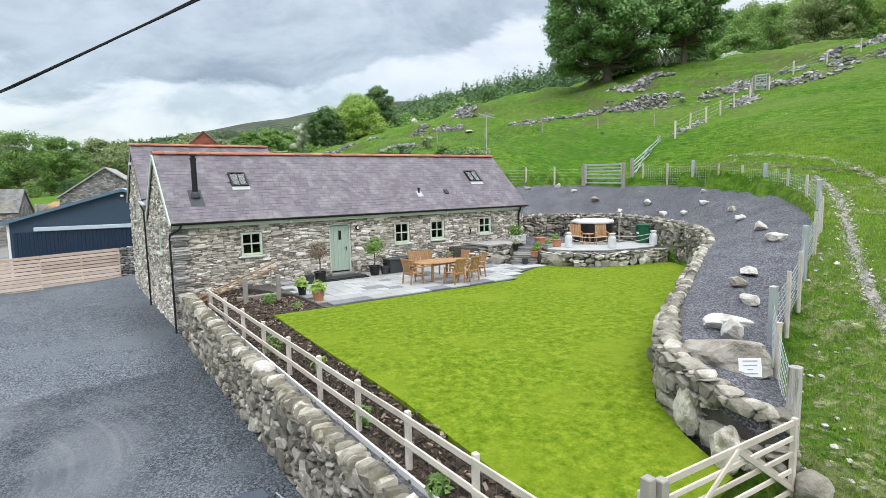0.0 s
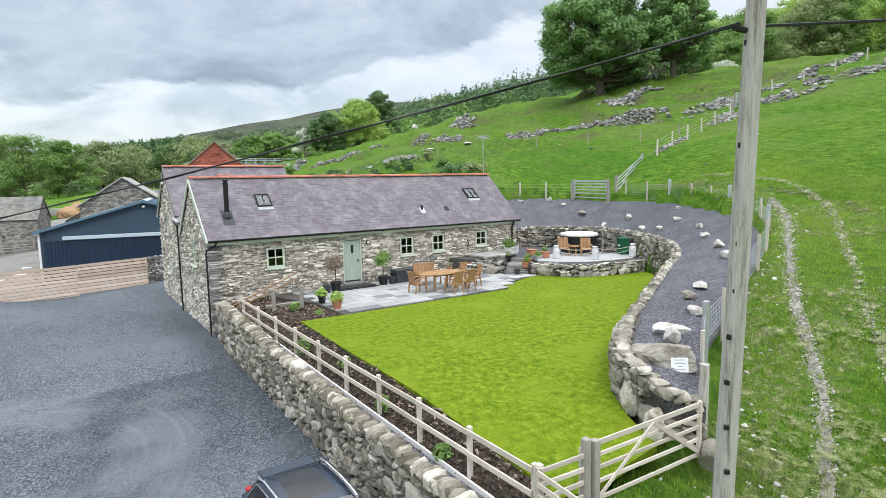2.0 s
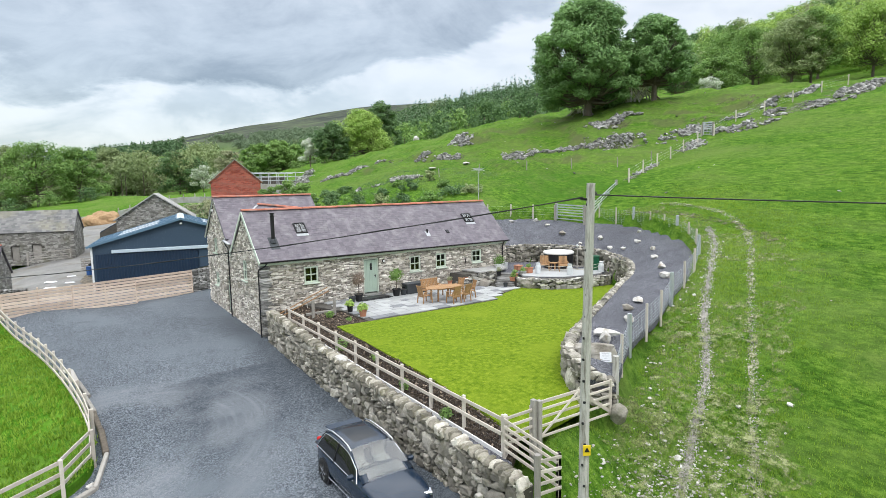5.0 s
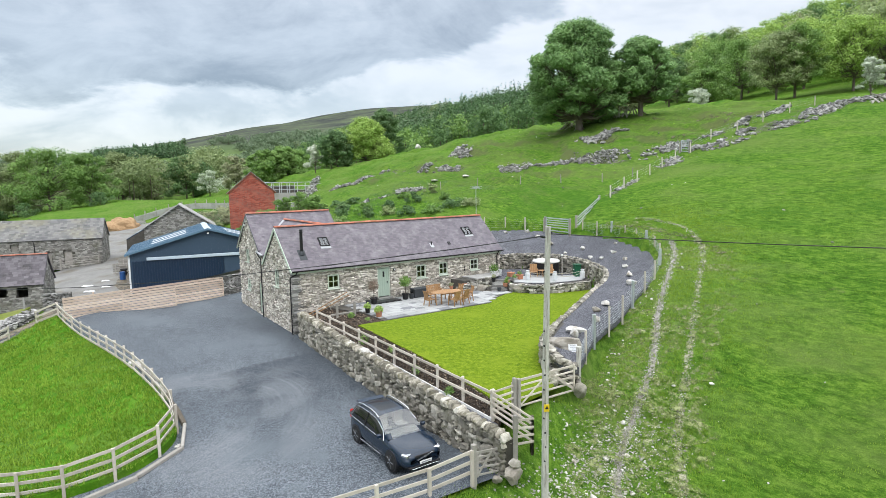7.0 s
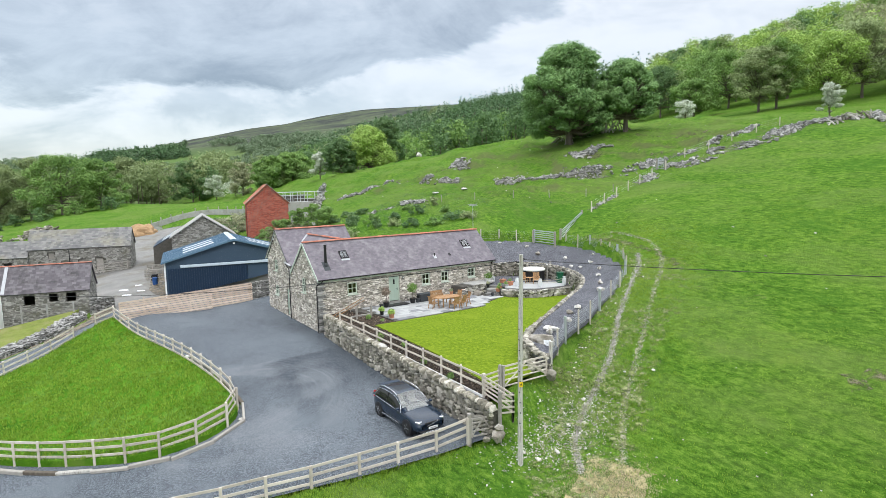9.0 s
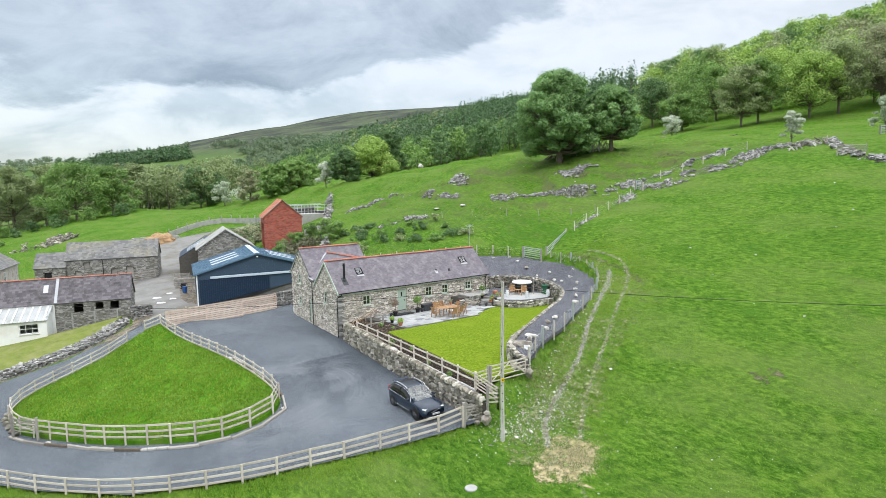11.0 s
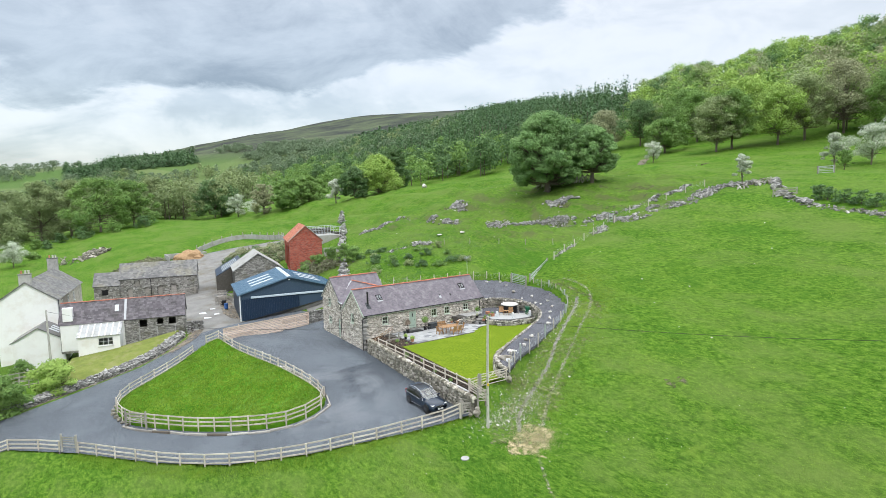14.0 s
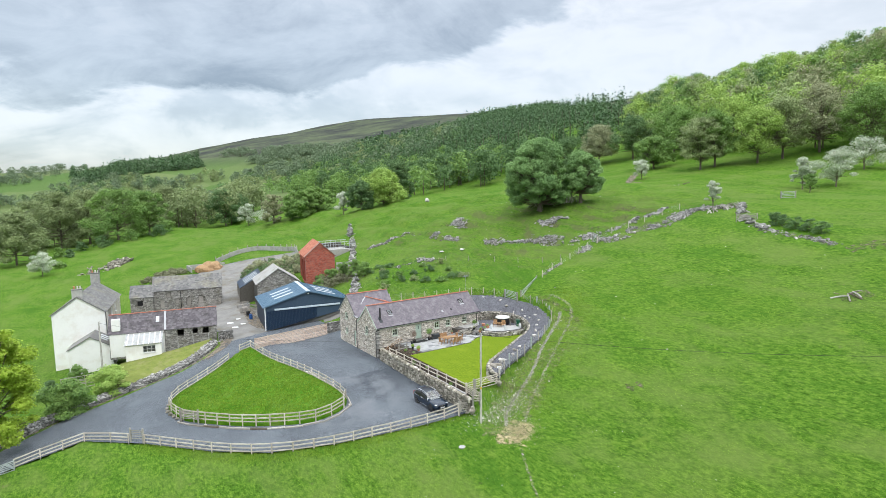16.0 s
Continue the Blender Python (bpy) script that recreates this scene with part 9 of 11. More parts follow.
tree("garden_shrub", "dark green shrub above the lane wall", -35.0, 18.6, 4.6, 6.4, "leaf_mid", 4500, 0.22, 19, 0.02, 0.02, 14, "shrub")
tree("garden_shrub", "green shrub beside the white annexe", -33.5, 35.6, 2.2, 3.2, "leaf_mid", 1500, 0.18, 20, 0.02, 0.02, 8, "shrub")
tree("garden_shrub", "leafy shrub in the farmhouse garden", -36.6, 31.0, 2.4, 3.0, "leaf_dark", 1500, 0.18, 31, 0.02, 0.02, 8, "shrub")
VALLEY = ((-44.9, 197.8, 19.5, 20.8, "leaf_belt"), (-29.5, 242.2, 26.0, 25, "leaf_belt"), (-18.8, 236.6, 25, 26, "leaf_belt"), (-9.1, 220.3, 23, 25, "leaf_mid"), (4.0, 225.4, 20, 23, "leaf_mid"), (20.0, 270, 22, 24, "leaf_belt"), (31, 300.8, 21, 25, "leaf_mid"),
          (35.1, 282.4, 21, 16, "leaf_brown"), (41.9, 241.2, 19, 22, "leaf_dark"), (47.7, 183.0, 13, 11, "leaf_brown"), (54.1, 168.9, 11.5, 15, "leaf_mid"), (63.3, 172.3, 11, 17, "leaf_mid"), (-40, 262, 24, 22, "leaf_belt"))
for i, (x, y, hh, w, leaf) in enumerate(VALLEY):
    lab = {"leaf_belt": "olive-green valley tree in a shelter belt", "leaf_mid": "mid-green broad valley tree in a shelter belt", "leaf_brown": "brownish half-bare tree in a shelter belt", "leaf_dark": "dark green valley tree at the field edge"}[leaf]
    tree("valley_tree", lab, x, y, hh, w, leaf, 4000 if leaf == "leaf_brown" else 8500, 0.5 if leaf != "leaf_brown" else 0.42, 100 + i, 0.1, 0.02, 32, "tree", "valley trees")
EDGE = ((165.6, 118.7, 16.3, 18.8, "leaf_dark"), (162.1, 99.2, 20.4, 16.3, "leaf_brown"), (163.3, 82.8, 20.8, 17.5, "leaf_dark"), (126.2, 30.6, 18.5, 13.3, "leaf_olive"), (130.1, 28.4, 19.7, 12.1, "leaf_mid"), (136.6, 19.2, 19.4, 15.4, "leaf_bright"), (143.8, 15.6, 21.3, 15.6, "leaf_olive"),
        (153.5, 9.9, 24.1, 18.4, "leaf_brown"), (154.7, -2.5, 22.1, 17.8, "leaf_mid"), (152.9, 52.8, 19.7, 17.1, "leaf_mid"), (167.5, 66.9, 21.1, 17.2, "leaf_mid"), (157.3, 38.4, 21.8, 16.6, "leaf_bright"), (159.3, -17.2, 21.6, 19.0, "leaf_bright"), (151.8, -29.6, 19.2, 16.6, "leaf_mid"))
for i, (x, y, hh, w, leaf) in enumerate(EDGE):
    lab = {"leaf_olive": "pale olive spring tree at the wood edge", "leaf_mid": "mid-green tree at the wood edge", "leaf_brown": "brown late-budding tree at the wood edge", "leaf_dark": "dark green tree at the wood edge", "leaf_bright": "fresh lime-green tree at the wood edge"}[leaf]
    tree("woodland_edge_tree", lab, x, y, hh * 0.84, w, leaf, 9500, 0.32, 200 + i, 0.24, 0.018, 70, "tree", "wood edge trees")


def wood(name, label, spots, leaf, per_tree, size, seed, low=0.2, cone=False):
    """Many trees seen far off, one crown of leaf sprays each, as one mass."""
    r = random.Random(seed)
    blobs, tr = [], Shape()
    xs, ys_ = np.array([s[0] for s in spots]), np.array([s[1] for s in spots])
    zs = hill(xs, ys_)
    for (x, y, hh, w), z in zip(spots, zs):
        z = float(z)
        if cone:
            for k in range(6):
                t = 0.12 + 0.85 * k / 5
                s = w / 2 * (1.02 - t) + 0.7
                blobs.append((x + r.uniform(-0.2, 0.2), y + r.uniform(-0.2, 0.2), z + hh * t, s, s, hh * 0.11))
        else:
            blobs += crown_blobs(r, x, y, z, hh, w, 14, low)
        tr.beam((x, y, z - 0.5), (x, y, z + hh * 0.6), 0.3, 0.3)
    h = thing(name, label, "wood", kind="stuff")
    part("crowns", leaf_cloud("crowns", blobs, int(per_tree * 0.95) * len(spots), size * 0.86, leaf, seed), leaf, h, kind="stuff")
    part("trunks", tr, "bark", h, kind="stuff")


wr = random.Random(5)


def scatter(n, test, box, hh, w):
    res = []
    tries = 0
    while len(res) < n and tries < n * 40:
        tries += 1
        x, y = wr.uniform(box[0], box[1]), wr.uniform(box[2], box[3])
        if test(x, y):
            k = wr.uniform(0.75, 1.2)
            res.append((x, y, hh * k, w * k * wr.uniform(0.85, 1.15)))
    return res


in_wood = lambda x, y: x > 156 + 0.10 * abs(y - 10) + (8 if y > 50 else 0) and y < 119 + 0.3 * (x - 165)
for leaf, n, lab, sd in (("leaf_mid", 170, "mid-green broadleaf wood on the hill", 1), ("leaf_bright", 150, "lime-green spring foliage in the hill wood", 2), ("leaf_olive", 100, "pale olive trees in the hill wood", 3), ("leaf_brown", 35, "brownish late-budding trees in the hill wood", 4), ("leaf_dark", 45, "dark green trees in the hill wood", 6)):
    wood("hill_wood", lab, scatter(n, in_wood, (156, 340, -170, 170), 15.5, 14), leaf, 900, 0.62, sd)
in_conifer = lambda x, y: y > 112 + 0.28 * (x - 165) and x > 168 and x < 200 + (y - 100) * 1.0
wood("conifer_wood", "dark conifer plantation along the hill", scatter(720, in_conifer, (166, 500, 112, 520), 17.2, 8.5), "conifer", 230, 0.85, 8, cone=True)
wood("conifer_wood", "dark mixed trees below the plantation", scatter(110, lambda x, y: 122 + 0.1 * (y - 100) < x < 160 + 0.1 * y, (110, 230, 140, 480), 15, 13), "leaf_dark", 420, 0.9, 9)
wood("conifer_wood", "green mixed trees below the plantation", scatter(120, lambda x, y: 112 + 0.08 * (y - 100) < x < 165 + 0.1 * y, (100, 230, 170, 480), 14, 14), "leaf_mid", 420, 0.9, 10)
field_gap = lambda x, y: noise.noise((x * 0.011, y * 0.009, 5.0)) > 0.03 and not (x > 180 and y > 560) and not (-85 < x < 2 and 400 < y < 840)
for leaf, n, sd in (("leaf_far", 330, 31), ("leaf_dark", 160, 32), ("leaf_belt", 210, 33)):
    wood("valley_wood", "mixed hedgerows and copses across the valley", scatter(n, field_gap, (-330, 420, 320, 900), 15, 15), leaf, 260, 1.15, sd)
wood("valley_wood", "copse behind the shelter belt", scatter(60, lambda x, y: y > 246 - 0.2 * x, (-36, 70, 235, 330), 18, 17), "leaf_belt", 600, 0.85, 34)
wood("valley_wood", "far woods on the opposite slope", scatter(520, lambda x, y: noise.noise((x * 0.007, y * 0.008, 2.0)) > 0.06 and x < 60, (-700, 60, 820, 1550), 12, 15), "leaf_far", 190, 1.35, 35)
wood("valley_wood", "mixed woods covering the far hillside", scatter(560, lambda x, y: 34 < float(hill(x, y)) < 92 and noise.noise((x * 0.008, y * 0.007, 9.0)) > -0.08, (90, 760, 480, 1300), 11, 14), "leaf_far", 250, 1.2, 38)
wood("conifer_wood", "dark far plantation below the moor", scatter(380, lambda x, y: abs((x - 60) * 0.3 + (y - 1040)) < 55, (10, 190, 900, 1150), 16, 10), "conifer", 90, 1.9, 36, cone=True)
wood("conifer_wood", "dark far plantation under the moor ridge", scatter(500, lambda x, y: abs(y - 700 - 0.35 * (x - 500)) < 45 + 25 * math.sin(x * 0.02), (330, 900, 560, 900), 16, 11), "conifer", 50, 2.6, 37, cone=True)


# ---- hillside walls, stones and tracks ----
STONE_BEDS = []


def rubble_line(name, label, path, n, width, size, mat, seed, limit=120, pile=0.5):
    """A tumbled wall or stony strip: stones strewn about a path."""
    r = random.Random(seed)
    h = thing(name, label, "stone wall")
    pts = along(path, 0.5)
    spots = []
    for i in range(n):
        p = pts[r.randrange(len(pts))]
        o = r.gauss(0, width * 0.42)
        a = r.uniform(0, 6.28)
        x, y = p[0] + math.cos(a) * abs(o) + r.uniform(-0.3, 0.3), p[1] + math.sin(a) * abs(o) + r.uniform(-0.3, 0.3)
        s = size * r.choice((0.5, 0.7, 0.8, 1.0, 1.3, 1.8))
        if noise.noise((x * 0.24, y * 0.24, seed)) + 0.6 * noise.noise((x * 0.9, y * 0.9, seed)) < 0.06:
            continue
        z = ground_at(x, y) + max(0, pile * (1 - abs(o) / width)) * r.random() + s * 0.15
        spots.append((r.choice(ROUGH), Matrix.Translation((x, y, z)) @ Euler((r.uniform(-0.6, 0.6), r.uniform(-0.6, 0.6), r.uniform(0, 6))).to_matrix().to_4x4() @ Matrix.Diagonal((s * 1.25, s * 0.9, s * 0.45, 1))))
    pieces("stone", spots, mat, h, limit, "stonework")


M["scree"] = material("grey_scree_bed", [(0.09, 0.10, 0.055), (0.165, 0.165, 0.115), (0.28, 0.272, 0.235)], scale=1.5, fine=9, bump=1.0, spread=0.2)
for lab, path, n, width, size, seed, pile in (
        ("tumbled grey stone wall across the hillside", [(40.3, 26.0), (41.2, 23.6), (41.0, 19.6), (42.4, 17.8), (43.0, 14.8), (44.0, 11.6), (44.6, 7.6), (46.2, 6.4)], 2600, 1.7, 0.19, 1, 0.3),
        ("grey wall stone fallen beside the hurdle", [(46.9, 6.2), (48.0, 5.2), (48.4, 3.8)], 700, 1.3, 0.18, 11, 0.25),
        ("grey stones tumbled below the hill wall", [(47.4, 1.6), (48.2, -0.4), (49.2, -2.3)], 1000, 1.8, 0.2, 12, 0.25),
        ("broad heap of tumbled grey wall stone", [(51.6, -0.9), (53.4, -3.4), (55.0, -5.4), (58.0, -6.2), (62.0, -6.2)], 2300, 2.6, 0.2, 2, 0.3),
        ("pale wall stone spread along the ridge", [(62.0, -6.4), (64.4, -7.4), (66.0, -9.4), (68.6, -10.8)], 1100, 2.0, 0.22, 13, 0.35),
        ("upper stone wall with fallen pale coping", [(70.2, -12.0), (67.0, -13.8), (64.0, -15.4), (61.6, -17.0), (59.6, -19.4), (57.6, -22.2)], 800, 1.0, 0.26, 3, 0.5),
        ("low stony bank running from the wall end", [(57.2, -22.8), (56.4, -26.0), (55.6, -29.5), (54.0, -34.0)], 170, 1.3, 0.2, 14, 0.1),
        ("low tumbled wall below the sycamores", [(27.4, 53.3), (31.1, 52.8), (36.0, 54.0), (37.6, 51.0)], 1100, 1.1, 0.24, 4, 0.4),
        ("mound of grey stone on the hillside", [(38.9, 49.5), (39.0, 46.4)], 420, 1.7, 0.24, 15, 0.5),
        ("small stone heap in the hill turf", [(37.8, 42.2), (37.6, 40.2)], 260, 1.3, 0.22, 16, 0.4),
        ("dark stone heap in the hill turf", [(37.0, 36.0), (37.9, 33.2), (38.2, 31.5)], 520, 1.4, 0.22, 17, 0.5),
        ("rocky scar near the top of the bank", [(45.6, 45.6), (43.8, 40.0), (43.0, 37.0)], 420, 1.6, 0.25, 18, 0.3),
        ("grey rocky ledge under the sycamores", [(50.0, 19.6), (50.6, 17.4), (51.6, 15.2)], 700, 1.5, 0.3, 7, 0.1),
        ("grey ledge of rock along the slope", [(49.6, 3.4), (51.6, 2.2), (54.4, 1.6), (56.2, 2.0)], 420, 0.9, 0.24, 8, 0.15),
        ("upper ledge of grey rock along the slope", [(55.3, 0.9), (57.8, -0.1), (60.6, -0.6), (63.6, -0.4)], 420, 0.9, 0.26, 19, 0.15),
        ("stony ground beside the hill fence", [(41.6, 2.4), (43.4, 1.7), (45.0, 2.4)], 420, 1.2, 0.16, 20, 0.05),
        ("loose stones along the lower hill fence", [(31.4, 0.2), (34.4, 1.2), (37.0, 1.4)], 220, 0.8, 0.13, 22, 0.02),
        ("grey rocks on the scrubby bank behind the cottage", [(20.4, 30.6), (22.6, 29.4), (24.6, 28.4), (25.4, 25.0)], 620, 1.6, 0.26, 5, 0.25),
        ("grey scree bank beside the barns", [(11.2, 29.6), (13.0, 32.4), (15.0, 35.0)], 420, 1.6, 0.24, 6, 0.3)):
    n, size = (int(n * 0.62), size * 0.9) if n > 900 else (n, size)
    rubble_line("rock_outcrop" if "ledge" in lab or "scar" in lab else "field_wall", lab, path, n, width, size, "slate_stone", seed, 24, pile)
    STONE_BEDS.append((lab, path, width, seed))
for x, y, w, hh, lab in ((33.0, 24.6, 1.9, 0.3, "long pale slab of stone lying in the turf"), (30.2, 27.8, 1.8, 0.2, "flat grey slab of stone lying in the turf"), (66.4, 88.2, 2.6, 1.3, "pale grey erratic boulder on the hill brow")):
    tagged(part("stone_slab", boulder_mesh("stone_slab", int(w * 50), 3, 0.3), "quartz", None, lab, at=Matrix.Translation((x, y, ground_at(x, y) + hh * 0.4)) @ Matrix.Rotation(0.9, 4, "Z") @ Matrix.Diagonal((w * 1.1, w * 0.55, hh * 1.2, 1))), category="rock")
rubble_line("stone_heap", "pale heap of cleared field stones", [(-24.2, 137.6), (-21.4, 138.6), (-18.5, 140), (-15.2, 141.6)], 1700, 3.6, 0.42, "field_stone", 9, 120, 1.9)
rubble_line("field_wall", "old stone wall beside the far lane", [(44, 99), (36, 82), (29.5, 67.5), (25, 58), (20, 48), (15.6, 38.5), (12.9, 32.8)], 2600, 0.8, 0.3, "slate_stone", 10, 80, 1.3)


def lane_wall():
    h = thing("lane_wall", "long tumbled dry stone wall beside the lower lane", "stone wall")
    path = [(-47, 10.2), (-41.5, 13.7), (-36, 18.0), (-28, 21.6), (-20.2, 24.9), (-16.2, 27.4), (-13.6, 30.4)]
    fr = wall_run(path, lambda u: 0, lambda u: 1)
    L, at = fr[0], fr[1]
    zb = lambda u: float(hill(*at(u)[:2]))
    s = Shape()
    n = 40
    for i in range(n):
        u0, u1 = L * i / n, L * (i + 1) / n
        a, b = at(u0), at(u1)
        na, nb = (-math.sin(a[2]), math.cos(a[2])), (-math.sin(b[2]), math.cos(b[2]))
        s.add([(p[0] + q[0] * o, p[1] + q[1] * o, zb(u) + z) for p, q, u in ((a, na, u0), (b, nb, u1)) for o, z in ((0.0, -0.4), (0.25, 0.5), (1.2, 0.62), (1.7, -0.4))], [(0, 4, 5, 1), (1, 5, 6, 2), (2, 6, 7, 3)])
    core = part("core", s, "dark_core", h)
    face = rubble((L, at, lambda u: zb(u) - 0.1, lambda u: zb(u) + 0.6), (0.36, 0.15), 0.35, side=1, meshes=ROUNDED)
    r = random.Random(3)
    for i in range(1500):
        u = r.uniform(0, L)
        x, y, a = at(u)
        o = r.uniform(0.1, 1.4)
        sz = r.choice((0.16, 0.22, 0.3, 0.4))
        face.append((r.choice(ROUNDED), Matrix.Translation((x - math.sin(a) * o, y + math.cos(a) * o, zb(u) + 0.58 + r.uniform(-0.05, 0.14))) @ Euler((r.uniform(-0.3, 0.3), r.uniform(-0.3, 0.3), r.uniform(0, 6))).to_matrix().to_4x4() @ Matrix.Diagonal((sz * 1.2, sz * 0.8, sz * 0.45, 1))))
    pieces("stone", nearest_first(face, -22, 24), "slate_stone", core, 300, "stonework")


lane_wall()
sheet("farm_lawn", [(-14.2, 31.6), (-16.5, 28.6), (-20.4, 26.2), (-28, 23.0), (-29.6, 26.5), (-27.5, 33.2), (-20, 31.9)], 0.8, lambda x, y: hill(x, y) + 0.5 + 0.9 * np.clip((y - 21.8 - 0.48 * (x + 28)) / 6, 0, 1), "dry_lawn", 1.2, label="yellowing lawn below the white porch", category="lawn")

# the stony double track by the garden
def ribbon(name, label, path, width, mat, seed, lift=0.03, ragged=0.35):
    r = random.Random(seed)
    pts = along(path, 0.45)
    d = np.gradient(pts, axis=0)
    d /= np.linalg.norm(d, axis=1)[:, None]
    left = [(p[0] - t[1] * width / 2 * (1 + r.uniform(-ragged, ragged)), p[1] + t[0] * width / 2 * (1 + r.uniform(-ragged, ragged))) for p, t in zip(pts, d)]
    right = [(p[0] + t[1] * width / 2 * (1 + r.uniform(-ragged, ragged)), p[1] - t[0] * width / 2 * (1 + r.uniform(-ragged, ragged))) for p, t in zip(pts, d)]
    s = Shape()
    zl = land(np.array([p[0] for p in left]), np.array([p[1] for p in left])) + lift
    zr = land(np.array([p[0] for p in right]), np.array([p[1] for p in right])) + lift
    for i in range(len(pts)):
        s.v += [(*left[i], float(zl[i])), (*right[i], float(zr[i]))]
    s.f = [(2 * i + 1, 2 * i + 3, 2 * i + 2, 2 * i) for i in range(len(pts) - 1)]
    tagged(part(name, s, mat, None, label), category="track", kind="structure")


TRACK = [(22.4, -12.4), (20.2, -14.1), (18.4, -15.0), (14.1, -17.2), (10.05, -19.7), (6.6, -21.3), (3.5, -22.9), (1.5, -25.0)]
TRACK2 = [(26.2, -6.6), (24.9, -11.4), (22.0, -14.8), (17.5, -17.4), (11.2, -20.8), (6.5, -23.4), (3.4, -25.8)]
def patchy(m, scale, cut):
    """Lets a thin surface show only in ragged patches."""
    n, k = m.node_tree.nodes, m.node_tree.links
    b, geo, tex = n["Principled BSDF"], n.new("ShaderNodeNewGeometry"), n.new("ShaderNodeTexNoise")
    tex.inputs["Scale"].default_value, tex.inputs["Detail"].default_value, tex.inputs["Roughness"].default_value = scale, 8.0, 0.75
    k.new(geo.outputs["Position"], tex.inputs["Vector"])
    step = n.new("ShaderNodeMapRange")
    step.inputs["From Min"].default_value, step.inputs["From Max"].default_value = cut - 0.03, cut + 0.13
    k.new(tex.outputs["Fac"], step.inputs["Value"])
    k.new(step.outputs[0], b.inputs["Alpha"])
    return m


M["track_stone"] = material("track_stone", [(0.24, 0.225, 0.21), (0.39, 0.37, 0.345), (0.55, 0.53, 0.50)], scale=3, fine=16, bump=0.5, tint=0.25, island=0.6)
M["track"] = material("stony_track", [(0.14, 0.13, 0.10), (0.25, 0.235, 0.205), (0.40, 0.375, 0.35)], scale=5, fine=14, bump=0.9, spread=0.2)
M["worn"] = material("worn_turf", [(0.105, 0.165, 0.030), (0.185, 0.215, 0.075), (0.36, 0.35, 0.24)], scale=1.6, fine=22, bump=0.8, spread=0.2)
patchy(M["track"], 4.0, 0.43)
M["faint_track"] = patchy(material("faint_stony_track", [(0.17, 0.20, 0.07), (0.27, 0.27, 0.16), (0.40, 0.385, 0.30)], scale=1.5, fine=14, bump=0.9, spread=0.2), 3.0, 0.49)
patchy(M["worn"], 3.0, 0.505)
ribbon("track_rut", "pale stony wheel rut across the grass", TRACK, 0.22, "track", 1, 0.06, 0.7)
ribbon("track_verge", "worn brownish turf beside the wheel ruts", [(22, -14.6), (17, -16.9), (11, -19.8), (6.4, -21.8), (2.6, -24), (0.2, -26.5)], 4.6, "worn", 4, 0.015, 0.3)
ribbon("track_verge", "worn turf along the gravel bank fence", [(25.6, -4), (24, -9.6), (19.5, -14.2), (13.6, -16.5), (8, -19), (4.4, -20.6)], 1.3, "worn", 5, 0.02, 0.4)
ribbon("track_rut", "fainter worn wheel rut across the grass", TRACK2, 0.30, "faint_track", 2, 0.06, 0.7)
ribbon("track_rut", "thin pale path running down the field", [(0.9, -27.6), (-2.5, -32.5), (-6, -38.5), (-8.2, -44)], 0.22, "faint_track", 3, 0.025, 0.6)


patchy(M["bare"], 1.2, 0.42)
patchy(M["scree"], 1.6, 0.49)
M["scar"] = patchy(material("bare_turf_scar", [(0.06, 0.075, 0.025), (0.115, 0.115, 0.055), (0.19, 0.17, 0.11)], scale=2, fine=14, bump=0.8), 2.0, 0.5)
for lab, path, width, seed in STONE_BEDS:
    ribbon("stone_bed", "dark stony earth under the " + lab.split(" ")[0] + " fallen stones", path, width * 1.15, "scree", seed, 0.05, 0.45)
ribbon("earth_scar", "bare brown earth where the bank is cut beside the track", [(24.9, -4.6), (24.6, -6.8), (24.2, -9.0), (23.6, -11.4), (22.9, -13.9), (21.4, -16.6)], 0.5, "scar", 21, 0.06, 0.5)
ribbon("worn_patch", "small worn brown patch in the pasture", [(13.0, -30.8), (14.4, -31.8)], 1.3, "scar", 22, 0.03, 0.6)
ribbon("worn_patch", "bare trampled hollow in the pasture", [(39.6, -40.2), (41.0, -41.4), (42.2, -42.4)], 2.2, "scar", 23, 0.04, 0.6)
ribbon("worn_patch", "brown scar at the edge of the pasture", [(53.0, -35.6), (55.2, -38.2), (56.0, -41.0)], 2.0, "scar", 24, 0.05, 0.6)
ribbon("worn_patch", "bare earth inside the paddock corner", [(-9.9, -0.6), (-9.3, -2.6), (-9.0, -4.2)], 0.9, "scar", 25, 0.42, 0.6)
ribbon("turf_scar", "bare brown terrace edge under the smaller sycamore", [(59.1, 16.4), (61.0, 11.2), (63.7, 4.9)], 0.9, "scar", 60, 0.09, 0.6)
ribbon("turf_scar", "bare brown worn bank above the hill wall", [(50.1, 6.4), (51.0, 4.4), (52.1, 2.2)], 0.9, "scar", 61, 0.09, 0.6)
ribbon("turf_scar", "bare brown rocky bank below the large sycamore", [(50.4, 21.0), (50.2, 17.6), (50.0, 14.1)], 1.6, "scar", 62, 0.09, 0.6)
ribbon("turf_scar", "bare brown worn terrace near the top of the bank", [(45.6, 49.1), (44.4, 42.0), (43.7, 36.4)], 1.3, "scar", 63, 0.09, 0.6)
ribbon("turf_scar", "bare brown terrace edge above the stone heap", [(56.8, 3.5), (58.8, 0.2), (60.3, -2.9)], 1.0, "scar", 64, 0.09, 0.6)
ribbon("shed_apron", "grey stony apron before the steel shed", [(0.2, 27.4), (4.4, 26.4), (8.6, 25.3)], 3.4, "lane", 70, 0.05, 0.2)
ribbon("hill_track", "pale worn track climbing to the wood", [(104.0, 36.0), (107.0, 41.0), (113.0, 45.0), (121.0, 50.0)], 2.4, "bare", 26, 0.12, 0.3)
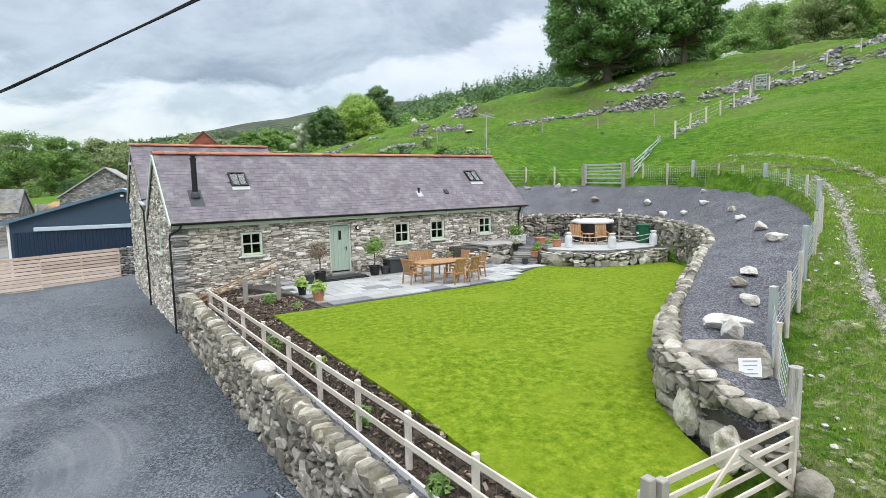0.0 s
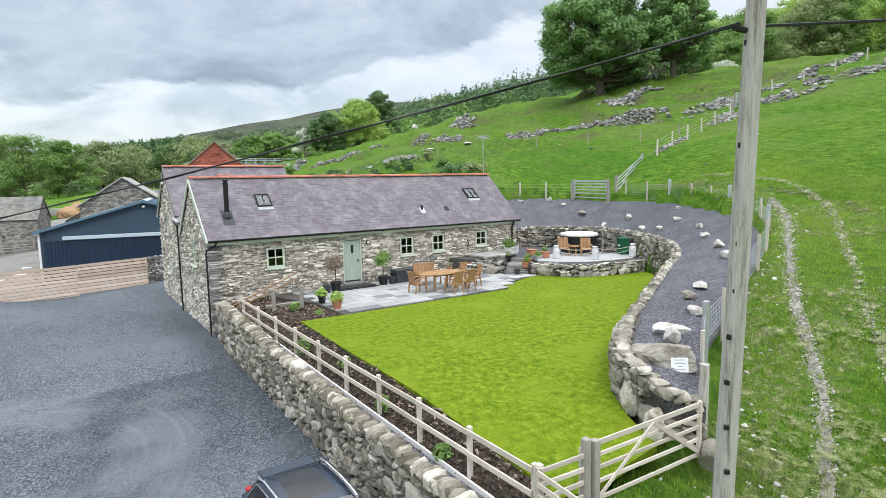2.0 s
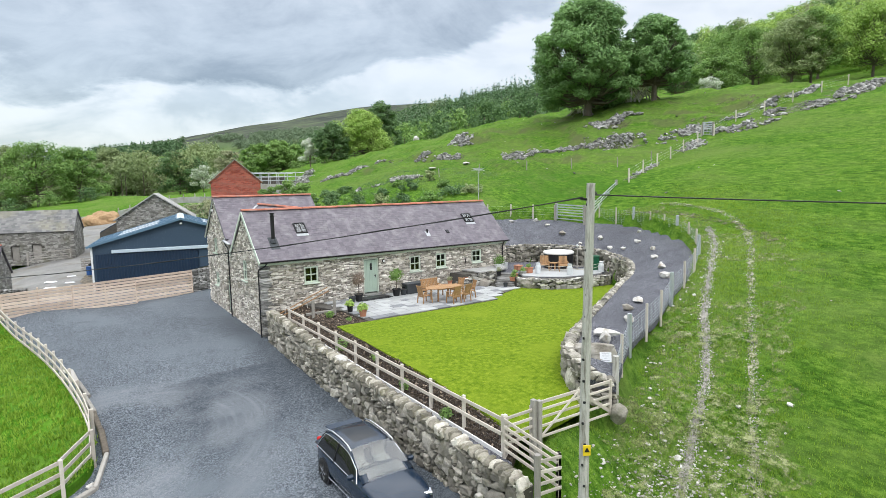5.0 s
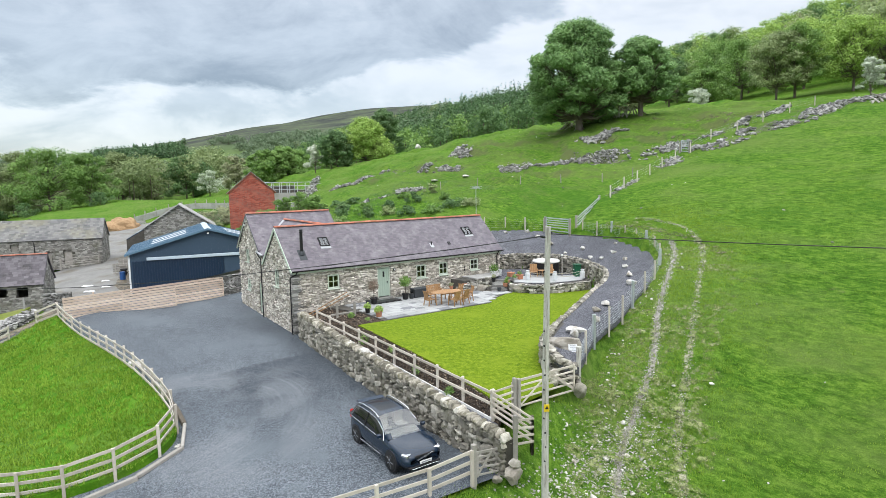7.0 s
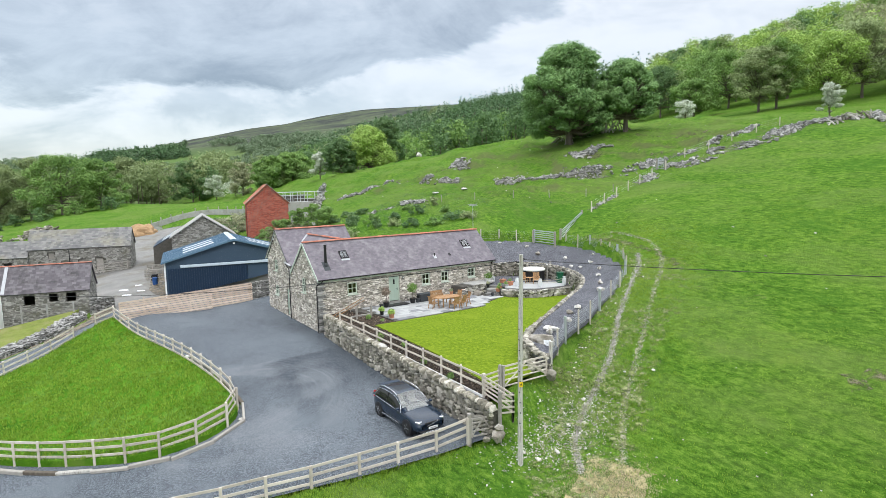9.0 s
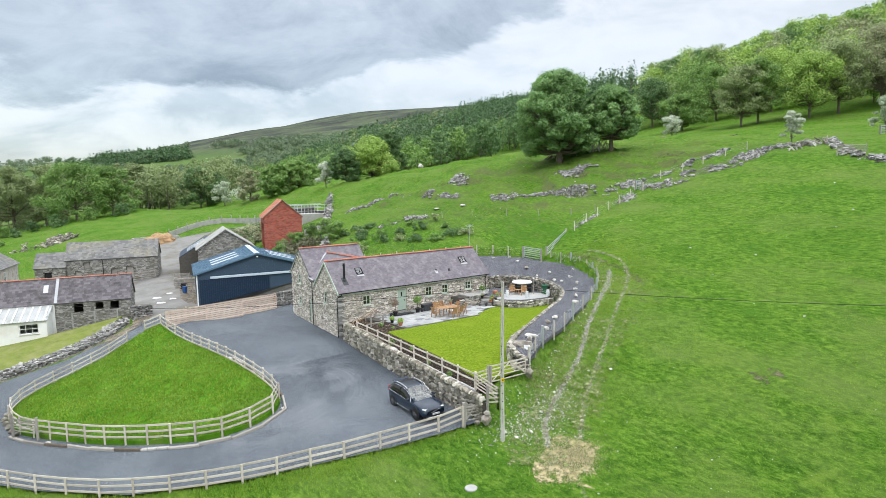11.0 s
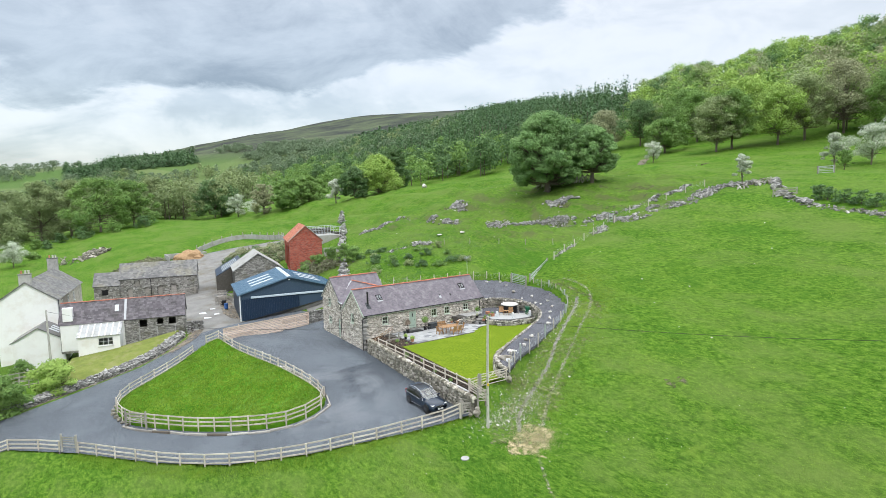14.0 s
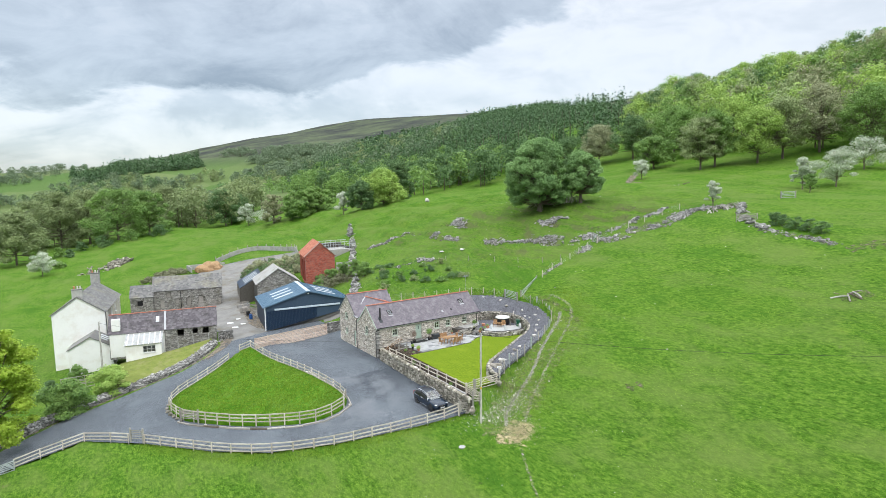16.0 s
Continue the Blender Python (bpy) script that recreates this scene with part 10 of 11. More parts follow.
ribbon("lane_verge", "bare stony earth verge under the lane wall", [(-46.5, 9.6), (-41, 12.9), (-35.6, 17.0), (-27.6, 20.7), (-19.9, 24.0), (-15.6, 26.6), (-13.2, 29.8)], 1.7, "bare", 6, 0.05, 0.3)


def strewn(name, label, n, place, sizes, mat, seed, category="stones"):
    """Small loose stones over the grass, as one mass."""
    r = random.Random(seed)
    spots = []
    xy = [place(r) for _ in range(n)]
    z = land(np.array([p[0] for p in xy]), np.array([p[1] for p in xy]))
    for (x, y), zz in zip(xy, z):
        s = r.choice(sizes)
        spots.append((r.choice(PEBBLES), Matrix.Translation((x, y, float(zz) + s * 0.12)) @ Euler((r.uniform(-0.5, 0.5), r.uniform(-0.5, 0.5), r.uniform(0, 6))).to_matrix().to_4x4() @ Matrix.Diagonal((s * 1.3, s, s * 0.55, 1))))
    h = thing(name, label, category, kind="stuff")
    pieces("stone", spots, mat, h, 0, "stones")


def near_path(path, spread):
    pts = along(path, 0.3)

    def f(r):
        p = pts[r.randrange(len(pts))]
        return p[0] + r.gauss(0, spread), p[1] + r.gauss(0, spread)
    return f


strewn("loose_stones", "loose pale stones along the wheel rut", 5600, near_path(TRACK, 0.12), (0.03, 0.04, 0.05, 0.08), "track_stone", 1)
strewn("loose_stones", "loose stones in the worn grass by the gate", 2300, lambda r: (r.gauss(3.4, 2.0), r.gauss(-22.2, 1.0)), (0.025, 0.035, 0.05, 0.07, 0.11), "track_stone", 2)
strewn("loose_stones", "larger pale stones lying in the grass by the gate", 26, lambda r: (r.gauss(4.2, 2.4), r.gauss(-22.4, 1.2)), (0.12, 0.16, 0.22, 0.3), "quartz", 12)
strewn("loose_stones", "loose stones along the gravel bank fence", 110, near_path([(5.6, -20.1), (9.6, -18.0), (13.6, -16.5), (19.4, -14.3), (23.4, -10)], 0.45), (0.05, 0.08, 0.12, 0.16), "quartz", 3)
strewn("loose_stones", "small stones along the fainter rut", 2200, near_path(TRACK2, 0.12), (0.03, 0.04, 0.06), "track_stone", 9)
strewn("loose_stones", "sparse white stones in the near field", 90, lambda r: (r.uniform(-12, 8), r.uniform(-46, -22)), (0.04, 0.06, 0.1), "quartz", 4)
strewn("loose_stones", "pale stones scattered on the hillside", 80, lambda r: (r.uniform(28, 70), r.uniform(-8, 45)), (0.1, 0.16, 0.28), "slate_stone", 5)
strewn("loose_stones", "few grey stones in the big pasture", 24, lambda r: (r.uniform(12, 60), r.uniform(-50, -14)), (0.08, 0.12, 0.2), "quartz", 6)

# grass tufts and straw
def blades(name, label, n, place, height, mat, seed, per=7, spread=0.16, category="grass"):
    r = np.random.default_rng(seed)
    pr = random.Random(seed)
    xy = np.array([place(pr) for _ in range(n)])
    z = land(xy[:, 0], xy[:, 1])
    c = np.repeat(np.column_stack([xy, z]), per, 0)
    m = len(c)
    c[:, :2] += r.normal(size=(m, 2)) * spread
    a = r.random(m) * 6.283
    lean = r.random(m) * 0.7
    hh = height * (0.5 + 0.8 * r.random(m))
    w = 0.009 + 0.010 * r.random(m)
    d = np.stack([np.cos(a), np.sin(a), np.zeros(m)], 1)
    s = np.stack([-np.sin(a), np.cos(a), np.zeros(m)], 1)
    tip = c + d * (hh * lean)[:, None] + np.array([0, 0, 1.0]) * hh[:, None]
    base = c - np.array([0, 0, 0.03])
    v = np.stack([base - s * w[:, None], base + s * w[:, None], tip], 1).reshape(-1, 3)
    me = bpy.data.meshes.new(name)
    me.from_pydata(v.tolist(), [], np.arange(3 * m).reshape(-1, 3).tolist())
    me.materials.append(M[mat])
    ob = new(name, me)
    tagged(ob, label, category, kind="stuff")


def off_made(f):
    def g(r):
        while True:
            x, y = f(r)
            if not (within(DRIVE, x, y) or within(PLATFORM, x, y) or within(BANK, x, y)):
                return x, y
    return g


blades("grass_tufts", "rough grass tufts beside the track", 4200, off_made(near_path([(4, -24), (9.8, -20.4), (16, -17.4), (24, -13.5), (27, -6)], 2.0)), 0.075, "grass_blade", 1, 14, 0.13)
blades("grass_tufts", "longer grass along the gravel bank fence", 800, off_made(near_path([(5.6, -20.3), (9.6, -18.4), (13.6, -16.9), (19.4, -14.7), (24.4, -8), (25.8, -1)], 0.5)), 0.06, "grass_blade", 2)
blades("grass_tufts", "rough grass along the lane fence", 2600, off_made(near_path([(p[0] - 0.4, p[1] - 0.6) for p in OUTER], 0.6)), 0.12, "grass_blade", 3)
blades("grass_tufts", "rough field grass below the lane", 3500, off_made(lambda r: (r.uniform(-30, 6), r.uniform(-50, -18))), 0.12, "grass_blade", 4, 6, 0.2)
blades("rush_tufts", "dark rushes in the damp bank behind the cottage", 900, lambda r: (r.uniform(13, 30), r.uniform(14, 34)), 0.24, "leaf_dark", 5, 10, 0.35)
blades("straw", "dry straw strewn on the field", 1500, lambda r: (1.4 + r.gauss(0, 0.95), -26.7 + r.gauss(0, 0.8)), 0.06, "straw", 6, 8, 0.25, "straw")
blades("grass_tufts", "short tufted grass over the near pasture", 11000, off_made(lambda r: (r.uniform(-14, 42), r.uniform(-52, -15))), 0.055, "grass_blade", 8, 8, 0.16)
blades("rush_tufts", "rush tufts on the hillside", 200, lambda r: (r.uniform(30, 68), r.uniform(-40, 40)), 0.16, "grass_blade", 7, 12, 0.3)


M["straw_mat"] = patchy(material("trodden_straw", [(0.24, 0.22, 0.09), (0.37, 0.32, 0.17), (0.52, 0.45, 0.28)], scale=2, fine=24, bump=0.8), 2.2, 0.46)
ribbon("straw_patch", "pale trodden straw spread on the field", [(3.1, -25.6), (2.4, -26.1), (1.5, -26.7), (0.4, -27.4), (-0.6, -27.9)], 2.6, "straw_mat", 8, 0.03, 0.75)


def paddock_grass():
    r = random.Random(9)
    xs, ys_ = zip(*ISLAND_EDGE)

    def place(q):
        while True:
            x, y = q.uniform(min(xs), max(xs)), q.uniform(min(ys_), max(ys_))
            if within(ISLAND_EDGE, x, y):
                return x, y
    g = np.random.default_rng(4)
    xy = np.array([place(r) for _ in range(9000)])
    z = island_height(xy[:, 0], xy[:, 1])
    per = 5
    c = np.repeat(np.column_stack([xy, z]), per, 0)
    m = len(c)
    c[:, :2] += g.normal(size=(m, 2)) * 0.08
    a, hh = g.random(m) * 6.283, 0.09 + 0.12 * g.random(m)
    w = 0.02 + 0.02 * g.random(m)
    d, s = np.stack([np.cos(a), np.sin(a), 0 * a], 1), np.stack([-np.sin(a), np.cos(a), 0 * a], 1)
    v = np.stack([c - s * w[:, None], c + s * w[:, None], c + d * (hh * 0.5)[:, None] + np.array([0, 0, 1.0]) * hh[:, None]], 1).reshape(-1, 3)
    me = bpy.data.meshes.new("paddock_grass")
    me.from_pydata(v.tolist(), [], np.arange(3 * m).reshape(-1, 3).tolist())
    me.materials.append(M["grass_blade"])
    tagged(new("paddock_grass", me), "long lush grass in the paddock", "grass", kind="stuff")


paddock_grass()

# stone and timber edging of the paddock
ed = thing("paddock_edging", "low edging of silvered old timbers and stones round the paddock", "edging")
er = random.Random(15)
ring_c = (-14.5, 3.0)


def edge_out(p, d):
    dx, dy = p[0] - ring_c[0], p[1] - ring_c[1]
    l = math.hypot(dx, dy)
    return p[0] + dx / l * d, p[1] + dy / l * d


for i in range(0, len(ISLAND_EDGE), 4):
    p, q = ISLAND_EDGE[i], ISLAND_EDGE[(i + 4) % len(ISLAND_EDGE)]
    if p[1] < 3 and p[0] > -23.5:
        d = 0.62 + er.uniform(-0.08, 0.08)
        a, b = edge_out(p, d), edge_out(q, d + er.uniform(-0.1, 0.1))
        w = er.uniform(0.14, 0.24)
        mat = er.choice(("pole", "old_timber", "old_timber", "bark"))
        za, zb = float(hill(*a)) + 0.08, float(hill(*b)) + 0.08 + er.uniform(-0.03, 0.04)
        part("edging_timber", Shape().beam((*a, za), (*b, zb), w, er.uniform(0.16, 0.26), 0.03), mat, ed, {"pole": "silvered split timber", "bark": "dark bark-covered log"}.get(mat, ""))
        if er.random() < 0.3:
            c = edge_out(p, d - 0.28)
            s_ = er.uniform(0.22, 0.4)
            part("edging_stone", er.choice(ROUNDED).copy(), "quartz", ed, at=Matrix.Translation((*c, float(hill(*c)) + 0.1)) @ Matrix.Rotation(i, 4, "Z") @ Matrix.Diagonal((s_ * 1.3, s_, s_ * 0.7, 1)))
    elif p[0] < -19:
        for e in (0, 2):
            c = edge_out(ISLAND_EDGE[(i + e) % len(ISLAND_EDGE)], 0.25)
            s_ = er.uniform(0.3, 0.5)
            part("edging_stone", er.choice(ROUNDED).copy(), "field_stone", ed, at=Matrix.Translation((*c, float(hill(*c)) + 0.15)) @ Matrix.Rotation(i, 4, "Z") @ Matrix.Diagonal((s_ * 1.3, s_, s_ * 0.8, 1)))

# ---- farmyard odds and ends ----
def heap():
    bm = bmesh.new()
    bmesh.ops.create_icosphere(bm, subdivisions=4, radius=1)
    for v in bm.verts:
        k = 1 + 0.22 * noise.noise(v.co * 1.8) + 0.08 * noise.noise(v.co * 6)
        v.co = Vector((v.co.x * 3.6 * k, v.co.y * 2.4 * k, max(-0.3, v.co.z * 2.3 * k)))
    me = bpy.data.meshes.new("wood_chip_heap")
    bm.to_mesh(me)
    bm.free()
    tagged(part("wood_chip_heap", me, "woodchip", None, "orange-brown heap of wood chip in the yard", at=(0.6, 96.5, ground_at(0.6, 96.5))), category="heap")


heap()
bay = thing("heap_wall", "low concrete walls holding the wood chip heap", "wall", (0.6, 96.5, ground_at(0.6, 96.5)))
part("wall", Shape().box((-5.0, 1.0, 0.6), (0.25, 6, 1.4), 0.03), "concrete", bay)
part("wall", Shape().box((0, 4.0, 0.6), (10, 0.25, 1.4), 0.03), "concrete", bay)
cw = thing("yard_wall", "pale curved concrete retaining wall round the upper yard", "wall")
pts = along([(4.0, 104), (10, 108), (17, 108), (22, 100), (23, 92), (20.5, 83)], 3.0)
for a, b in zip(pts, pts[1:]):
    za, zb = float(hill(a[0], a[1])), float(hill(b[0], b[1]))
    part("panel", Shape().beam((a[0], a[1], za + 0.5), (b[0], b[1], zb + 0.5), 0.2, 1.6, 0.02), "concrete", cw)
    part("post", Shape().box((a[0], a[1], za + 0.9), (0.2, 0.2, 2.2), 0.02), "old_timber", cw)
shr = random.Random(4)
for k in range(16):
    x, y = shr.uniform(7, 20), shr.uniform(60, 78)
    tree("bank_shrub", "scrubby grey-green shrub on the yard bank", x, y, shr.uniform(1.2, 2.2), shr.uniform(2.5, 4.5), shr.choice(("leaf_olive", "leaf_dark", "leaf_brown")), 500, 0.3, 400 + k, 0.02, 0.02, 8, "shrub", "bank shrubs")
for k, (x, y, hh, w) in enumerate(((14.3, 39.8, 3.4, 3.0), (15.2, 37.2, 3.6, 3.2), (12.9, 43.0, 2.4, 3.4), (11.2, 44.6, 2.0, 3.0), (16.0, 34.5, 2.8, 3.0), (9.6, 42.0, 2.2, 3.2))):
    tree("conifer_shrub", "bright green dense conifer shrub behind the shed", x, y, hh, w, "leaf_mid", 2200, 0.16, 420 + k, 0.02, 0.02, 12, "shrub", "conifer shrubs")
for k, (x, y, w) in enumerate(((19.3, 34.3, 2.4), (18.6, 31.6, 1.8), (20.6, 32.4, 2.0), (23.2, 24.2, 1.6), (22.6, 20.6, 2.2), (18.6, 19.8, 2.2), (19.6, 17.4, 2.0), (21.0, 14.6, 2.6), (23.2, 14.2, 3.0), (24.4, 12.6, 2.4), (17.0, 34.1, 2.2), (18.0, 24.3, 2.4),
                               (17.2, 22.2, 1.8), (25.6, 21.6, 1.6), (16.2, 27.4, 2.6), (15.0, 25.0, 2.4), (17.4, 29.0, 2.2), (14.0, 22.6, 2.4), (20.2, 22.6, 1.4), (24.6, 17.4, 1.8))):
    tree("gorse_shrub", "low dark scrub on the bank behind the cottage", x, y, shr.uniform(0.6, 1.2), w, ("leaf_dark", "leaf_olive", "leaf_dark", "leaf_mid")[k % 4], 420, 0.15, 440 + k, 0.02, 0.02, 7, "shrub", "bank scrub")


def scrub_mass(label, poly, n, tall, leaf, size, seed):
    """A thicket of low scrub filling a plot of ground."""
    r = random.Random(seed)
    xs, ys_ = zip(*poly)
    blobs = []
    while len(blobs) < n:
        x, y = r.uniform(min(xs), max(xs)), r.uniform(min(ys_), max(ys_))
        if within(poly, x, y):
            w = r.uniform(0.5, 1.3)
            blobs.append((x, y, ground_at(x, y) + tall * r.uniform(0.1, 0.7), w, w, tall * r.uniform(0.3, 0.6)))
    tagged(part("scrub", leaf_cloud("scrub", blobs, n * 90, size, leaf, seed), leaf, None, label), category="scrub", kind="stuff")


BEND = [(2.6, 66), (4.9, 80), (9, 87), (15.5, 83.4), (19.4, 75.6), (19, 66), (12, 60), (5.4, 60.6)]
scrub_mass("grey-brown bramble thicket inside the lane bend", BEND, 130, 1.5, "leaf_scrub", 0.2, 71)
scrub_mass("dull green growth among the bramble thicket", BEND, 45, 1.5, "leaf_dark", 0.2, 72)
scrub_mass("grey-brown thicket between the brick barn and the shed", [(8.6, 40), (9, 46), (15.2, 44.8), (17.4, 40), (14, 36.4)], 60, 1.7, "leaf_scrub", 0.17, 73)
scrub_mass("dull scrub on the bank beside the stone barn", [(-16, 100), (-8, 104), (-4.5, 100), (-6, 96), (-14, 94)], 50, 1.3, "leaf_scrub", 0.22, 74)
for k, (x, y) in enumerate(((59.4, -24.2), (58.6, -26.6), (58.2, -28.6), (60.2, -22.8), (57.4, -30.6))):
    tree("thorn_bush", "dark low thorn bush on the pasture wall", x, y, 1.9, 2.8, "leaf_dark", 520, 0.17, 460 + k, 0.02, 0.03, 8, "shrub", "thorn bushes")
pen = thing("cattle_pen", "galvanised cattle pen with grey hurdles and concrete walls", "pen", (21.2, 62.6, 6.9))
for k in range(6):
    part("hurdle", Shape().tube([(-3 + k * 1.4, -2.5, 0), (-3 + k * 1.4, -2.5, 1.9)], 0.06, 6).tube([(-3 + k * 1.4, -2.5, 1.8), (-1.6 + k * 1.4, -2.5, 1.8)], 0.05, 6).tube([(-3 + k * 1.4, -2.5, 1.2), (-1.6 + k * 1.4, -2.5, 1.2)], 0.04, 6).tube([(-3 + k * 1.4, -2.5, 0.6), (-1.6 + k * 1.4, -2.5, 0.6)], 0.04, 6), "galv", pen)
    part("hurdle", Shape().tube([(-3 + k * 1.4, 2.5, 0), (-3 + k * 1.4, 2.5, 1.9)], 0.06, 6).tube([(-3 + k * 1.4, 2.5, 1.8), (-1.6 + k * 1.4, 2.5, 1.8)], 0.05, 6).tube([(-3 + k * 1.4, 2.5, 1.2), (-1.6 + k * 1.4, 2.5, 1.2)], 0.04, 6), "galv", pen)
part("wall", Shape().box((0.5, -2.75, -1.6), (7.0, 0.3, 3.3), 0.03), "concrete", pen)
part("floor", Shape().box((0.5, 0, -1.6), (7.0, 5.2, 3.2), 0.02), "concrete", pen)
part("back_wall", Shape().box((0.5, 3.0, -0.3), (7.5, 0.3, 3.2), 0.03), "dark_core", pen, "dark stone back wall")
part("side_wall", Shape().box((4.4, -0.5, -1.0), (0.4, 7.0, 3.0), 0.05), "dark_core", pen, "dark stone side wall")
ps = thing("sheep_panel", "weathered slatted timber panel closing the wall gap", "fence", (60.6, -18.2, ground_at(60.6, -18.2)))
for k in range(5):
    part("slat", Shape().beam((-1.4, 1.1, 0.2 + 0.22 * k), (1.0, -1.1, 0.2 + 0.22 * k), 0.03, 0.1), "old_timber", ps)
for e in (-1.4, -0.2, 1.0):
    part("post", Shape().box((e, -e * 0.92 - 0.1, 0.5), (0.1, 0.1, 1.5), 0.01), "old_timber", ps)
rw = thing("barn_wall", "pale concrete retaining wall beside the brick barn", "wall", (17.2, 46.0, ground_at(17.2, 46.0)))
part("panel", Shape().beam((-1.8, 0.5, 0.4), (1.9, -0.6, 0.4), 0.2, 1.7, 0.02), "concrete", rw)
for k, (x, y, mat, lab) in enumerate(((-5.6, 38.4, "blue_drum", "blue plastic drum beside the shed"), (-4.7, 45.4, "old_timber", "grey timber pallet stack beside the shed"), (-5.2, 41.6, "black", "dark scrap heap beside the shed"))):
    z = ground_at(x, y) + 0.25
    if mat == "blue_drum":
        t = thing("plastic_drum", lab, "drum", (x, y, z))
        part("drum", Shape().lathe((0, 0, 0), [(0.28, 0), (0.3, 0.05), (0.3, 0.85), (0.26, 0.9)], 16), mat, t)
    elif mat == "old_timber":
        t = thing("pallet_stack", lab, "pallets", (x, y, z))
        for j in range(5):
            part("pallet", Shape().box((0, 0, 0.08 + 0.16 * j), (1.0, 1.2, 0.12), 0.01), mat, t)
    else:
        t = thing("tyre_stack", "old black tyres stacked beside the shed", "tyres", (x, y, z))
        for j in range(4):
            part("tyre", Shape().lathe((0.1 * (j % 2), 0, 0.2 * j), [(0.22, 0), (0.36, 0.02), (0.4, 0.1), (0.36, 0.18), (0.22, 0.2)], 18), "tyre", t)
pl = thing("shed_plinth", "pale weathered boards along the shed foot", "boarding", Matrix.Translation((-5.9, 29.0, 0)) @ Matrix.Rotation(radians(-10.5), 4, "Z"))
for j in range(30):
    part("board", Shape().box((9.4 + j * 0.19, -0.32, -1.72 + j * 0.012), (0.165, 0.03, 1.0 - 0.03 * (j % 3)), 0.004), "old_timber", pl)
def pale_patch(x, y, w, d, turn):
    z = ground_at(x, y)
    tagged(part("concrete_patch", Shape().box(Matrix.Translation((x, y, z + 0.03)) @ Matrix.Rotation(turn, 4, "Z"), (w, d, 0.08), 0.02), "paper", None, "pale concrete repair patch in the yard lane"), category="patch", group="yard patches")


for x, y, w, d in ((-8.75, 39.9, 1.5, 0.9), (-8.8, 36.1, 1.6, 0.8), (-6.9, 41.3, 1.2, 0.6), (-7.2, 37.1, 1.3, 0.7)):
    pale_patch(x, y, w, d, -0.25)
bn = thing("yard_bench", "grey slatted timber bench against the lean-to", "bench", Matrix.Translation((-3.6, 50.6, ground_at(-3.6, 50.6))) @ Matrix.Rotation(-0.2, 4, "Z"))
for j in range(4):
    part("seat_slat", Shape().box((0, -0.2 + 0.13 * j, 0.46), (2.4, 0.1, 0.05), 0.008), "old_timber", bn)
for j in range(3):
    part("back_slat", Shape().box((0, 0.3, 0.62 + 0.17 * j), (2.4, 0.04, 0.1), 0.008), "old_timber", bn)
for e in (-1.1, 1.1):
    part("leg", Shape().box((e, -0.2, 0.22), (0.09, 0.09, 0.46), 0.01), "old_timber", bn)
    part("leg", Shape().box((e, 0.3, 0.5), (0.09, 0.09, 1.1), 0.01), "old_timber", bn)
for x, y, n in ((-4.6, 43.4, 5), (-3.4, 46.6, 4)):
    rk = thing("timber_rack", "rough rack of grey rails and planks beside the shed", "rack", Matrix.Translation((x, y, ground_at(x, y))) @ Matrix.Rotation(-0.2, 4, "Z"))
    for e in (-1.2, 0.0, 1.2):
        part("upright", Shape().box((e, 0, 0.6), (0.12, 0.12, 1.5), 0.01), "old_timber", rk)
    for j in range(n):
        part("rail", Shape().beam((-1.5, 0.1 * (j % 2), 0.2 + 0.27 * j), (1.4, -0.08, 0.25 + 0.25 * j), 0.08, 0.14, 0.01), "old_timber", rk)
ribbon("earth_strip", "trodden brown earth along the shed side", [(-6.9, 33.2), (-6.2, 37.0), (-4.9, 42.0), (-3.6, 48.6)], 1.7, "bare", 81, 0.14, 0.5)
gt = field_gate((-11.0, 55.5), (-6.4, 57.0), -2.2, -2.2, 1.2, "old_timber", "grey timber gate before the stone barn", 5, True)
yw = thing("yard_stone_wall", "dark tumbled stone wall at the byre end", "stone wall")
core = part("core", Shape().solid([(-13.0, 31.3, -4.6), (-11.0, 30.6, -4.6), (-10.8, 31.4, -4.6), (-12.8, 32.1, -4.6)], (0, 0, 2.6)), "dark_core", yw)
fr = wall_run([(-13.2, 31.3), (-12.0, 30.95), (-10.9, 30.55)], lambda u: -4.4, lambda u: -1.9)
pieces("stone", rubble(fr, (0.4, 0.18), 0.3, meshes=ROUNDED), "slate_stone", core, 150)
cov = thing("inspection_cover", "pale round drain cover in the field", "cover", (-4.3, -25.2, ground_at(-4.3, -25.2)))
part("cover", Shape().lathe((0, 0, -0.1), [(0.32, 0), (0.34, 0.14), (0.30, 0.17)], 18), "concrete", cov)
def log_pile(label, x, y, along_x, along_y, n, tall, seed):
    """Felled poles propped and stacked against each other."""
    r = random.Random(seed)
    h = thing("log_pile", label, "log pile", (x, y, ground_at(x, y)))
    for k in range(n):
        u = (k + 0.5) / n - 0.5
        bx, by = along_x * u, along_y * u
        ax, ay = r.uniform(-1.3, 1.3), r.uniform(-1.3, 1.3)
        z0 = ground_at(x + bx + ax, y + by + ay) - ground_at(x, y)
        p, q = Vector((bx + ax, by + ay, z0 + 0.02)), Vector((bx - ax * 0.2, by - ay * 0.2, z0 + tall * r.uniform(0.6, 1.1)))
        part("log", Shape().tube([p, p.lerp(q, 0.5) + Vector((0, 0, 0.06)), q], [0.1, 0.09, 0.06], 6), r.choice(("pole", "old_timber", "old_timber", "bark")), h)
    return h


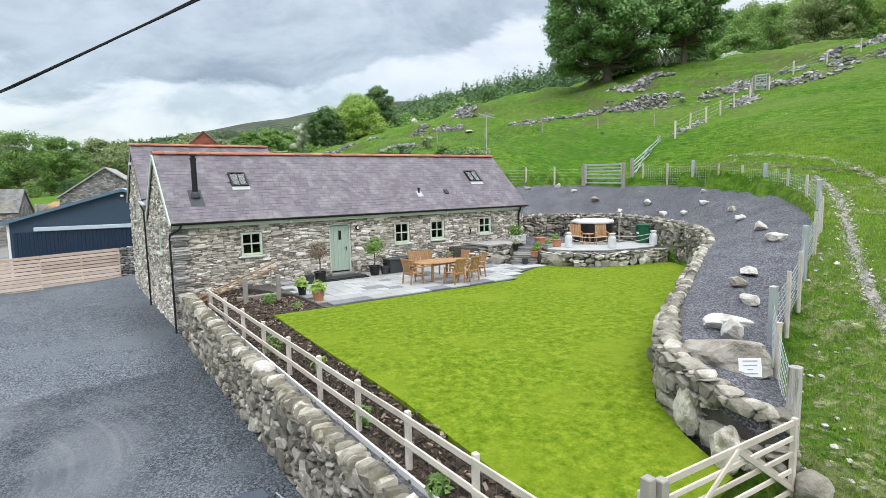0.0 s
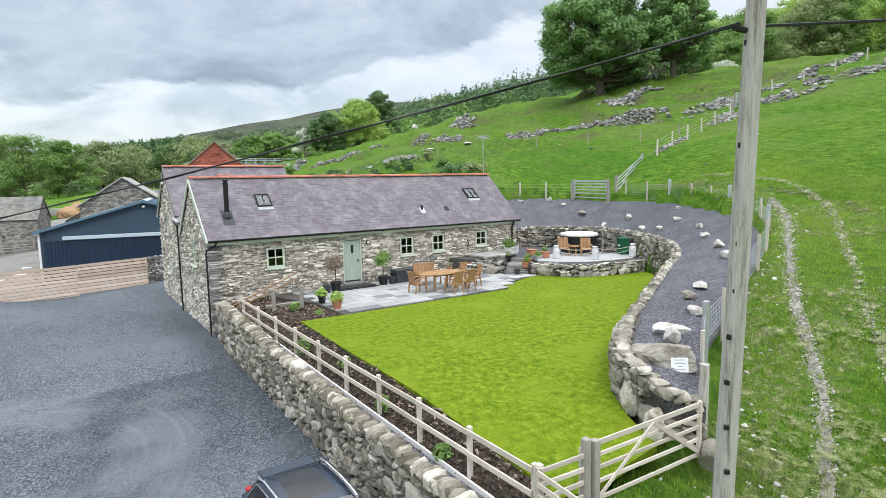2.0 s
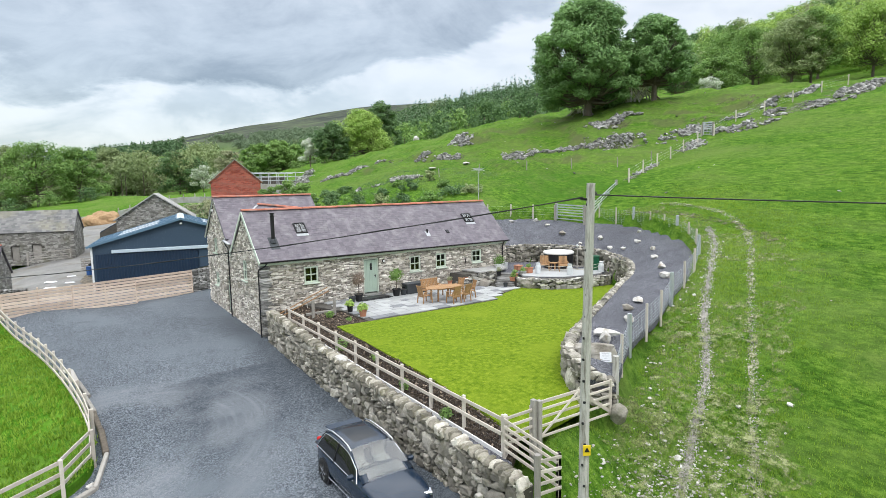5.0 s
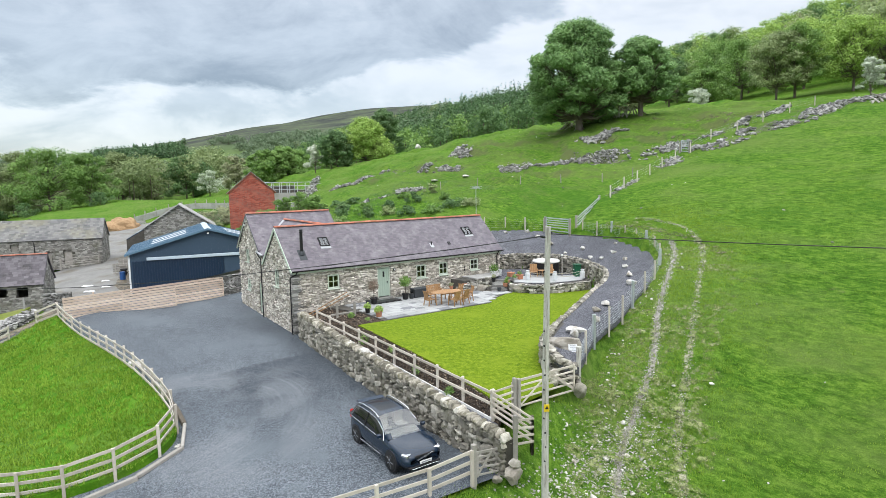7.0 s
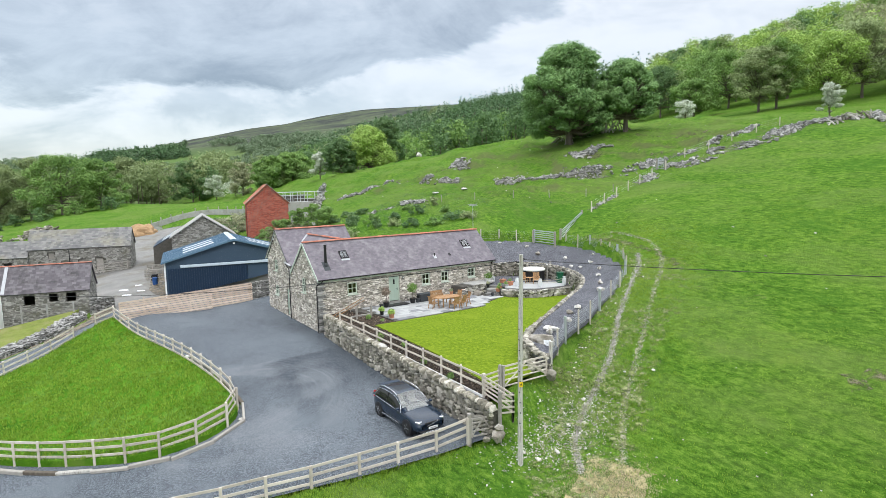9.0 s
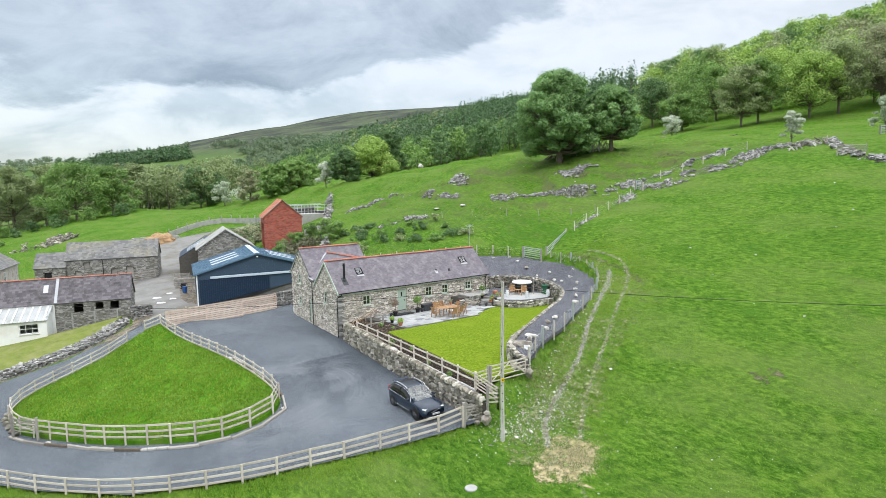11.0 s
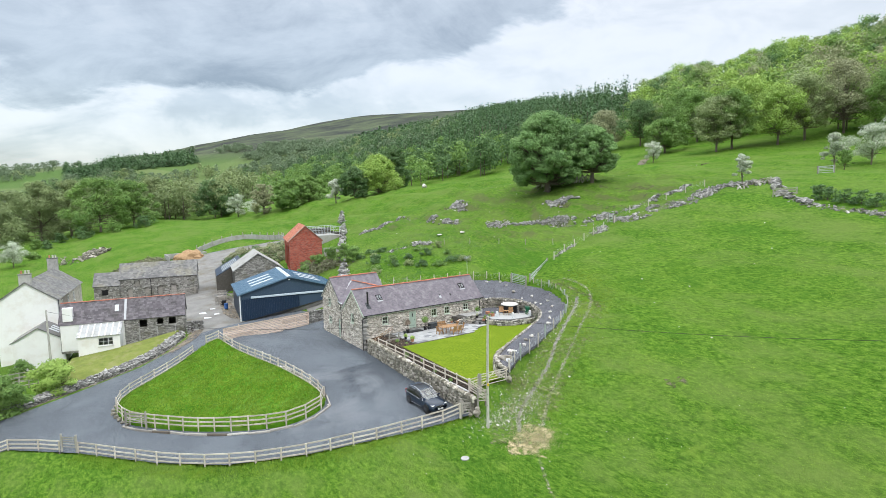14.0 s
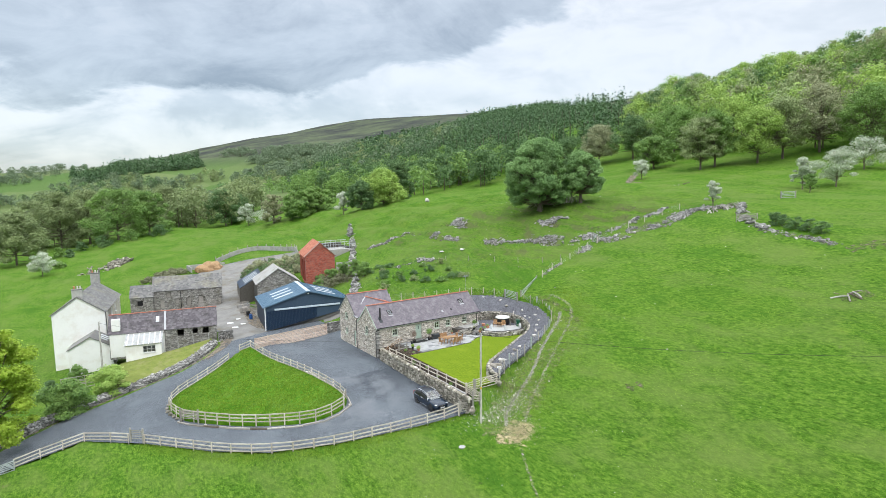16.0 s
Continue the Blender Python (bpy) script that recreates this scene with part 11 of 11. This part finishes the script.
log_pile("grey poles propped in a rough stack under the sycamores", 60.3, 21.6, 2.6, -3.4, 26, 2.0, 5)
log_pile("low stack of old branches beside the sycamore", 57.4, 28.6, 2.4, 6.0, 22, 0.9, 6)
log_pile("tangle of cut brushwood on the upper wall", 66.0, -10.8, 5.6, -2.6, 30, 0.9, 7)
log_pile("dead branch lying in a bare hollow", 40.6, -41.0, 1.6, -1.2, 6, 0.6, 8)
log_pile("fallen trunk lying below the wood", 99.0, 19.0, 4.0, -3.0, 4, 0.5, 9)
tr = thing("garden_trellis", "old grey timber frames in the farmhouse garden", "trellis", (-33.5, 29.5, ground_at(-33.5, 29.5)))
for k in range(5):
    part("upright", Shape().box((-2 + k, 0, 0.8), (0.09, 0.09, 1.8), 0.01), "old_timber", tr)
    part("upright", Shape().box((-2 + k, 2.5, 0.8), (0.09, 0.09, 1.8), 0.01), "old_timber", tr)
for z in (0.6, 1.1, 1.6):
    part("rail", Shape().box((0, 0, z), (4.2, 0.06, 0.09)), "old_timber", tr)
    part("rail", Shape().box((0, 2.5, z), (4.2, 0.06, 0.09)), "old_timber", tr)


# bark and twigs over the soil bed
def bed_litter():
    r = random.Random(31)
    spots = []
    while len(spots) < 2600:
        x, y = r.uniform(0.7, 3.4), r.uniform(-19.0, -0.4)
        if within(BED, x, y):
            z = float(bed_height(np.array(x), np.array(y)))
            k = r.uniform(0.025, 0.075)
            spots.append((r.choice(ROUGH), Matrix.Translation((x, y, z + 0.01)) @ Euler((r.uniform(-0.5, 0.5), r.uniform(-0.5, 0.5), r.uniform(0, 6))).to_matrix().to_4x4() @ Matrix.Diagonal((k * 1.8, k * 0.8, k * 0.4, 1))))
    h = thing("bark_mulch", "dark bark pieces and twigs strewn on the soil bed", "mulch", kind="stuff")
    pieces("bark_piece", spots, "mulch", h, 0, "bark_mulch")


bed_litter()


# scrub inside the bend of the yard lane, and bushes along the valley field
scrub = random.Random(77)
for k, (x, y) in enumerate(((3.6, 70), (5.6, 76), (7.6, 81.5), (10.2, 83.6), (13.2, 81.6), (15.8, 78.6), (18.0, 74.6), (8.6, 76.2), (12.2, 76.6), (14.8, 73.2), (10.4, 71.2), (6.2, 67.0))):
    dull = k % 3 != 1
    tree("bramble_bush", "dull grey-brown bramble scrub inside the lane bend" if dull else "green scrub bush inside the lane bend", x, y, scrub.uniform(1.5, 2.3), scrub.uniform(4.0, 5.6), "leaf_brown" if dull else "leaf_dark", 900, 0.22, 500 + k, 0.02, 0.015, 10, "shrub", "lane bend scrub")
for k, (x, y, hh, w) in enumerate(((-31.2, 203, 3.6, 6.0), (-24.0, 212, 4.2, 6.5), (-32.7, 165.2, 2.4, 4.6), (-28.0, 196, 3.0, 4.6), (-37.5, 168, 2.2, 4.0), (-16, 205, 5.0, 8.0), (-6, 206, 5.2, 8.0), (6, 208, 5.0, 9.0))):
    tree("field_bush", "dark green rounded bush at the valley field edge", x, y, hh, w, "leaf_dark" if k % 2 else "leaf_mid", 800, 0.36, 530 + k, 0.02, 0.015, 10, "shrub", "valley field bushes")


# trodden brown earth at the yard's edges
sheet("earth_verge", [(-5.6, 30.2), (-4.3, 38), (-3.2, 46), (-4.4, 47.2), (-5.3, 44), (-5.9, 40.4), (-6.6, 36.5), (-6.5, 32.6)], 0.5, lambda x, y: hill(x, y) + 0.10, "bare", 0.05, label="trodden brown earth beside the navy shed", category="earth verge")
sheet("earth_verge", [(-11.4, 33.2), (-11.0, 30.4), (-12.4, 27.6), (-15.8, 24.6), (-17.6, 24.4), (-16.2, 26.2), (-13.6, 29.0), (-12.2, 33.0)], 0.5, lambda x, y: hill(x, y) + 0.10, "bare", 0.05, label="stony brown earth at the end of the lane wall", category="earth verge")
strewn("loose_stones", "tumbled stones on the earth beside the yard", 60, lambda r: (-12.6 + r.gauss(0, 0.8), 29.4 + r.gauss(0, 1.4)), (0.06, 0.1, 0.16, 0.22), "field_stone", 61)
